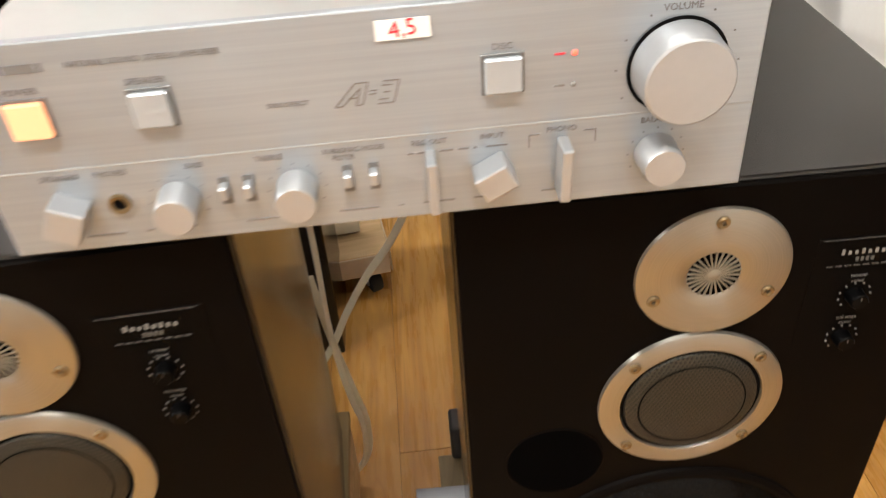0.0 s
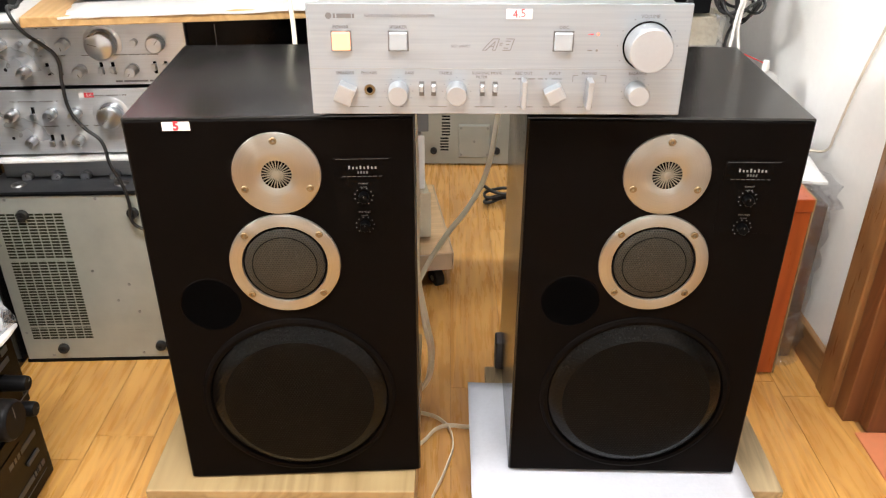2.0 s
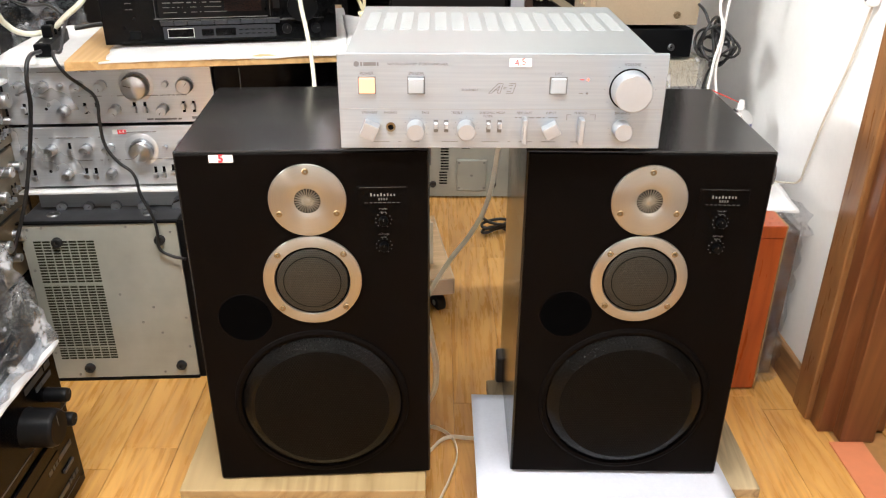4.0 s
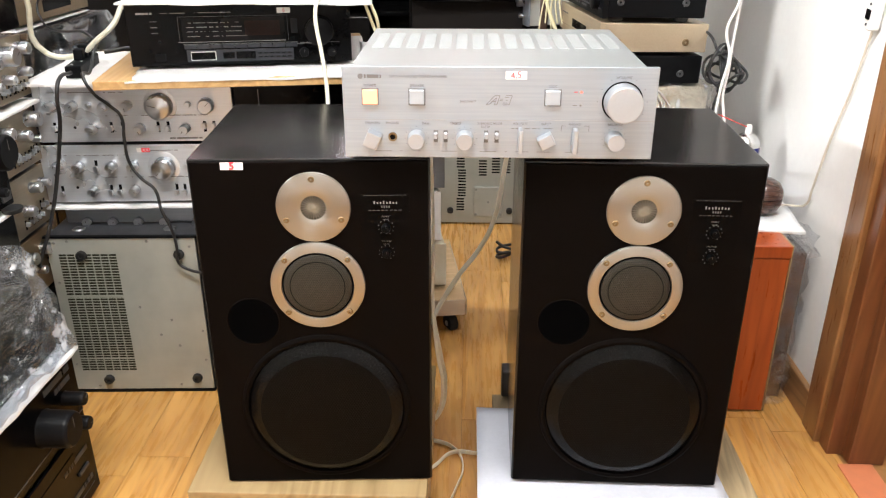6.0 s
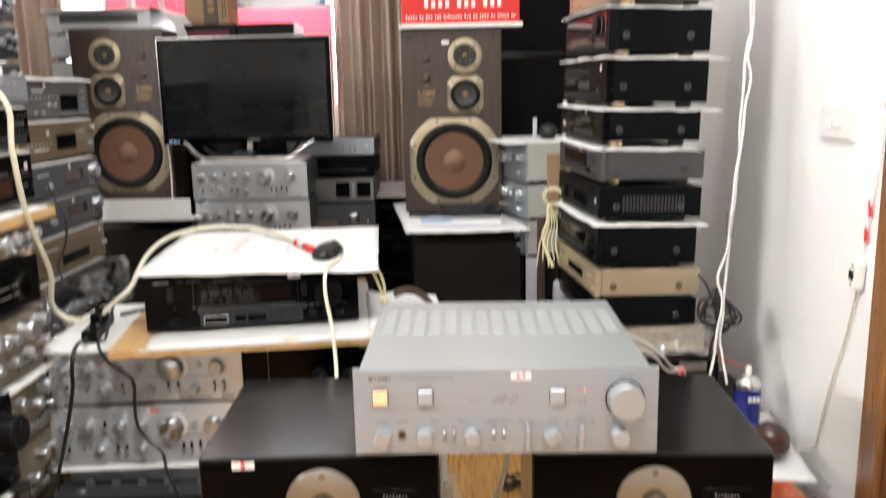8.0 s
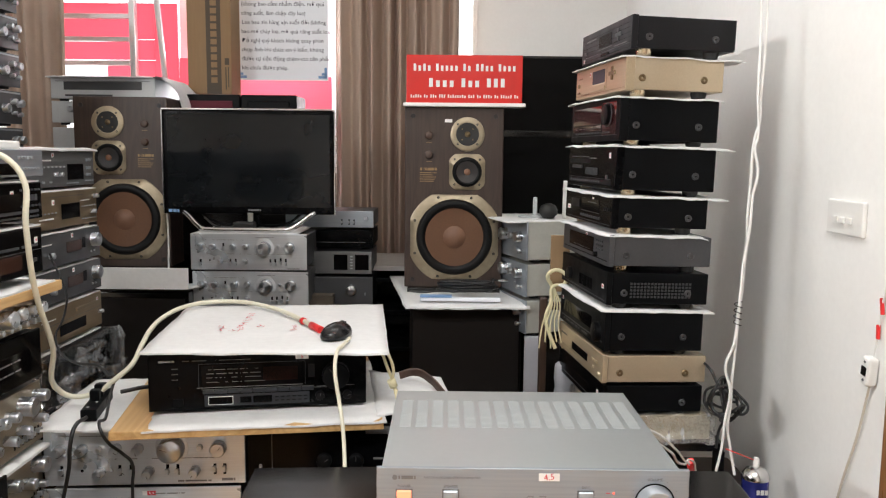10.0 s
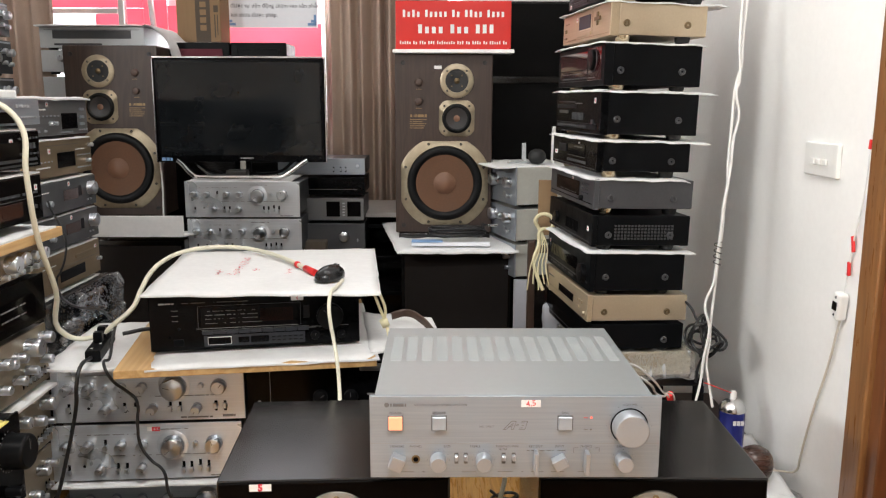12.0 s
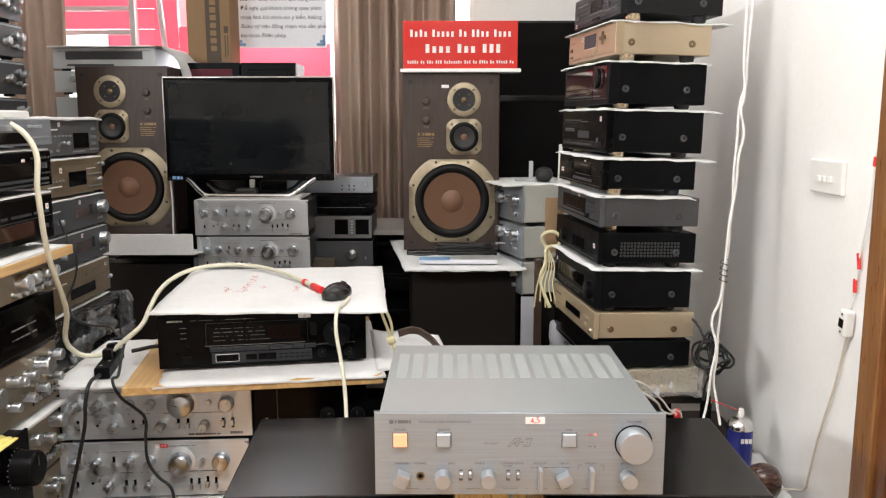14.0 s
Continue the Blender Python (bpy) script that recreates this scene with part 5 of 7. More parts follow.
integrated("silver_amplifier", pose(-0.775, 0.612, 0.612, 0, 0, 4), "silver stereo amplifier with many turned knobs", 0, "silver amplifiers in front")
integrated("silver_amplifier", pose(-0.786, 0.612, 0.470, 0, 0, 4), "silver stereo amplifier with red price tag", 1, "silver amplifiers in front")
stick = thing("price_sticker", pose(-0.7695, 0.6125, 0.5990, 0, 0, 4), "white price sticker with red handwritten number", "sticker")
part("paper", block(-0.0145, 0.0145, -0.0005, 0, -0.0050, 0.0050), "label", stick)
part("red_field", block(-0.004, 0.0145, -0.0007, -0.0005, -0.0050, 0.0050), "red_ink", stick)
letters("6,4", 0.009, "ink_white", stick, 0.005, -0.0008, 0, "number")
solo("foam_sheet", sheet([(-1.000, 0.580, 0.4698), (-0.566, 0.610, 0.4698), (-0.576, 0.88, 0.4698), (-1.000, 0.88, 0.4698)], 0.004, 31, ripple=0.001), "foam", None, "white foam sheet between silver amplifiers", "foam sheet")
hifi("silver_amplifier", pose(-0.775, 0.640, 0.330, 0, 0, 3), "silver amplifier half hidden behind a turned unit", 0.42, 0.1345, 0.33, "grey_metal", "silver", [("knob", x, 0.088, 0.010, 0.018, "knob") for x in (-0.16, -0.10, -0.04, 0.02)] + [("knob", 0.11, 0.085, 0.024, 0.02, "knob")], category="amplifier", group="silver amplifiers in front")
solo("plinth", block(-0.975, -0.545, 0.74, 1.10, 0.0, 0.334, 0.004), "black_wood", None, "dark wooden plinth under the amplifiers", "plinth")

# amplifier standing on its side with the bottom plate towards the room
side = thing("tipped_amplifier", pose(-0.828, 0.545, 0.0, 0, 0, 2.5), "amplifier tipped on its side showing a vented steel bottom", "amplifier")
part("case", block(-0.170, 0.170, 0.004, 0.155, 0.006, 0.414, 0.002), "charcoal", side, "dark grey case")
part("dark_edge", block(0.1705, 0.186, 0.002, 0.16, 0.002, 0.416, 0.002), "black_metal", side)
part("bottom_plate", block(-0.168, 0.169, 0.0, 0.0038, 0.008, 0.412, 0.0008, 1), "pale_steel", side, "pale galvanised bottom plate")
part("plate_edge", block(-0.171, 0.170, -0.001, 0.006, 0.0, 0.0065), "black_metal", side)
part("plate_edge", block(-0.172, 0.172, -0.003, 0.008, 0.4125, 0.4165), "black_metal", side)
slot = shared(("vent_column",), lambda: blocks([(-0.0080, 0.0080, -0.0006, 0.0001, -i * 0.0071, -i * 0.0071 + 0.0042) for i in range(44)]), "vent_dark")
for i in range(7):
    put("vent_column", slot, side, pose(-0.136 + i * 0.0190, 0, 0.368))
for z in (0.094, 0.262):
    part("vent_bar", block(-0.145, -0.013, -0.0012, -0.0002, z, z + 0.0045), "pale_steel", side)
foot_m = shared(("side_foot",), lambda: lathe([(0, -0.006), (0.004, -0.006), (0.0045, -0.010), (0.010, -0.010), (0.0115, -0.008), (0.0118, 0)], 24), "rubber")
for x, z in ((-0.092, 0.370), (0.130, 0.372), (-0.083, 0.038), (0.132, 0.040)):
    put("foot", foot_m, side, pose(x, -0.0002, z))
for x, z in ((-0.15, 0.40), (-0.12, 0.404), (0.06, 0.404), (0.155, 0.39), (0.155, 0.33), (-0.155, 0.30), (0.02, 0.235), (0.09, 0.20), (0.16, 0.17), (0.06, 0.16), (-0.155, 0.08), (0.09, 0.02), (-0.11, 0.018), (0.158, 0.09), (0.10, 0.13)):
    put("screw", screw_mesh(0.0030, "screw"), side, pose(x, -0.0002, z))
for x in (-0.11, 0.10):
    put("case_screw", shared(("case_screw",), lambda: upright([(0.003, 0.002), (0.004, 0.004), (0.012, 0.003), (0.015, 0)], 20), "screw"), side, pose(x, 0.05, 0.414))

# board, foam and the black receiver
solo("foam_sheet", sheet([(-1.005, 0.572, 0.7575), (-0.72, 0.585, 0.7575), (-0.74, 1.00, 0.7575), (-1.03, 0.96, 0.7575)], 0.005, 33, ripple=0.004), "foam", None, "white foam sheet on the silver amplifier", "foam sheet")
solo("wooden_board", block(0.0, 0.56, 0.0, 0.56, 0.0, 0.018, 0.0015), "board", pose(-0.806, 0.500, 0.7575, 0, 0, 9), "varnished wooden board under the black receiver", "board")
solo("foam_sheet", sheet([(-0.742, 0.508, 0.7793), (-0.247, 0.585, 0.7793), (-0.33, 1.09, 0.7793), (-0.81, 1.02, 0.7793)], 0.004, 35, ripple=0.003), "foam", None, "white foam sheet on the board", "foam sheet")
solo("foam_sheet", sheet([(-0.27, 0.62, 0.782), (-0.095, 0.70, 0.775), (-0.135, 0.95, 0.775), (-0.32, 0.98, 0.782)], 0.004, 36, ripple=0.003), "foam", None, "white foam sheet hanging over the edge", "foam sheet")
fe = [("disp", -0.015, 0.082, 0.215, 0.048, "display"), ("disp", 0.045, 0.083, 0.075, 0.032, "display_amber"), ("line", -0.02, 0.056, 0.225, 0.0012, "ink_grey"), ("disp", -0.005, 0.027, 0.225, 0.026, "slate_strip")]
fe += [("btn", -0.108 + i * 0.0265, 0.0465, 0.0255, 0.0085, "slate_strip") for i in range(9)] + [("line", -0.003, 0.0519, 0.240, 0.0010, "ink_faint")]
fe += [("btn", -0.083, 0.027, 0.050, 0.016, "black_gloss"), ("btn", -0.030, 0.027, 0.024, 0.013, "black_gloss")] + [("btn", 0.006, 0.027, 0.040, 0.015, "black_gloss")] + [("btn", 0.036 + i * 0.0125, 0.0225 + j * 0.008, 0.0085, 0.0022, "black_metal") for i in range(6) for j in range(2)]
fe += [("btn", -0.083, 0.0355, 0.052, 0.0012, "ink_white"), ("btn", -0.083, 0.0185, 0.052, 0.0012, "ink_white"), ("btn", -0.1085, 0.027, 0.0012, 0.018, "ink_white"), ("btn", -0.0575, 0.027, 0.0012, 0.018, "ink_white")]
fe += [("bars", -0.055, 0.096, 0.11, 0.0012, "ink_faint", 9), ("bars", -0.055, 0.087, 0.12, 0.0018, "ink_faint", 9), ("bars", -0.055, 0.078, 0.12, 0.0012, "ink_faint", 12), ("bars", -0.050, 0.068, 0.13, 0.0012, "ink_faint", 10)]
fe += [("knob", 0.165, 0.075, 0.030, 0.020, "knob_black"), ("knob", 0.130, 0.030, 0.0095, 0.014, "knob_black"), ("knob", 0.190, 0.030, 0.0095, 0.014, "knob_black"), ("knob", -0.17, 0.058, 0.0030, 0.003, "knob_black"), ("btn", -0.172, 0.026, 0.022, 0.016, "black_metal")]
fe += [("line", 0.165, 0.050, 0.085, 0.0010, "ink_grey"), ("bars", -0.195, 0.1165, 0.034, 0.0036, "ink_name", 5), ("bars", -0.09, 0.1165, 0.15, 0.0014, "ink_faint", 9), ("bars", -0.178, 0.100, 0.014, 0.0012, "ink_faint", 2), ("bars", -0.178, 0.088, 0.014, 0.0012, "ink_faint", 2), ("bars", -0.178, 0.076, 0.014, 0.0012, "ink_faint", 2), ("stick", 0.092, 0.1185, 0.028, 0.0110, "6")]
fe += [("line", -0.015, 0.1085, 0.225, 0.0008, "charcoal"), ("line", -0.1285, 0.082, 0.0008, 0.052, "charcoal"), ("line", 0.0985, 0.082, 0.0008, 0.052, "charcoal"), ("disp", 0.112, 0.086, 0.014, 0.030, "soft_black"), ("bars", 0.135, 0.048, 0.05, 0.0014, "ink_faint", 4)]
hifi("black_receiver", pose(-0.529, 0.640, 0.7795, 0, 0, 10.5), "black stereo receiver with buttons and display on foam", 0.466, 0.139, 0.36, "black_metal", "black_gloss", fe, category="receiver", feet=0.009)
solo("foam_sheet", sheet([(-0.772, 0.585, 0.9225), (-0.243, 0.605, 0.9225), (-0.300, 1.16, 0.924), (-0.83, 1.10, 0.924)], 0.004, 38, ripple=0.0022, nx=24, ny=20), "foam", None, "white foam sheet with red handwriting on the receiver", "foam sheet")
hw = thing("handwriting", pose(-0.56, 0.80, 0.9262, 0, 0, 14), "red handwritten note in felt pen on foam", "writing")
rnd = random.Random(5)
for x0, y0, x1, y1, n in ((-0.055, -0.015, -0.015, 0.200, 11), (-0.092, 0.001, -0.089, 0.060, 3), (-0.071, -0.009, -0.068, 0.010, 1), (-0.004, 0.020, 0.004, 0.050, 2), (0.073, -0.028, 0.086, 0.032, 4)):
    bm = bmesh.new()
    for i in range(n):
        mid = Vector((x0 + (x1 - x0) * i / n, y0 + (y1 - y0) * i / n, 0))
        last = mid.copy()
        for _ in range(4):
            nxt = mid + Vector((rnd.uniform(-0.010, 0.010), rnd.uniform(-0.004, 0.018), 0))
            side = (nxt - last).normalized().cross(Vector((0, 0, 1))) * 0.0007
            bm.faces.new([bm.verts.new(p + Vector((0, 0, 0.0005))) for p in (last - side, last + side, nxt + side, nxt - side)])
            last = nxt
    part("stroke", bm, "red_ink", hw)
mouse = thing("computer_mouse", pose(-0.372, 0.735, 0.9255, 0, 0, -18), "black computer mouse on the foam sheet", "mouse")
bm = bmesh.new()
bmesh.ops.create_uvsphere(bm, u_segments=28, v_segments=16, radius=1.0)
for v in bm.verts:
    v.co = Vector((v.co.x * (0.031 - 0.003 * v.co.y), v.co.y * 0.054, max(v.co.z, -0.25) * 0.026 + 0.0068))
for f in bm.faces:
    f.smooth = True
part("shell", bm, "mouse_black", mouse)
part("wheel", upright([(0, -0.003), (0.007, -0.003), (0.007, 0.003), (0, 0.003)], 16), "rubber", mouse, "", pose(0, 0.028, 0.025, 0, 90, 0))
part("button_gap", block(-0.0006, 0.0006, 0.010, 0.050, 0.018, 0.0265), "dark", mouse)

# pale cables
wire = [(-0.338, 0.690, 0.932), (-0.345, 0.640, 0.9285), (-0.352, 0.585, 0.925), (-0.352, 0.555, 0.895), (-0.340, 0.535, 0.830), (-0.332, 0.515, 0.795), (-0.325, 0.49, 0.745), (-0.318, 0.44, 0.70)]
cable("pale_cable", wire, 0.0042, "cable_cream", "thick cream cable over the edge of the foam")
cable("pale_cable", [(-0.43, 0.80, 0.931), (-0.515, 0.935, 0.934), (-0.606, 1.040, 0.936), (-0.685, 1.085, 0.938), (-0.760, 1.075, 0.939), (-0.806, 1.020, 0.938), (-0.830, 0.94, 0.932), (-0.842, 0.86, 0.915), (-0.842, 0.78, 0.884), (-0.848, 0.74, 0.853), (-0.876, 0.72, 0.8265), (-0.93, 0.71, 0.790), (-0.985, 0.685, 0.80), (-0.96, 0.60, 0.93), (-0.94, 0.50, 1.07), (-0.925, 0.45, 1.20), (-0.930, 0.45, 1.30), (-0.99, 0.44, 1.345), (-1.06, 0.44, 1.342)], 0.0060, "cable_cream", "thick cream cable rising past the units")
solo("tape", tube((-0.4455, 0.824, 0.932), (-0.414, 0.775, 0.931), 0.0085), "red_plastic", None, "red tape round the cream cable", "tape")
solo("tape", tube((-0.4755, 0.872, 0.933), (-0.4705, 0.864, 0.933), 0.0083), "red_plastic", None, "red tape round the cream cable", "tape")
cable("thin_cable", [(-1.19, 1.90, 0.72), (-1.197, 2.00, 0.80), (-1.202, 2.02, 0.90), (-1.203, 2.03, 1.03), (-1.212, 2.04, 1.16), (-1.214, 2.05, 1.24), (-1.205, 2.085, 1.27)], 0.0035, "cable_white", "thin white cable behind the receiver")
for dx in (0.0, 0.012):
    cable("knotted_cord", [(-0.265 + dx, 0.66, 0.915), (-0.250 + dx, 0.665, 0.87), (-0.238, 0.665, 0.838), (-0.226 + dx, 0.64, 0.80), (-0.215 + dx, 0.60, 0.775)], 0.0035, "string", "cream cord tied beside the receiver", "cord")
solo("knot", crumple(tube((-0.243, 0.663, 0.845), (-0.236, 0.663, 0.828), 0.009), 0.002, 0.006, 2), "string", None, "knot in the cream cord", "knot")
cable("leather_strap", [(-0.235, 0.86, 0.800), (-0.20, 0.87, 0.806), (-0.16, 0.83, 0.800), (-0.125, 0.76, 0.783)], 0.004, "leather", "dark brown strap lying on the foam", "strap", 0.006)

# power strip
ps = thing("power_strip", pose(-0.912, 0.690, 0.7580, 0, 0, 11) @ Matrix.Scale(0.80, 4), "black power strip with plugged in adapters", "power strip")
part("case", block(-0.021, 0.021, -0.095, 0.115, 0.0, 0.0325, 0.003), "black_metal", ps)
for i, y in enumerate((-0.085, -0.04)):
    part("socket", upright([(0, 0.0330), (0.0040, 0.0330), (0.0040, 0.0320)], 14), "ink_white", ps, "", pose(-0.007 + 0.014 * i, y + 0.018, 0.0))
part("plug", block(-0.014, 0.012, -0.018, 0.010, 0.0328, 0.064, 0.004), "black_metal", ps)
part("plug", block(-0.010, 0.014, 0.022, 0.046, 0.0328, 0.070, 0.004), "black_metal", ps)
part("plug", block(-0.013, 0.013, 0.062, 0.088, 0.0328, 0.060, 0.005), "black_metal", ps)
cable("power_cable", [(-0.894, 0.598, 0.774), (-0.891, 0.535, 0.772), (-0.893, 0.520, 0.745), (-0.907, 0.538, 0.685), (-0.925, 0.546, 0.62), (-0.943, 0.548, 0.557), (-0.960, 0.54, 0.49), (-0.975, 0.53, 0.44), (-1.00, 0.50, 0.36)], 0.0044, "cable_black", "black power cord hanging over the amplifiers")
cable("power_cable", [(-0.890, 0.74, 0.815), (-0.868, 0.66, 0.800), (-0.845, 0.58, 0.778), (-0.832, 0.520, 0.782), (-0.816, 0.520, 0.748), (-0.795, 0.538, 0.718), (-0.778, 0.545, 0.695), (-0.779, 0.546, 0.641), (-0.776, 0.546, 0.590), (-0.755, 0.545, 0.555), (-0.728, 0.543, 0.530), (-0.717, 0.535, 0.485), (-0.700, 0.533, 0.440), (-0.694, 0.532, 0.40), (-0.695, 0.534, 0.356), (-0.675, 0.534, 0.341), (-0.640, 0.528, 0.335)], 0.0034, "cable_black", "thin black cord hanging over the amplifiers")
cable("power_cable", [(-0.86, 0.70, 0.80), (-0.80, 0.74, 0.80), (-0.775, 0.745, 0.79)], 0.005, "cable_black", "short black cord on the foam")

cable("power_cable", [(-1.156, 1.000, 1.078), (-1.149, 1.000, 1.056), (-1.130, 1.000, 1.014), (-1.117, 1.000, 0.972), (-1.122, 1.000, 0.927), (-1.137, 1.000, 0.887), (-1.150, 1.000, 0.864), (-1.130, 0.970, 0.831), (-1.102, 0.940, 0.819), (-1.058, 0.900, 0.815), (-1.016, 0.870, 0.817), (-0.976, 0.840, 0.824), (-0.941, 0.800, 0.823), (-0.910, 0.760, 0.818)], 0.0030, "cable_black", "thin black cord hanging before the rear column")

# trolley and units behind the front speakers
tr = thing("trolley", pose(-0.292, 1.03, -0.012, 0, 0, 8), "wooden trolley board on black castors", "trolley")
part("board", block(-0.235, 0.225, -0.20, 0.22, 0.098, 0.116, 0.002), "pine", tr)
part("rim", block(-0.235, 0.223, -0.203, -0.2005, 0.068, 0.115, 0.001), "rim_cream", tr)
part("rim", block(0.2255, 0.228, -0.20, 0.22, 0.068, 0.115, 0.001), "rim_cream", tr)
for sx in (-0.18, 0.175):
    for y in (-0.165, 0.17):
        c = part("castor", upright([(0, 0.067), (0.026, 0.067), (0.026, 0.063), (0.014, 0.060), (0.014, 0.05), (0, 0.05)], 20), "screw", tr, "", pose(sx, y, 0.03))
        part("wheel", upright([(0.006, -0.012), (0.024, -0.012), (0.026, -0.009), (0.026, 0.009), (0.024, 0.012), (0.006, 0.012)], 28), "rubber", c, "", pose(0.012, 0, -0.004, 0, 90, 20))
        part("hub", upright([(0, -0.0135), (0.008, -0.0135), (0.008, 0.0135), (0, 0.0135)], 18), "white_plastic", c, "", pose(0.012, 0, -0.004, 0, 90, 20))
hifi("silver_amplifier", pose(-0.305, 0.900, 0.105, 0, 0, 8), "pale silver amplifier on the trolley", 0.42, 0.135, 0.34, "beige_case", "beige_case", [("knob", 0.12, 0.08, 0.02, 0.02, "knob"), ("knob", -0.05, 0.06, 0.012, 0.016, "knob")], category="amplifier", group="units on the trolley")
hifi("silver_amplifier", pose(-0.315, 0.905, 0.241, 0, 0, 8), "pale silver amplifier on the trolley", 0.41, 0.150, 0.34, "white_plastic", "white_plastic", [("knob", 0.12, 0.08, 0.02, 0.02, "knob")], category="amplifier", group="units on the trolley")
hifi("tuner", pose(-0.31, 0.91, 0.392, 0, 0, 8), "grey tuner in the middle of the trolley stack", 0.42, 0.13, 0.34, "grey_metal", "silver_dark", [("disp", 0, 0.07, 0.2, 0.04, "display")], group="units on the trolley")
hifi("tuner", pose(-0.35, 0.66, 0.565), "black unit under the board", 0.43, 0.060, 0.34, "black_metal", "black_gloss", [], group="units on the trolley")
hifi("black_amplifier", pose(-0.345, 0.62, 0.626), "black amplifier under the board", 0.42, 0.132, 0.34, "black_metal", "black_gloss", [("knob", 0.03, 0.05, 0.016, 0.014, "knob_black"), ("knob", -0.04, 0.05, 0.016, 0.014, "knob_black"), ("bars", 0.11, 0.055, 0.09, 0.004, "ink_grey", 5), ("stick", 0.115, 0.092, 0.025, 0.010), ("line", 0.11, 0.119, 0.12, 0.018, "silver_dark"), ("line", -0.155, 0.06, 0.0015, 0.10, "ink_grey"), ("btn", -0.18, 0.03, 0.006, 0.018, "knob_satin")], category="amplifier")
solo("support_block", block(-0.50, -0.14, 0.70, 0.885, 0.0, 0.564, 0.004), "black_wood", None, "dark stand under the black amplifier", "stand")

# tipped unit far back in the gap between the speakers
gp = thing("tipped_amplifier", pose(0.01, 1.665, 0.0), "grey unit tipped on its side with a square cover plate", "amplifier")
part("case", block(-0.165, 0.20, 0.003, 0.15, 0.004, 0.42, 0.003), "grey_metal", gp)
part("bottom_plate", block(-0.163, 0.198, 0.0, 0.0028, 0.006, 0.418, 0.001), "pale_steel", gp)
part("cover_plate", block(-0.028, 0.082, -0.006, -0.0002, 0.030, 0.150, 0.005, 2), "pale_steel", gp)
for x, z in ((-0.018, 0.042), (0.072, 0.042), (-0.018, 0.138), (0.072, 0.138), (0.027, 0.09)):
    put("screw", screw_mesh(0.004, "screw"), gp, pose(x, -0.006, z))
for x, z0, n in ((-0.075, 0.055, 5), (-0.070, 0.11, 5), (-0.07, 0.165, 5), (-0.075, 0.22, 6), (0.005, 0.19, 6), (0.052, 0.20, 7), (0.09, 0.20, 7)):
    part("vent_column", blocks([(x - 0.014, x + 0.014, -0.0006, 0.0, z0 + i * 0.0105, z0 + i * 0.0105 + 0.0055) for i in range(n)]), "dark", gp)
for x in (-0.112, 0.105):
    put("foot", foot_m, gp, pose(x, -0.0002, 0.055))

# flat pale cables between the speakers
cable("flat_cable", [(0.060, 0.44, 0.80), (0.046, 0.45, 0.70), (0.036, 0.45, 0.640), (0.013, 0.45, 0.500), (-0.016, 0.45, 0.437), (-0.058, 0.45, 0.376), (-0.090, 0.45, 0.320), (-0.125, 0.44, 0.255), (-0.16, 0.42, 0.22)], 0.0012, "cable_flat", "flat pale twin cable hanging behind the amplifier", "cable", 0.0042)
cable("flat_cable", [(-0.118, 0.39, 0.75), (-0.112, 0.40, 0.612), (-0.110, 0.40, 0.465), (-0.111, 0.40, 0.32), (-0.102, 0.40, 0.208), (-0.091, 0.40, 0.135), (-0.100, 0.40, 0.06), (-0.125, 0.40, 0.013)], 0.0012, "cable_flat", "flat pale twin cable along the speaker", "cable", 0.0042)
cable("flat_cable", [(-0.125, 0.41, 0.42), (-0.112, 0.41, 0.30), (-0.096, 0.41, 0.20), (-0.086, 0.41, 0.125), (-0.100, 0.405, 0.05), (-0.14, 0.40, 0.010)], 0.0012, "cable_flat", "flat pale twin cable along the speaker", "cable", 0.0042)
cable("flat_cable", [(-0.17, 0.37, 0.008), (-0.112, 0.363, 0.008), (-0.067, 0.340, 0.008), (-0.044, 0.286, 0.008), (-0.059, 0.200, 0.008), (-0.085, 0.12, 0.008), (-0.10, 0.02, 0.008)], 0.0012, "cable_flat", "flat pale cable in a loop on the floor", "cable", 0.0042)
cable("flat_cable", [(-0.15, 0.22, 0.010), (-0.102, 0.276, 0.010), (-0.067, 0.314, 0.014), (-0.011, 0.32, 0.008), (0.06, 0.32, 0.008)], 0.0012, "cable_flat", "flat pale cable in a loop on the floor", "cable", 0.0042)
cable("flat_cable", [(-0.60, -0.10, 0.006), (-0.575, -0.02, 0.006), (-0.535, 0.05, 0.006), (-0.50, 0.08, 0.006)], 0.0012, "cable_flat", "flat pale cable on the floor", "cable", 0.005)
cable("coiled_cable", [(0.105 + 0.045 * math.cos(i * 1.2), 1.36 + 0.03 * math.sin(i * 1.5), 0.008 + 0.0035 * i) for i in range(14)], 0.005, "cable_black", "small heap of black cable on the floor")

# ---- the rows of units along the west side, all looking east ----
def row_unit(name, label, x, y_far, z0, z1, w, body, front, feats, turn=90.0, d=0.32, group="", **extra):
    a = radians(turn)
    p = Vector((x, y_far, z0)) - Vector((math.cos(a), math.sin(a), 0)) * (w / 2)
    return hifi(name, Matrix.Translation(p) @ pose(0, 0, 0, 0, 0, turn), label, w, z1 - z0, d, body, front, feats, group=group, feet=0.008, **extra)


def dots(x0, x1, z, n, material="knob_satin", w=0.005, h=0.004):
    return [("btn", x0 + (x1 - x0) * i / max(1, n - 1), z, w, h, material) for i in range(n)]


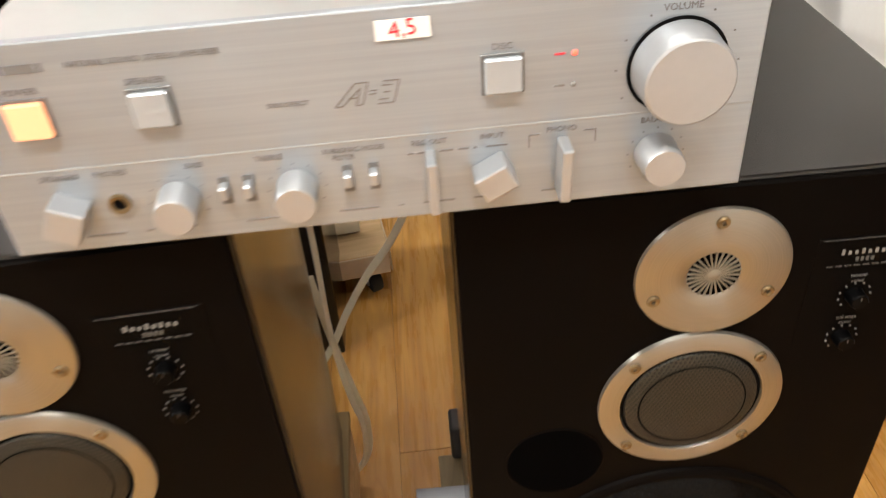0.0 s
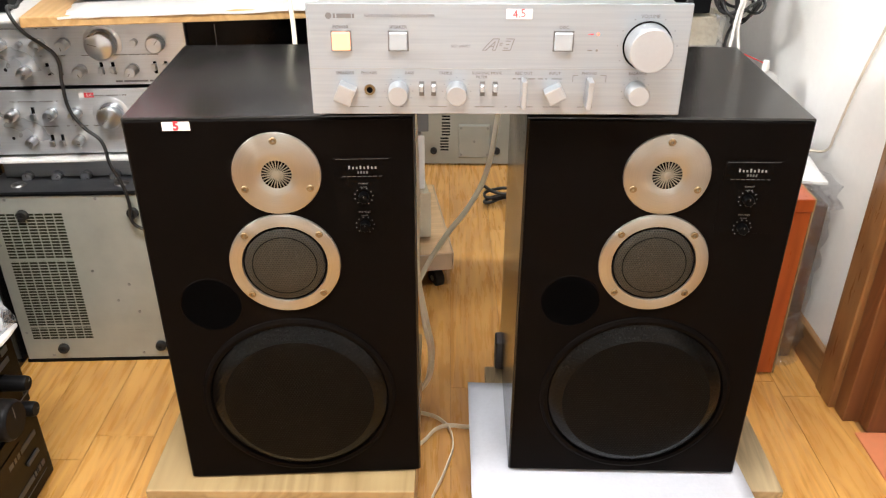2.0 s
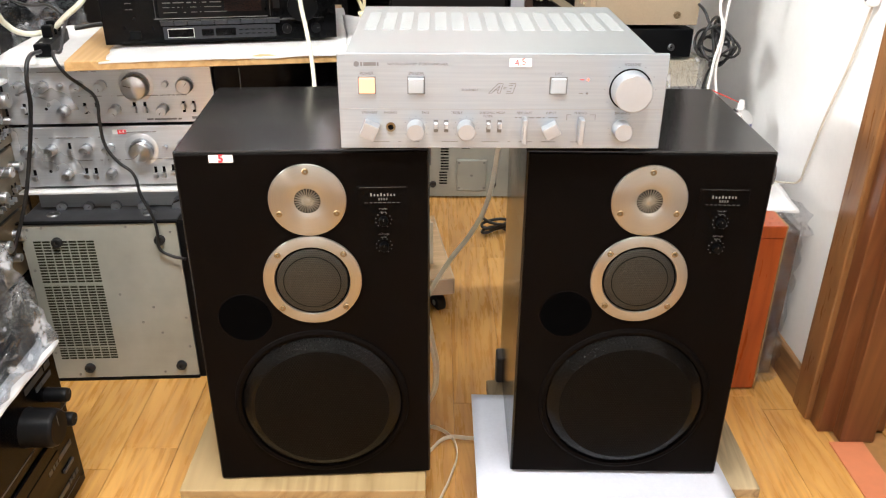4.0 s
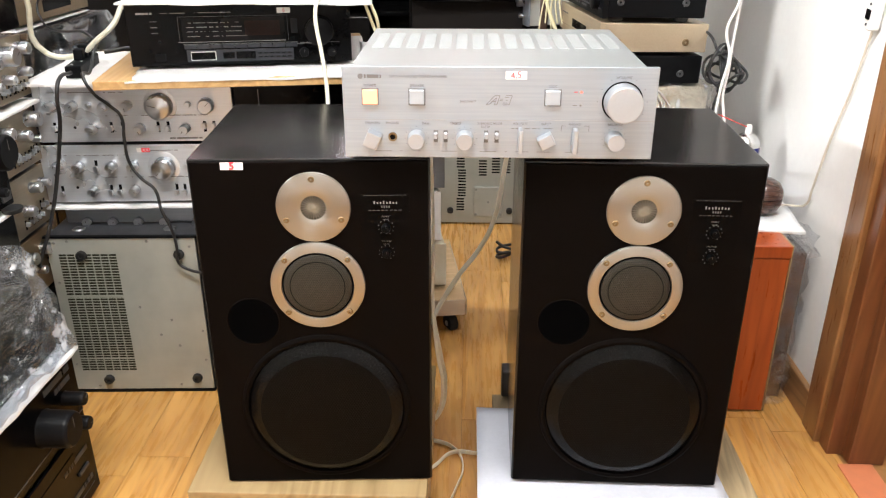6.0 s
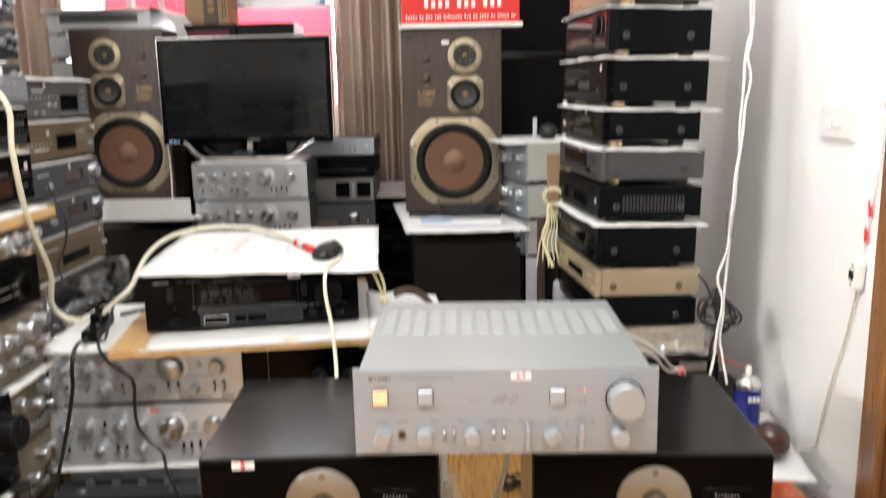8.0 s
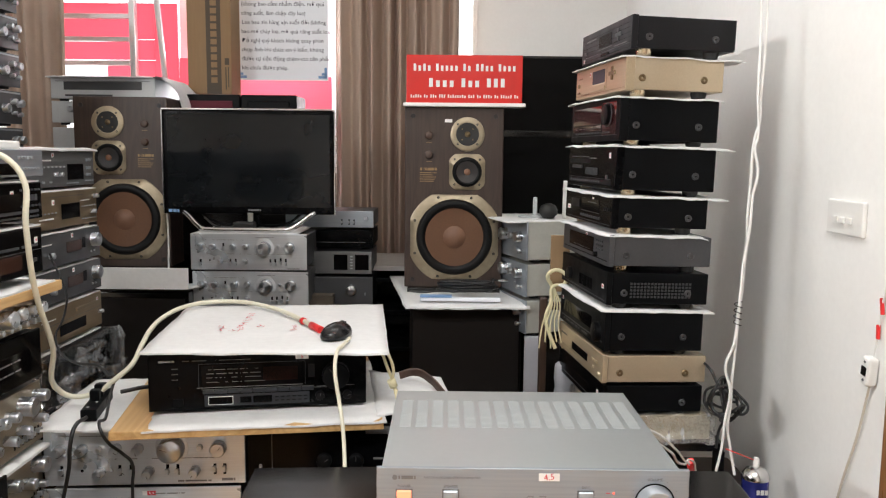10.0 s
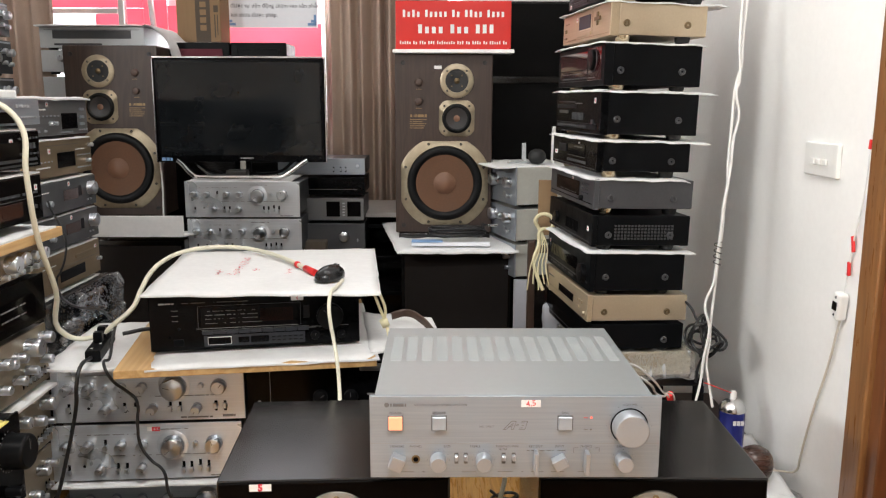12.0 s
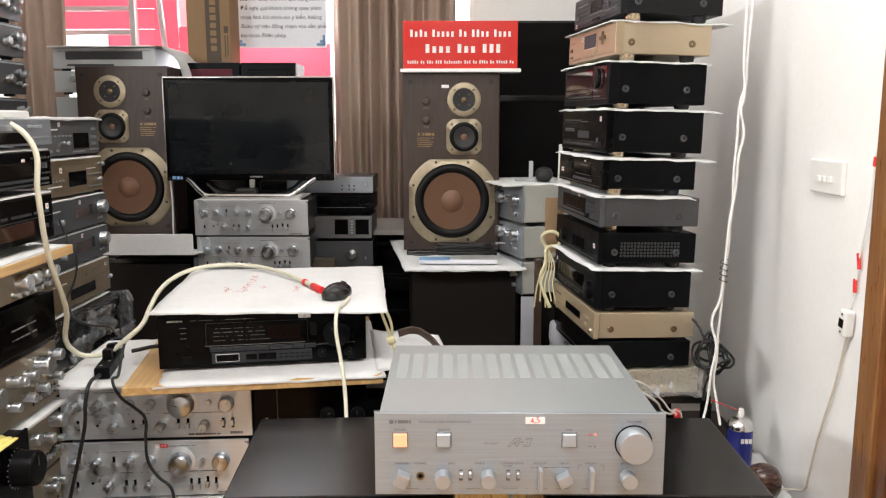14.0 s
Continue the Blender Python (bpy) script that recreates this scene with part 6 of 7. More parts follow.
A = "front column of units on the west side"
row_unit("cd_player", "silver disc player on the front column", -0.962, 0.60, 1.285, 1.345, 0.43, "white_metal", "silver", [("disp", 0.05, 0.022, 0.12, 0.022, "display"), ("btn", -0.02, 0.042, 0.14, 0.012, "silver")] + [("btn", 0.12 + i * 0.012, 0.022, 0.005, 0.004, "knob_satin") for i in range(7)] + [("btn", 0.12 + i * 0.012, 0.044, 0.008, 0.006, "knob_satin") for i in range(5)], group=A)
row_unit("cd_changer", "black disc changer on the front column", -0.968, 0.60, 1.198, 1.278, 0.43, "black_metal", "black_gloss", [("disp", 0.05, 0.045, 0.16, 0.030, "display"), ("line", 0.05, 0.022, 0.30, 0.006, "charcoal"), ("line", 0.05, 0.012, 0.30, 0.004, "charcoal"), ("bars", 0.17, 0.05, 0.05, 0.012, "charcoal", 5)] + dots(0.13, 0.20, 0.066, 6, "grey_metal") + dots(0.13, 0.20, 0.034, 6, "grey_metal") + [("stick", 0.10, 0.06, 0.012, 0.012)], group=A)
row_unit("receiver", "black receiver with dark display on the front column", -0.972, 0.60, 1.085, 1.185, 0.43, "black_metal", "black_gloss", [("disp", 0.06, 0.035, 0.14, 0.03, "display_amber"), ("bars", 0.06, 0.065, 0.28, 0.005, "charcoal", 9), ("line", 0.0, 0.055, 0.42, 0.0015, "charcoal"), ("stick", 0.19, 0.075, 0.012, 0.012), ("btn", 0.17, 0.035, 0.03, 0.008, "charcoal")], group=A)
solo("wooden_board", block(-1.30, -0.955, 0.16, 0.645, 1.045, 1.066, 0.002), "board", None, "wooden board between the stacked units", "board")
solo("foam_sheet", sheet([(-1.28, 0.15, 1.0735), (-0.957, 0.16, 1.0735), (-0.957, 0.62, 1.0735), (-1.28, 0.62, 1.0735)], 0.005, 41, ripple=0.003), "foam", None, "white foam sheet on the board", "foam sheet")
for z, s in ((1.190, 42), (1.281, 43)):
    solo("foam_sheet", sheet([(-1.28, 0.165, z + 0.003), (-0.970, 0.175, z + 0.003), (-0.970, 0.595, z + 0.003), (-1.28, 0.605, z + 0.003)], 0.0028, s, ripple=0.0015), "foam", None, "white foam sheet between stacked units", "foam sheet")
row_unit("silver_amplifier", "silver amplifier with turned knobs in the front column", -0.980, 0.60, 0.975, 1.044, 0.43, "grey_metal", "silver_warm", [("knob", 0.19, 0.045, 0.012, 0.022, "knob"), ("knob", 0.15, 0.045, 0.010, 0.022, "knob"), ("knob", 0.11, 0.045, 0.014, 0.022, "knob"), ("knob", 0.19, 0.02, 0.008, 0.018, "knob"), ("knob", 0.07, 0.04, 0.018, 0.024, "knob"), ("lever", 0.165, 0.030, 0.002), ("lever", 0.149, 0.030, 0.002), ("lever", 0.133, 0.030, 0.002), ("lever", 0.117, 0.030, 0.002), ("lever", 0.101, 0.030, 0.002)] + [("knob", 0.16 - 0.03 * i, 0.02, 0.006, 0.016, "knob") for i in range(5)], group=A)
row_unit("cassette_deck", "black cassette deck in the front column", -0.985, 0.60, 0.862, 0.970, 0.43, "black_metal", "black_gloss", [("disp", 0.08, 0.05, 0.18, 0.05, "display"), ("bars", -0.08, 0.05, 0.12, 0.02, "charcoal", 8), ("bars", 0.08, 0.06, 0.1, 0.003, "ink_grey", 6), ("bars", 0.08, 0.04, 0.1, 0.003, "ink_grey", 6)], group=A)
row_unit("silver_amplifier", "silver amplifier with large turned knobs in the front column", -0.990, 0.60, 0.722, 0.856, 0.43, "grey_metal", "silver_warm", [("knob", 0.190, 0.108, 0.013, 0.028, "knob"), ("knob", 0.135, 0.100, 0.020, 0.030, "knob"), ("knob", 0.185, 0.060, 0.010, 0.026, "knob"), ("knob", 0.12, 0.055, 0.010, 0.026, "knob"), ("knob", 0.08, 0.095, 0.011, 0.026, "knob"), ("knob", 0.04, 0.095, 0.011, 0.026, "knob"), ("knob", 0.07, 0.05, 0.010, 0.026, "knob"), ("knob", 0.01, 0.05, 0.010, 0.026, "knob"), ("lever", 0.196, 0.03, 0), ("lever", 0.182, 0.03, 0.003), ("lever", 0.155, 0.03, 0), ("knob", 0.02, 0.10, 0.012, 0.024, "knob"), ("knob", -0.05, 0.09, 0.02, 0.026, "knob"), ("lever", 0.165, 0.030, 0.002), ("lever", 0.149, 0.030, 0.002), ("lever", 0.133, 0.030, 0.002), ("lever", 0.117, 0.030, 0.002), ("lever", 0.101, 0.030, 0.002)], group=A)
solo("foam_sheet", sheet([(-1.28, 0.165, 0.718), (-0.975, 0.165, 0.718), (-0.975, 0.615, 0.718), (-1.28, 0.615, 0.718)], 0.006, 45, ripple=0.002), "foam", None, "white foam sheet between stacked units", "foam sheet")
row_unit("silver_amplifier", "silver amplifier with levers and knobs in the front column", -0.995, 0.60, 0.575, 0.711, 0.43, "grey_metal", "silver_warm", [("knob", 0.185, 0.105, 0.017, 0.028, "knob"), ("knob", 0.14, 0.08, 0.012, 0.026, "knob"), ("knob", 0.19, 0.06, 0.008, 0.022, "knob"), ("knob", 0.08, 0.10, 0.013, 0.026, "knob"), ("knob", 0.08, 0.05, 0.011, 0.026, "knob"), ("lever", 0.20, 0.035, 0), ("lever", 0.188, 0.035, 0.003), ("lever", 0.176, 0.035, 0), ("knob", 0.02, 0.10, 0.013, 0.026, "knob"), ("knob", 0.03, 0.05, 0.010, 0.026, "knob"), ("lever", 0.165, 0.030, 0.002), ("lever", 0.149, 0.030, 0.002), ("lever", 0.133, 0.030, 0.002), ("lever", 0.117, 0.030, 0.002), ("lever", 0.101, 0.030, 0.002)], group=A)
row_unit("silver_amplifier", "silver amplifier with small knobs in the front column", -1.0, 0.60, 0.435, 0.571, 0.43, "grey_metal", "silver_warm", [("knob", 0.19, 0.10, 0.010, 0.024, "knob"), ("knob", 0.15, 0.10, 0.012, 0.024, "knob"), ("knob", 0.11, 0.06, 0.012, 0.024, "knob"), ("lever", 0.19, 0.05, 0), ("lever", 0.175, 0.05, 0), ("lever", 0.165, 0.030, 0.002), ("lever", 0.149, 0.030, 0.002), ("lever", 0.133, 0.030, 0.002), ("lever", 0.117, 0.030, 0.002), ("lever", 0.101, 0.030, 0.002)], group=A)
row_unit("bronze_amplifier", "bronze coloured amplifier with rows of buttons in the front column", -1.004, 0.60, 0.29, 0.43, 0.43, "grey_metal", "bronze", [("btn", 0.195, 0.115, 0.018, 0.018, "silver"), ("btn", 0.195, 0.09, 0.018, 0.018, "silver"), ("btn", 0.195, 0.065, 0.018, 0.018, "silver"), ("knob", 0.15, 0.10, 0.014, 0.02, "knob"), ("knob", 0.12, 0.06, 0.010, 0.018, "knob"), ("knob", 0.09, 0.10, 0.014, 0.02, "knob"), ("lever", 0.165, 0.06, 0)], group=A)
solo("plinth", block(-1.34, -1.005, 0.15, 0.61, 0.0, 0.288, 0.004), "black_wood", None, "dark wooden plinth under the front column", "plinth")

B = "rear column of units on the west side"
row_unit("cd_player", "pewter disc player with dark display on the rear column", -1.188, 1.355, 1.239, 1.344, 0.42, "grey_metal", "silver_dark", [("disp", 0.09, 0.045, 0.10, 0.045, "display"), ("line", 0.05, 0.080, 0.18, 0.014, "silver_dark"), ("knob", -0.03, 0.040, 0.006, 0.01, "knob"), ("knob", 0.00, 0.040, 0.006, 0.01, "knob"), ("btn", 0.17, 0.078, 0.028, 0.008, "silver"), ("btn", 0.17, 0.055, 0.028, 0.008, "silver"), ("btn", 0.17, 0.035, 0.028, 0.008, "silver"), ("stick", -0.04, 0.092, 0.014, 0.012)] + dots(-0.16, 0.02, 0.060, 9) + dots(0.15, 0.195, 0.018, 4) + dots(0.035, 0.10, 0.014, 6, "silver") + [("bars", -0.08, 0.078, 0.06, 0.004, "ink_white", 2), ("btn", -0.10, 0.02, 0.012, 0.006, "knob_satin"), ("btn", -0.06, 0.02, 0.012, 0.006, "knob_satin")], group=B)
row_unit("cassette_deck", "bronze cassette deck on the rear column", -1.183, 1.355, 1.126, 1.232, 0.42, "grey_metal", "bronze", [("disp", 0.04, 0.050, 0.11, 0.042, "display"), ("knob", 0.19, 0.085, 0.006, 0.016, "knob"), ("knob", 0.17, 0.040, 0.006, 0.016, "knob"), ("stick", -0.06, 0.078, 0.014, 0.014)] + dots(0.11, 0.19, 0.058, 6) + dots(-0.17, -0.05, 0.050, 7) + dots(0.11, 0.19, 0.022, 6, "silver") + [("bars", 0.13, 0.075, 0.06, 0.003, "ink_white", 6), ("bars", -0.10, 0.035, 0.08, 0.004, "ink_white", 6), ("line", 0.02, 0.092, 0.20, 0.001, "ink")], group=B)
for z0, lab in ((1.024, "grey amplifier with round volume knob on the rear column"), (0.926, "grey amplifier with small display on the rear column")):
    row_unit("grey_amplifier", lab, -1.178, 1.355, z0, z0 + 0.094, 0.42, "charcoal", "grey_metal", [("knob", 0.165, 0.058, 0.020, 0.020, "knob"), ("disp", 0.04, 0.052, 0.09, 0.030, "display_amber"), ("disp", 0.10, 0.056, 0.02, 0.030, "display"), ("stick", 0.03, 0.083, 0.012, 0.012), ("knob", -0.10, 0.04, 0.008, 0.014, "knob_satin"), ("btn", 0.145, 0.025, 0.006, 0.006, "knob_satin"), ("btn", 0.165, 0.025, 0.006, 0.006, "knob_satin"), ("bars", -0.12, 0.07, 0.06, 0.003, "ink_white", 3)], group=B)
row_unit("cassette_deck", "bronze cassette deck lower in the rear column", -1.183, 1.36, 0.809, 0.918, 0.42, "champagne", "bronze", [("disp", 0.02, 0.040, 0.16, 0.030, "display"), ("btn", 0.10, 0.082, 0.12, 0.010, "bronze"), ("stick", 0.18, 0.090, 0.014, 0.010), ("line", 0, 0.065, 0.4, 0.001, "ink"), ("knob", 0.19, 0.05, 0.006, 0.014, "knob"), ("bars", -0.12, 0.08, 0.08, 0.003, "ink_white", 5)], group=B)
for z, s in ((1.2345, 51), (1.1215, 52), (1.0205, 53), (0.921, 54), (0.805, 55)):
    solo("foam_sheet", sheet([(-1.48, 0.93, z + 0.0022), (-1.183, 0.935, z + 0.0022), (-1.183, 1.352, z + 0.0022), (-1.48, 1.362, z + 0.0022)], 0.0025, s, ripple=0.0016), "foam", None, "thin white foam sheet between stacked units", "foam sheet", "foam sheets in the rear column")
wu = row_unit("wrapped_unit", "dark unit wrapped in creased plastic in the rear column", -1.163, 1.37, 0.659, 0.800, 0.42, "black_metal", "black_gloss", [("knob", -0.05, 0.06, 0.012, 0.016, "knob"), ("knob", 0.0, 0.06, 0.012, 0.016, "knob"), ("disp", 0.1, 0.10, 0.1, 0.03, "display_red"), ("btn", 0.08, 0.04, 0.01, 0.01, "knob_satin")], group=B)
part("plastic_wrap", crumple(dense_block(-0.218, 0.216, -0.028, 0.325, 0.004, 0.146, 15), 0.014, 0.05, 4), "wrap_clear", wu)
for x0, x1, y0, y1, z0, z1, seed in ((-0.10, 0.05, -0.050, -0.034, 0.060, 0.140, 21), (-0.205, -0.12, -0.052, -0.034, 0.004, 0.085, 22), (0.10, 0.215, -0.048, -0.034, 0.0, 0.040, 23), (0.222, 0.240, -0.030, 0.060, 0.010, 0.130, 24)):
    part("plastic_fold", crumple(crumple(dense_block(x0, x1, y0, y1, z0, z1, 12), 0.016, 0.030, seed), 0.008, 0.012, seed), "wrap", wu)
row_unit("amplifier", "black amplifier low in the rear column", -1.168, 1.37, 0.524, 0.654, 0.42, "black_metal", "black_gloss", [("knob", 0.1, 0.07, 0.02, 0.02, "knob_black")], group=B)
solo("plinth", block(-1.50, -1.173, 0.93, 1.38, 0.0, 0.522, 0.004), "black_wood", None, "dark wooden plinth under the rear column", "plinth")
solo("foam_sheet", sheet([(-1.50, 0.92, 1.3515), (-1.178, 0.92, 1.3515), (-1.178, 1.365, 1.3515), (-1.50, 1.365, 1.3515)], 0.005, 56, ripple=0.003), "foam", None, "white foam sheet on the rear column", "foam sheet")
solo("foam_block", block(-1.28, -0.985, 0.22, 0.56, 1.3455, 1.362, 0.004), "white_plastic", None, "white box lid on the front column", "lid")
solo("white_bowl", upright([(0.0, 0.0), (0.030, 0.0), (0.036, 0.012), (0.034, 0.024), (0.026, 0.030), (0, 0.031)], 32), "chrome", pose(-1.01, 0.40, 1.363), "small shiny round cap on the front column", "cap")

C = "far column of units by the curtain"
for i, z0 in enumerate((1.30, 1.43, 1.56, 1.69, 1.82)):
    row_unit("dark_amplifier", "dark amplifier with silver knobs by the curtain", -1.66, 1.86, z0, z0 + 0.122, 0.43, "black_metal", "charcoal", [("knob", 0.19, 0.08, 0.014, 0.022, "knob"), ("knob", 0.15, 0.085, 0.010, 0.02, "knob"), ("knob", 0.19, 0.04, 0.008, 0.018, "knob"), ("knob", 0.15, 0.045, 0.007, 0.018, "knob"), ("knob", 0.10, 0.06, 0.016, 0.02, "knob"), ("line", 0, 0.115, 0.42, 0.006, "silver")], group=C)
solo("shelf_cabinet", block(-2.02, -1.665, 1.42, 1.88, 0.0, 1.298, 0.004), "walnut", None, "dark cabinet under the far column", "cabinet")

# ---- dark units close to the walkway ----
F = "dark units by the walkway"
row_unit("black_receiver", "black receiver with large dials on the floor", -0.795, 0.20, 0.0, 0.168, 0.44, "black_metal", "black_gloss", [("disp", 0.06, 0.12, 0.18, 0.04, "display"), ("bars", 0.15, 0.12, 0.10, 0.010, "charcoal", 4), ("bars", 0.15, 0.05, 0.10, 0.010, "charcoal", 5), ("btn", 0.17, 0.085, 0.04, 0.008, "charcoal"), ("line", 0.0, 0.03, 0.40, 0.002, "charcoal")], group=F)
row_unit("black_receiver", "black receiver with a large round dial under plastic", -0.797, 0.20, 0.170, 0.336, 0.44, "black_metal", "black_gloss", [("knob", 0.085, 0.075, 0.034, 0.055, "knob_black"), ("knob", 0.165, 0.085, 0.0135, 0.040, "knob_black"), ("knob", 0.165, 0.030, 0.0135, 0.040, "knob_black"), ("bars", 0.15, 0.135, 0.10, 0.012, "charcoal", 3), ("bars", 0.165, 0.115, 0.06, 0.010, "charcoal", 3), ("line", 0.02, 0.025, 0.40, 0.003, "charcoal")], group=F)
solo("foam_sheet", sheet([(-1.10, -0.25, 0.3425), (-0.792, -0.25, 0.3425), (-0.782, 0.205, 0.3425), (-1.10, 0.22, 0.3425)], 0.005, 61, ripple=0.006), "foam", None, "white foam sheet on the black receiver", "foam sheet")
wp = thing("wrapped_parts", pose(0, 0, 0.343), "open dark unit covered with creased clear plastic", "wrapped unit")
part("chassis", block(-1.06, -0.812, -0.22, 0.185, 0.0, 0.035, 0.003), "black_metal", wp)
part("circuit_board", crumple(dense_block(-1.03, -0.835, -0.20, 0.165, 0.0355, 0.140, 12), 0.020, 0.028, 8), "board_green", wp)
bm = dense_block(-1.075, -0.783, -0.24, 0.205, 0.002, 0.205, 24)
for v in bm.verts:
    k = v.co.z / 0.185
    v.co.x = -1.0 + (v.co.x + 1.0) * (1.0 - 0.30 * k) if v.co.x > -1.0 else v.co.x
part("plastic_wrap", crumple(crumple(bm, 0.018, 0.07, 6), 0.007, 0.022, 2), "wrap", wp)
solo("plinth", block(-0.960, -0.928, 0.215, 0.335, 0.0, 0.5625, 0.004), "black_wood", None, "narrow dark stand under the unit with the dial", "plinth")
dial_unit = row_unit("black_tuner", "black unit with a large scaled dial and yellow paper", -0.925, 0.340, 0.568, 0.752, 0.44, "black_metal", "black_gloss", [("knob", 0.175, 0.121, 0.034, 0.040, "knob_black"), ("knob", 0.155, 0.050, 0.0095, 0.030, "knob_black"), ("stick", 0.086, 0.134, 0.016, 0.022), ("bars", 0.02, 0.06, 0.12, 0.006, "charcoal", 5), ("btn", 0.195, 0.028, 0.03, 0.018, "charcoal")], group=F, d=0.036)
part("dial_scale", blocks([(0.039 * math.cos(radians(a)) - 0.0011, 0.039 * math.cos(radians(a)) + 0.0011, -0.0012, -0.0002, 0.039 * math.sin(radians(a)) - 0.0011, 0.039 * math.sin(radians(a)) + 0.0011) for a in range(90, 271, 15)]), "ink_grey", dial_unit, "", pose(0.175, 0, 0.121))
solo("yellow_paper", sheet([(-0.962, -0.09, 0.7555), (-0.912, -0.09, 0.7555), (-0.916, 0.290, 0.7555), (-0.960, 0.300, 0.7555)], 0.0015, 66, ripple=0.003), "yellow", None, "sheet of yellow paper on the black unit", "paper")
solo("foam_sheet", sheet([(-0.962, -0.09, 0.5668), (-0.918, -0.10, 0.5668), (-0.914, 0.343, 0.5668), (-0.962, 0.345, 0.5668)], 0.004, 67, ripple=0.001), "foam", None, "white foam sheet under the unit with the dial", "foam sheet")

# ---- the back of the room ----
def clipped(bm, most, tall=None):
    """Trims a round frame to flats on its four sides."""
    for v in bm.verts:
        v.co.x, v.co.z = max(-most, min(most, v.co.x)), max(-(tall or most), min(tall or most, v.co.z))
    return bm


def walnut_speaker(m, label, flip=1, d=0.32):
    w, h = 0.372, 0.684
    root = thing("walnut_loudspeaker", m, label, "loudspeaker", "pair of walnut loudspeakers")
    part("cabinet", block(-w / 2, w / 2, 0.0, d, 0, h, 0.004, 2), "walnut", root)
    wf = part("woofer_frame", clipped(lathe([(0, -0.004), (0.128, -0.004), (0.178, -0.004), (0.182, -0.002), (0.183, 0)], 64), 0.168, 0.162), "frame_cream", root, "aged cream metal woofer frame", pose(0.004, -0.0002, 0.194))
    part("surround", lathe([(0.110, -0.008), (0.116, -0.015), (0.127, -0.018), (0.138, -0.015), (0.144, -0.006), (0.145, -0.004)], 64), "surround_black", wf, "black rubber surround")
    part("cone", lathe([(0.030, -0.0045), (0.070, -0.0055), (0.111, -0.0090)], 64), "cone", wf, "brown paper cone")
    part("dust_cap", lathe([(0, -0.022), (0.016, -0.0200), (0.032, -0.014), (0.043, -0.005)], 40), "dust_cap", wf)
    for i in range(8):
        a = radians(i * 45)
        put("screw", screw_mesh(0.005, "rubber"), wf, pose(0.163 * math.cos(a + 0.39), -0.0042, 0.163 * math.sin(a + 0.39)))
    md = part("midrange_frame", clipped(lathe([(0, -0.004), (0.077, -0.004), (0.081, -0.002), (0.0815, 0)], 48), 0.068), "frame_cream", root, "aged cream metal midrange frame", pose(0.050 * flip, -0.0002, 0.442))
    part("surround", lathe([(0.040, -0.008), (0.046, -0.012), (0.052, -0.009), (0.056, -0.0042)], 48), "surround_black", md)
    part("cone", lathe([(0.010, -0.0046), (0.041, -0.0085)], 48), "mid_cone", md)
    part("dust_cap", lathe([(0, -0.010), (0.008, -0.0085), (0.013, -0.0045)], 24), "dust_cap", md)
    for i in range(4):
        a = radians(i * 90 + 22.5)
        put("screw", screw_mesh(0.004, "rubber"), md, pose(0.067 * math.cos(a + 0.39), -0.0042, 0.067 * math.sin(a + 0.39)))
    tw = part("tweeter_frame", lathe([(0.042, -0.003), (0.044, -0.007), (0.058, -0.007), (0.064, -0.004), (0.0645, 0)], 48), "frame_cream", root, "aged cream metal tweeter ring", pose(0.050 * flip, -0.0002, 0.583))
    part("diaphragm_plate", lathe([(0, -0.004), (0.012, -0.002), (0.020, -0.004), (0.043, -0.005)], 40), "rubber", tw)
    part("dome", lathe([(0, -0.010), (0.006, -0.008), (0.011, -0.003)], 24), "brass", tw)
    for i in range(4):
        a = radians(i * 90 + 45)
        put("screw", screw_mesh(0.004, "rubber"), tw, pose(0.052 * math.cos(a), -0.007, 0.052 * math.sin(a)))
        put("screw", screw_mesh(0.003, "brass"), tw, pose(0.028 * math.cos(a), -0.005, 0.028 * math.sin(a)))
    for z in (0.578, 0.506):
        put("level_knob", knob_mesh(0.014, 0.012, "leather"), root, pose(-0.095 * flip, 0, z))
        bars_on("scale", root, "ink_gold", -0.095 * flip, z - 0.026, 0.022, 0.002, 3, 7)
    bars_on("name_bar", root, "ink_gold", -0.096 * flip, 0.452, 0.066, 0.010, 8, 4)
    for i, (w2, n) in enumerate(((0.066, 3), (0.05, 2), (0.064, 4), (0.06, 2), (0.055, 3))):
        bars_on("print", root, "ink_gold", -0.096 * flip - (0.068 - w2) / 2, 0.438 - i * 0.008, w2, 0.0028, n, i)
    for x, z in ((-0.155, 0.650), (0.155, 0.650), (-0.155, 0.030), (0.155, 0.030)):
        put("peg_hole", shared(("peg",), lambda: lathe([(0, -0.0015), (0.006, -0.001), (0.0085, -0.002), (0.009, 0)], 20), "rubber"), root, pose(x, -0.0002, z))
    return root


walnut_speaker(pose(-0.096, 1.98, 0.836), "walnut loudspeaker with brown cone on a dark cabinet", 1)
walnut_speaker(pose(-1.430, 2.17, 0.8765, 0, 0, 2), "walnut loudspeaker with brown cone beside the screen", -1, 0.18)
solo("spacer_board", block(-1.60, -1.26, 2.14, 2.34, 0.8355, 0.876, 0.002), "black_wood", None, "dark board under the walnut speaker", "board")
solo("plinth", block(-1.62, -1.475, 2.15, 2.36, 0.0, 0.8350, 0.004), "black_wood", None, "dark stand beside the cabinet", "plinth")
solo("price_sticker", block(-0.132, -0.104, 1.9786, 1.9796, 1.463, 1.475), "label", None, "small white price sticker on the walnut speaker", "sticker")

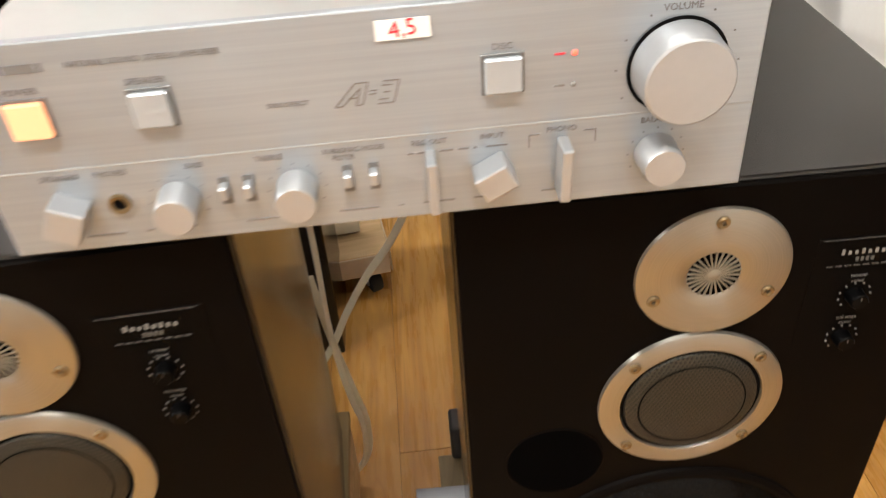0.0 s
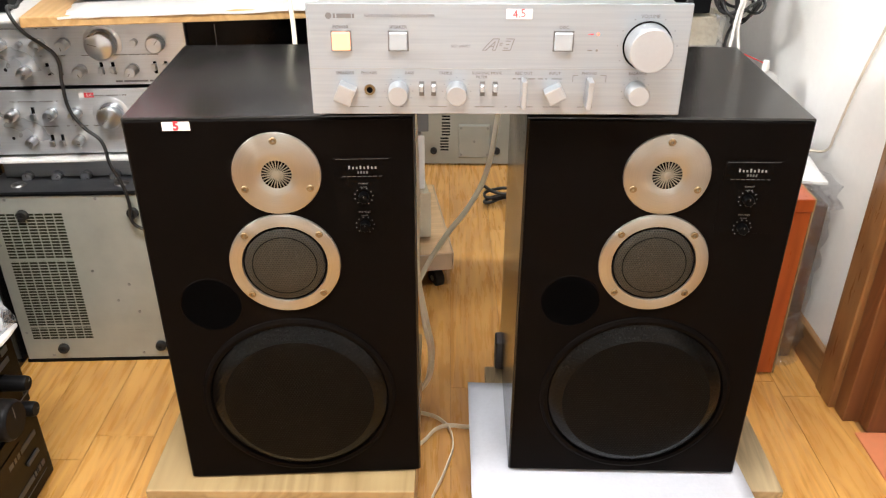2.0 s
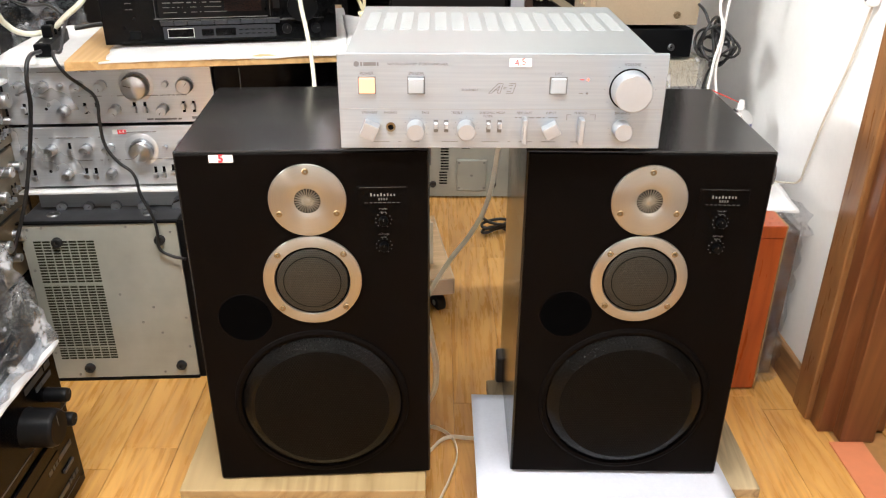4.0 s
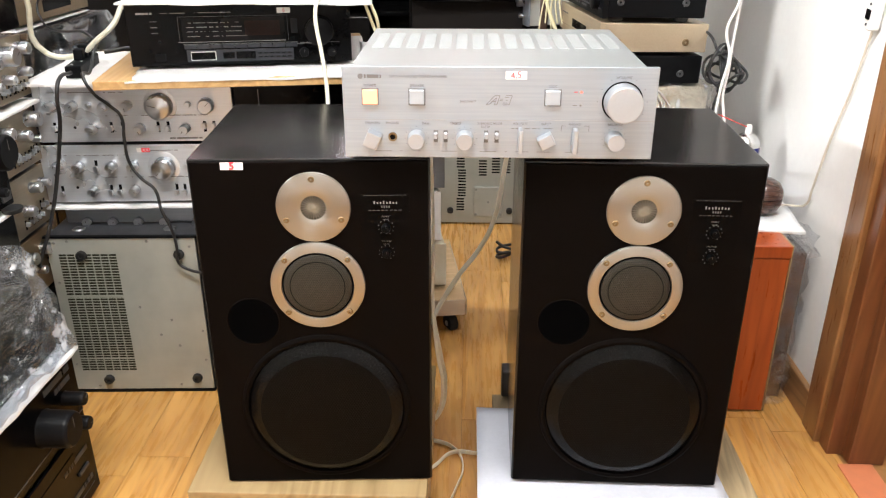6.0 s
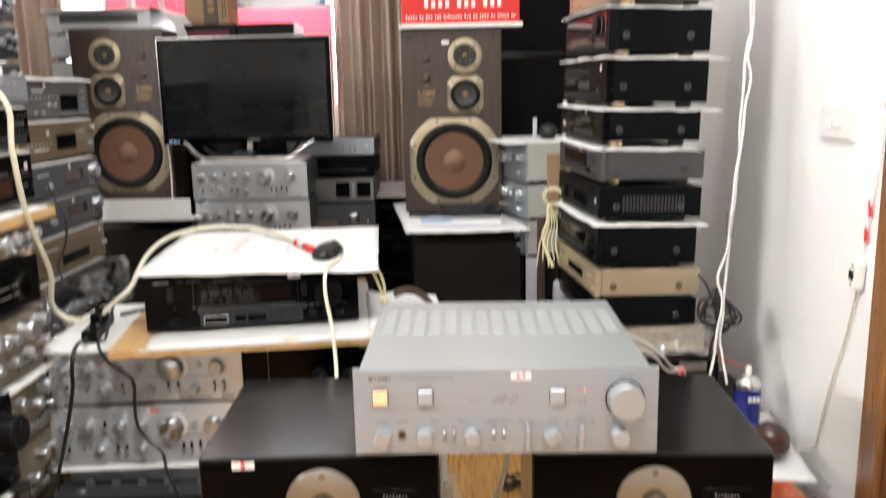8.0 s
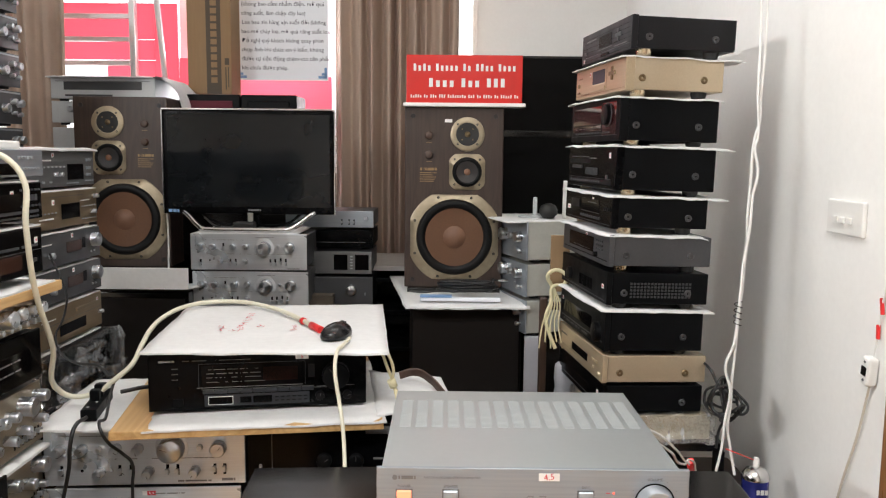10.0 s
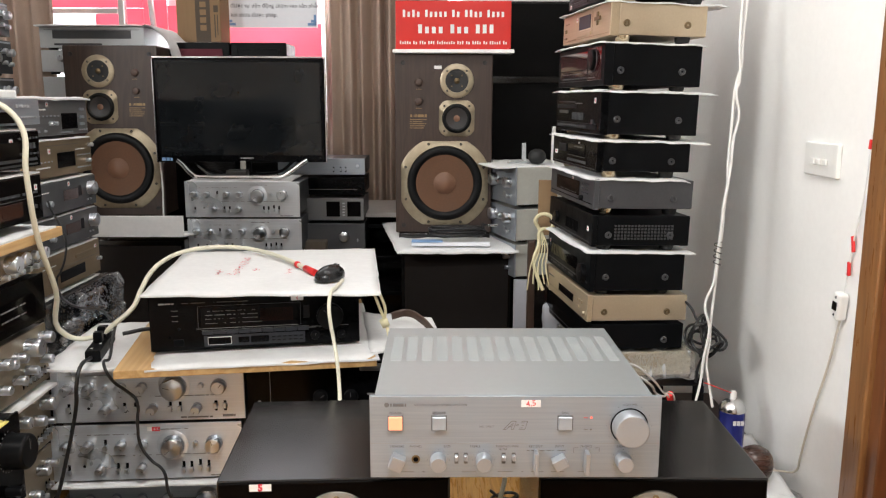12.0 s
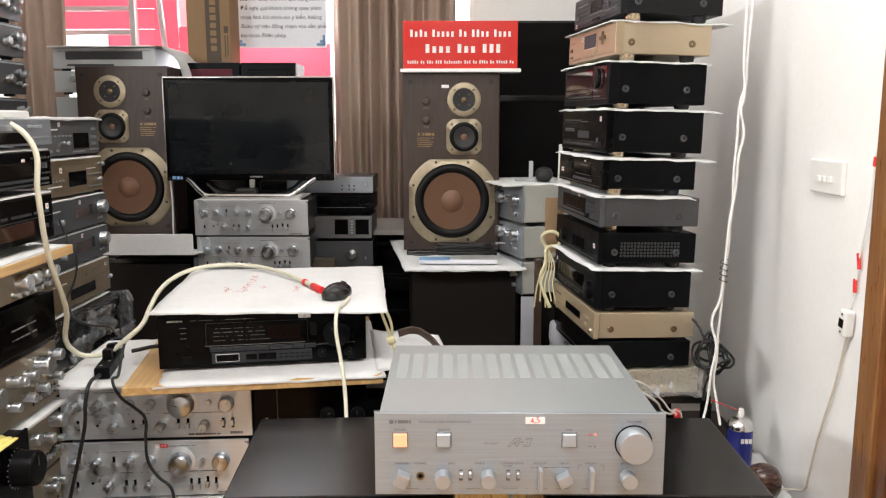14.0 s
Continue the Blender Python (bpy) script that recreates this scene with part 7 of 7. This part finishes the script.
sign = thing("shop_sign", pose(-0.060, 1.985, 1.520), "red acrylic shop sign with white lettering bars", "sign")
part("base", block(-0.228, 0.228, -0.035, 0.040, 0.0, 0.014, 0.003), "white_plastic", sign, "white base strip")
part("panel", block(-0.217, 0.217, -0.004, 0.004, 0.0145, 0.192, 0.002), "sign_red", sign)
def lettering(x0, x1, z, h, words, thin=0.5, seed=1):
    """A row of slim upright bars of a letter's size, in words, some taller than others."""
    pick = random.Random(seed)
    step = (x1 - x0) / (sum(words) + 0.7 * (len(words) - 1))
    at = x0
    for w in words:
        for k in range(w):
            tall = round(h * (1.0 if k == 0 else pick.choice((0.74, 0.74, 1.0))), 5)
            put("lettering_bar", plate_mesh(round(step * thin, 5), tall, 0.0012, "ink_white"), sign, pose(at + step / 2, -0.0041, z - h / 2 + tall / 2))
            at += step
        at += step * 0.7


lettering(-0.194, 0.194, 0.146, 0.026, (4, 5, 2, 4, 4), 0.52, 1)
lettering(-0.138, 0.156, 0.090, 0.032, (4, 3, 3), 0.55, 2)
lettering(-0.203, 0.203, 0.040, 0.012, (5, 2, 3, 3, 8, 3, 2, 4, 2, 5, 2), 0.50, 3)

# cabinets, foam and clutter under and beside the walnut speakers
def floor_speaker(x0, x1, y0, y1, h):
    """A dark loudspeaker cabinet with a cloth front, standing on a plinth."""
    c = thing("dark_cabinet", pose((x0 + x1) / 2, y0, 0), "dark loudspeaker cabinet under the walnut speaker", "cabinet", "dark cabinets")
    w = (x1 - x0) / 2
    part("body", block(-w, w, 0.012, y1 - y0, 0.03, h, 0.004), "black_wood", c)
    part("front_cloth", block(-w + 0.012, w - 0.012, 0.0, 0.0115, 0.05, h - 0.022, 0.003), "brown_cloth", c)
    part("plinth", block(-w + 0.02, w - 0.02, 0.03, y1 - y0 - 0.02, 0.0, 0.0295), "black_metal", c)


floor_speaker(-0.255, 0.160, 1.83, 2.25, 0.798)
solo("foam_board", block(0.166, 0.228, 1.79, 1.81, 0.0, 0.688, 0.003), "foam_grey", None, "pale grey foam board standing between cabinet and stand", "foam board")
solo("foam_sheet", sheet([(-0.265, 1.735, 0.806), (0.180, 1.755, 0.806), (0.175, 2.27, 0.834), (-0.36, 2.30, 0.834)], 0.006, 71, ripple=0.004), "foam", None, "white foam sheet on the dark cabinet", "foam sheet")
solo("spacer_board", block(-0.27, 0.085, 1.97, 2.29, 0.800, 0.834, 0.002), "black_wood", None, "dark board under the walnut speaker", "board")
solo("plastic_ruler", block(-0.215, 0.075, 1.79, 1.815, 0.815, 0.829, 0.002), "paper", None, "white and blue flat packet on the foam", "packet")
solo("blue_packet", block(-0.215, -0.10, 1.785, 1.83, 0.830, 0.834, 0.001), "paper_blue", None, "light blue packet on the foam", "packet")
rnd = random.Random(3)
cable("cable_coil", [(-0.045 + (0.100 + rnd.uniform(-0.012, 0.014)) * math.cos(i * 0.79), 1.850 + (0.036 + rnd.uniform(-0.010, 0.010)) * math.sin(i * 0.79), 0.842 + 0.00055 * i + rnd.uniform(0, 0.006)) for i in range(64)] + [(0.05, 1.83, 0.884), (0.075, 1.84, 0.886)], 0.0036, "cable_black", "coil of black signal cable on the foam")
cable("cable_plug", [(0.070, 1.838, 0.886), (0.105, 1.842, 0.886)], 0.0045, "chrome", "metal plug at the end of the signal cable", "plug", None, None, False)
cable("cable_end", [(-0.15, 1.84, 0.845), (-0.21, 1.83, 0.842), (-0.255, 1.835, 0.845)], 0.004, "cable_black", "end of a black signal cable with plug")
floor_speaker(-1.47, -1.06, 1.80, 2.30, 0.835)
solo("foam_sheet", block(-1.36, -1.035, 1.735, 1.742, 0.862, 0.935, 0.002), "foam", pose(0, 0, 0), "white foam sheet folded over the cabinet front", "foam sheet")
solo("foam_sheet", sheet([(-1.37, 1.735, 0.866), (-1.035, 1.735, 0.866), (-1.035, 1.975, 0.842), (-1.37, 1.975, 0.842)], 0.005, 72, ripple=0.002), "foam", None, "white foam sheet on the dark cabinet", "foam sheet")

# silver amplifiers with the screen on top
for i, z0 in enumerate((0.905, 0.764, 0.623)):
    integrated("silver_amplifier", pose(-0.852 + 0.004 * i, 1.87, z0), "silver amplifier with knobs under the screen", 1, "silver amplifiers under the screen", 0.430)
solo("plinth", block(-1.07, -0.66, 1.90, 2.20, 0.0, 0.622, 0.004), "black_wood", None, "dark stand under the silver amplifiers", "plinth")
tv = thing("computer_screen", pose(-0.866, 1.955, 1.048), "large black computer screen, switched off, on chrome legs", "screen")
part("bezel", block(-0.320, 0.320, -0.004, 0.035, 0.064, 0.452, 0.006, 2), "black_gloss", tv)
part("glass", block(-0.305, 0.305, -0.0056, -0.0042, 0.090, 0.437, 0.0008, 1), "screen", tv)
part("chrome_edge", blocks([(-0.323, 0.323, -0.006, 0.030, 0.4525, 0.4585), (0.3205, 0.3245, -0.006, 0.02, 0.064, 0.452), (-0.3245, -0.3205, -0.006, 0.02, 0.064, 0.452)], 0.001), "chrome", tv)
bars_on("badge", tv, "ink_grey", 0.02, 0.080, 0.05, 0.006, 5, 2, -0.0055)
part("energy_label", blocks([(-0.304, -0.290, -0.0068, -0.0057, 0.070, 0.082), (-0.287, -0.275, -0.0068, -0.0057, 0.070, 0.082), (-0.272, -0.264, -0.0068, -0.0057, 0.070, 0.081)]), "paper_blue", tv)
for sx in (-1, 1):
    cable("leg", [(sx * 0.245, 0.0, 0.070), (sx * 0.228, -0.012, 0.060), (sx * 0.185, -0.045, 0.026), (sx * 0.160, -0.058, 0.013), (sx * 0.13, -0.062, 0.011), (0, -0.065, 0.011)], 0.0105, "chrome", "", "", None, tv)
part("neck", block(-0.03, 0.03, 0.005, 0.03, 0.0, 0.068, 0.004), "black_gloss", tv)
cable("back_bow", [(-0.19, 0.02, 0.066), (-0.13, 0.06, 0.024), (0, 0.07, 0.016), (0.13, 0.06, 0.024), (0.19, 0.02, 0.066)], 0.006, "black_gloss", "", "", None, tv)
ad = thing("power_adapter", pose(-0.875, 1.915, 1.048), "black plug adapter on the silver amplifier", "adapter")
part("body", block(-0.04, 0.04, -0.03, 0.02, 0.0, 0.040, 0.008, 2), "rubber", ad)
part("plug", block(0.012, 0.030, -0.01, 0.01, 0.0402, 0.072, 0.003), "cable_grey", ad)
cable("lead", [(-0.04, 0, 0.02), (-0.10, -0.01, 0.02), (-0.15, -0.005, 0.055)], 0.004, "cable_black", "", "", None, ad)
solo("foam_sheet", sheet([(-1.06, 1.875, 1.0485), (-0.67, 1.875, 1.0485), (-0.67, 2.15, 1.0485), (-1.06, 2.15, 1.0485)], 0.003, 75, ripple=0.001), "foam", None, "thin white foam sheet under the screen", "foam sheet")

# small rack of dark units beside them
hifi("tuner", pose(-0.60, 2.20, 1.035), "silver tuner behind the screen", 0.36, 0.075, 0.28, "grey_metal", "silver", [("lever", 0.10, 0.03, 0), ("lever", 0.08, 0.03, 0), ("knob", 0.15, 0.045, 0.008, 0.012, "knob"), ("lever", 0.05, 0.03, 0)])
hifi("amplifier", pose(-0.60, 2.17, 0.955), "black unit behind the screen", 0.36, 0.078, 0.28, "black_metal", "black_gloss", [("line", 0.05, 0.03, 0.2, 0.003, "grey_metal")])
hifi("level_meter", pose(-0.60, 2.12, 0.855), "grey unit with two dark meters beside the amplifiers", 0.36, 0.098, 0.28, "grey_metal", "silver_dark", [("disp", 0.055, 0.055, 0.055, 0.062, "display"), ("disp", 0.140, 0.055, 0.055, 0.062, "display")] + [("btn", 0.098, 0.03 + 0.012 * i, 0.010, 0.005, "knob_satin") for i in range(5)])
hifi("amplifier", pose(-0.60, 2.10, 0.735), "dark grey amplifier with one round knob", 0.37, 0.118, 0.28, "black_metal", "grey_metal", [("knob", 0.10, 0.066, 0.020, 0.02, "knob"), ("btn", 0.155, 0.05, 0.006, 0.012, "knob_satin")])
solo("brown_box", block(-0.665, -0.565, 2.03, 2.09, 0.695, 0.79, 0.003), "card_dark", None, "small brown box before the amplifier", "box")
solo("plinth", block(-0.79, -0.42, 2.04, 2.42, 0.0, 0.694, 0.004), "black_wood", None, "dark stand under small units", "plinth")
sh = thing("shelf_unit", pose(-0.40, 2.32, 0), "black open shelf with a pale top below the curtain", "shelf")
part("top_board", block(-0.16, 0.28, -0.05, 0.40, 0.855, 0.875, 0.002), "shelf_pale", sh, "pale worn wooden top")
for z in (0.25, 0.50, 0.66, 0.80):
    part("shelf", block(-0.15, 0.14, 0.0, 0.36, z, z + 0.016, 0.002), "black_metal", sh)
for x in (-0.155, 0.145):
    part("side", block(x - 0.008, x + 0.008, 0.0, 0.38, 0.0, 0.8545, 0.002), "black_wood", sh)
part("back", block(-0.146, 0.136, 0.365, 0.38, 0.0, 0.8545), "black_wood", sh)

# black cabinet and silver units at the east side
cab = thing("black_cabinet", pose(0.0, 2.42, 0), "tall black cabinet against the back", "cabinet")
part("body", block(0.02, 0.755, 0.012, 0.50, 0.0, 1.765, 0.004), "black_wood", cab)
part("door", block(0.024, 0.42, 0.0, 0.0115, 0.02, 1.42, 0.003), "black_cloth", cab)
part("door", block(0.425, 0.75, 0.0, 0.0115, 0.02, 1.42, 0.003), "black_cloth", cab)
part("upper_panel", block(0.024, 0.75, 0.0, 0.0115, 1.45, 1.755, 0.003), "black_cloth", cab)
part("rail", block(0.02, 0.755, -0.006, 0.0115, 1.422, 1.446, 0.002), "black_wood", cab)
for i, (z0, h) in enumerate(((0.958, 0.150), (0.826, 0.128), (0.690, 0.132))):
    tu = hifi("silver_amplifier", Matrix.Translation(Vector((0.166, 1.78, z0)) - Vector((math.cos(radians(-72)), math.sin(radians(-72)), 0)) * 0.20) @ pose(0, 0, 0, 0, 0, -72), "pale silver amplifier with knobs at the back", 0.40, h, 0.30, "side_grey", "silver", [("knob", 0.14, 0.09, 0.020, 0.024, "knob"), ("knob", 0.08, 0.09, 0.012, 0.022, "knob"), ("knob", 0.0, 0.09, 0.024, 0.024, "knob"), ("knob", 0.15, 0.04, 0.008, 0.018, "knob"), ("btn", 0.10, 0.045, 0.02, 0.016, "knob_satin")], group="silver units at the back")
    part("side_vents", blocks([(0.1962, 0.1970, 0.19 + j * 0.010, 0.195 + j * 0.010, 0.06, 0.11) for j in range(6)]), "dark", tu)
solo("plinth", block(0.235, 0.46, 1.80, 2.30, 0.0, 0.689, 0.004), "black_wood", None, "dark stand under silver amplifiers", "plinth")
solo("foam_sheet", sheet([(0.09, 1.76, 1.110), (0.40, 1.87, 1.110), (0.30, 2.22, 1.110), (0.0, 2.12, 1.110)], 0.004, 77, ripple=0.002), "foam", None, "white foam sheet on the silver units", "foam sheet")
an = thing("headphone_stand", pose(0.205, 1.97, 1.111), "grey stand with a round base on the silver units", "stand")
part("base", upright([(0, 0), (0.055, 0), (0.057, 0.005), (0.04, 0.008), (0, 0.008)], 36), "white_metal", an)
part("post", block(0.0, 0.016, -0.006, 0.006, 0.008, 0.075, 0.003), "white_metal", an)
solo("antenna", block(0.295, 0.309, 1.95, 1.962, 1.105, 1.255, 0.003), "white_plastic", pose(0, 0, 0, 0, 1, 0), "upright white antenna behind the tower", "antenna")
solo("black_ball", upright([(0, 0), (0.020, 0.002), (0.032, 0.016), (0.034, 0.032), (0.026, 0.048), (0.01, 0.056), (0, 0.057)], 32), "rubber", pose(0.255, 1.90, 1.111), "small round black loudspeaker on the silver units", "loudspeaker")
solo("cardboard_piece", block(0.203, 0.262, 1.405, 1.417, 0.92, 1.097, 0.002), "card", pose(0.0, 0, 0), "brown cardboard piece beside the tower", "cardboard")
bs = thing("wooden_bar", pose(0.185, 1.42, 0), "dark wooden bar beside the tower", "wooden bar")
part("bar", block(-0.012, 0.012, -0.012, 0.012, 0, 0.90, 0.004), "leather", bs)
part("cross_bar", block(0.0125, 0.06, -0.010, 0.010, 0.86, 0.885, 0.003), "leather", bs)
cable("tied_string", [(0.205, 1.36, 0.94), (0.19, 1.35, 0.985), (0.235, 1.345, 0.99), (0.24, 1.35, 0.955), (0.205, 1.35, 0.945), (0.20, 1.35, 0.90), (0.185, 1.35, 0.85), (0.20, 1.345, 0.79), (0.215, 1.34, 0.755)], 0.006, "string", "bundle of pale yellow string tied to the rack", "string")
for i in range(5):
    cable("string_end", [(0.205, 1.352, 0.95), (0.195 + 0.008 * i, 1.348, 0.89), (0.175 + 0.012 * i, 1.345, 0.83), (0.165 + 0.018 * i, 1.342, 0.755 + 0.02 * (i % 2))], 0.0024, "string", "loose end of pale yellow string", "string")
solo("plastic_packet", crumple(dense_block(-0.05, 0.05, -0.01, 0.012, 0, 0.105, 8), 0.006, 0.03, 3), "foam_grey", pose(0.262, 1.33, 0.60, 0, 0, -40), "grey panel in plastic before the tower", "panel")
solo("box_cabinet", block(0.175, 0.300, 1.22, 1.40, 0.0, 0.600, 0.004), "black_wood", None, "dark box before the tower", "cabinet")

# curtains
def curtain(x0, x1, y, z0, z1, folds, deep, seed, pinch=0.0):
    n, k = folds * 12, 16
    vs, fs = [], []
    for j in range(k + 1):
        v = j / k
        for i in range(n + 1):
            u = i / n
            a = u * folds * 2 * math.pi
            w = 1.0 - pinch * (1 - v)
            x = (x0 + x1) / 2 + (x0 - (x0 + x1) / 2 + (x1 - x0) * (u + 0.010 * math.sin(a * 0.5 + seed))) * w
            yy = y + deep * (math.sin(a + 0.9 * math.sin(u * 7 + seed)) + 0.14 * math.sin(2.3 * a + seed)) * (0.75 + 0.25 * math.sin(u * 9 + seed * 2)) + 0.012 * noise.noise(Vector((u * 6, v * 2, seed)))
            vs.append((x, yy, z0 + (z1 - z0) * v))
    m = len(vs)
    vs += [(x, yy + 0.003, z) for x, yy, z in vs]
    w = n + 1
    for j in range(k):
        for i in range(n):
            q = (j * w + i, j * w + i + 1, (j + 1) * w + i + 1, (j + 1) * w + i)
            fs.append(q)
            fs.append(tuple(m + p for p in reversed(q)))
    me = bpy.data.meshes.new("curtain")
    me.from_pydata(vs, [], fs)
    for p in me.polygons:
        p.use_smooth = True
    me.materials.append(M["curtain"])
    return new("curtain", me)


tagged(curtain(-0.665, -0.065, 2.82, 0.06, 2.62, 9, 0.046, 2), "beige cloth curtain in deep folds", "curtain", "curtains")
tagged(curtain(-2.10, -1.80, 2.55, 0.06, 2.62, 4, 0.028, 5, 0.25), "beige cloth curtain gathered to the side", "curtain", "curtains")
solo("curtain_rail", tube((-2.25, 2.55, 2.640), (0.1, 2.84, 2.640), 0.012), "alu", None, "plain metal curtain rail", "curtain rail")

# in front of the window: pink boards, ladder, carton, notice
pk = thing("pink_boards", pose(0, 2.93, 0), "pink foam boards leaning in the window", "boards")
for x0, x1, z0, z1 in ((-2.05, -1.555, 1.79, 1.885), (-2.05, -1.555, 1.888, 2.06), (-1.79, -1.555, 1.60, 1.787), (-1.553, -1.440, 1.62, 2.06), (-1.437, -1.330, 1.30, 1.80), (-1.16, -0.690, 1.30, 1.715)):
    part("board", block(x0, x1, 0.0, 0.012, z0, z1, 0.002), "pink", pk)
ld = thing("ladder", pose(0, 2.77, 0), "aluminium ladder in front of the window", "ladder")
for x in (-1.595, -1.955):
    part("rail", block(x - 0.014, x + 0.014, -0.02, 0.02, 0.0, 2.42, 0.003), "alu", ld)
for z in (1.26, 1.51, 1.755, 1.865, 1.97, 2.075, 2.18):
    part("rung", block(-1.94, -1.61, -0.014, 0.014, z - 0.011, z + 0.011, 0.003), "alu", ld)
part("rear_rail", tube((-1.475, 0.16, 1.30), (-1.520, 0.02, 2.42), 0.014), "alu", ld)
part("rear_rung", tube((-1.60, 0.10, 1.69), (-1.482, 0.10, 1.69), 0.010), "alu", ld)
cb = thing("carton", pose(-1.175, 2.62, 1.606), "tall brown cardboard carton with a dark printed stripe", "carton")
part("box", block(-0.122, 0.076, 0.0, 0.16, 0.0, 0.47, 0.003), "card", cb)
part("stripe", block(-0.036, 0.030, -0.0012, -0.0002, 0.0, 0.47), "card_dark", cb)
part("print", blocks([(-0.016, 0.012, -0.0022, -0.0013, 0.05 + i * 0.034, 0.05 + i * 0.034 + 0.024) for i in range(11)]), "card", cb)
part("print", blocks([(0.046, 0.066, -0.0012, -0.0003, 0.13, 0.16), (0.048, 0.053, -0.0012, -0.0003, 0.02, 0.12), (0.060, 0.064, -0.0012, -0.0003, 0.03, 0.12)]), "card_dark", cb)
nt = thing("notice", pose(-0.905, 2.80, 1.685), "white paper notice with dark printed lines and blue corners", "notice")
part("paper", block(-0.217, 0.217, 0.0, 0.002, 0.0, 0.40), "paper", nt)
LINES = ("khi chưa được phép.", "được tự tiện động chạm vào sản phẩm", "chụp ảnh khi chưa xin ý kiến, không", "- Đề nghị quý khách không quay phim", "bao mở cháy loa, mở quá công suất loa)", "- Loa bao zin hàng xịn suốt đời (không", "công suất, làm chập dây loa)", "(không bao cắm nhầm điện, mở quá")
for i, text in enumerate(LINES):
    letters(text, 0.0262, "ink_blue", nt, -0.192 if text[0] != "-" else -0.205, -0.0006, 0.058 + i * 0.0420, "text_line", None, "LEFT")
for sx in (-1, 1):
    part("corner_print", blocks([(sx * 0.205 - 0.006, sx * 0.205 + 0.006, -0.0008, 0, 0.010, 0.060), (sx * 0.190 - 0.020, sx * 0.190 + 0.020, -0.0008, 0, 0.010, 0.022), (sx * 0.196 - 0.010, sx * 0.196 + 0.010, -0.0008, 0, 0.024, 0.036)]), "paper_blue", nt)

# pale decks on the west side, and dark speakers behind the screen
for z0, h, fe in ((1.555, 0.095, [("disp", 0.0, 0.062, 0.33, 0.034, "grey_metal"), ("line", 0.0, 0.064, 0.30, 0.010, "white_metal"), ("line", -0.06, 0.022, 0.20, 0.008, "grey_metal"), ("line", 0.0, 0.081, 0.40, 0.002, "grey_metal"), ("line", -0.195, 0.05, 0.016, 0.06, "white_metal")]), (1.455, 0.098, [("knob", -0.135, 0.066, 0.014, 0.016, "knob"), ("knob", -0.118, 0.068, 0.010, 0.014, "knob"), ("lever", -0.125, 0.03, 0), ("line", -0.195, 0.05, 0.016, 0.06, "white_metal")]), (1.345, 0.098, [("bars", -0.10, 0.035, 0.06, 0.006, "grey_metal", 3)])):
    hifi("pale_deck", pose(-1.575, 2.36, z0), "pale silver deck under a white sheet", 0.44, h, 0.32, "white_metal", "white_metal", fe, group="pale decks")
solo("foam_sheet", sheet([(-1.80, 2.325, 1.658), (-1.35, 2.33, 1.658), (-1.36, 2.70, 1.658), (-1.80, 2.70, 1.658)], 0.005, 81, ripple=0.003), "foam", None, "white sheet on the pale decks", "foam sheet")
dr = bmesh.new()
prev = None
for j in range(15):
    t = j / 14
    x, z = -1.352 + 0.135 * math.sin(t * 1.45), 1.657 - 0.20 * t ** 2.0
    row = [dr.verts.new((x + 0.003 * math.sin(i * 1.9 + j), 2.33 + i * 0.018, z + 0.003 * math.sin(i * 2.3))) for i in range(20)]
    row2 = [dr.verts.new((v.co.x - 0.003, v.co.y, v.co.z - 0.004)) for v in row]
    if prev:
        for i in range(19):
            dr.faces.new((prev[0][i], prev[0][i + 1], row[i + 1], row[i])).smooth = True
            dr.faces.new((prev[1][i], row2[i], row2[i + 1], prev[1][i + 1])).smooth = True
    prev = (row, row2)
solo("white_drape", dr, "foam", None, "white sheet hanging in ripples over the deck's side", "sheet")
solo("shelf_cabinet", block(-1.80, -1.35, 2.38, 2.72, 0.0, 1.344, 0.004), "walnut", None, "dark cabinet under the pale decks", "cabinet")
for x0, x1, mat in ((-1.285, -1.022, "wine"), (-1.016, -0.775, "black_metal")):
    bx = thing("black_loudspeaker", pose((x0 + x1) / 2, 2.45, 1.40), "black loudspeaker lying behind the screen", "loudspeaker", "black speakers behind the screen")
    hw2 = (x1 - x0) / 2
    part("cabinet", block(-hw2, hw2, 0.0, 0.22, 0.0, 0.192, 0.004), "black_metal", bx)
    part("grille", block(-hw2 + 0.03, hw2 - 0.03, -0.006, -0.0002, 0.02, 0.165, 0.004), mat, bx)
solo("shelf_cabinet", block(-1.34, -0.74, 2.46, 2.72, 0.0, 1.398, 0.004), "black_wood", None, "dark cabinet behind the screen", "cabinet")

# ---- floor planks, each a board of its own ----
rnd = random.Random(17)
plank_w = 0.118
for i in range(24):
    x0 = -1.70 + i * plank_w
    y = -1.30 - rnd.uniform(0, 0.8)
    while y < 3.0:
        y1 = min(y + 0.81, 3.0)
        length = round(y1 - y, 3)
        if length > 0.02 and (x0 + plank_w < 0.78 or y1 < 0.75) and y1 > -1.0:
            me = shared(("plank", length), lambda: block(0.0004, plank_w - 0.0004, 0.0004, length - 0.0004, -0.0035, 0.0, 0.0004, 1), "floor")
            put("plank", me, floor_ob, pose(x0, y, 0))
        y += 0.81
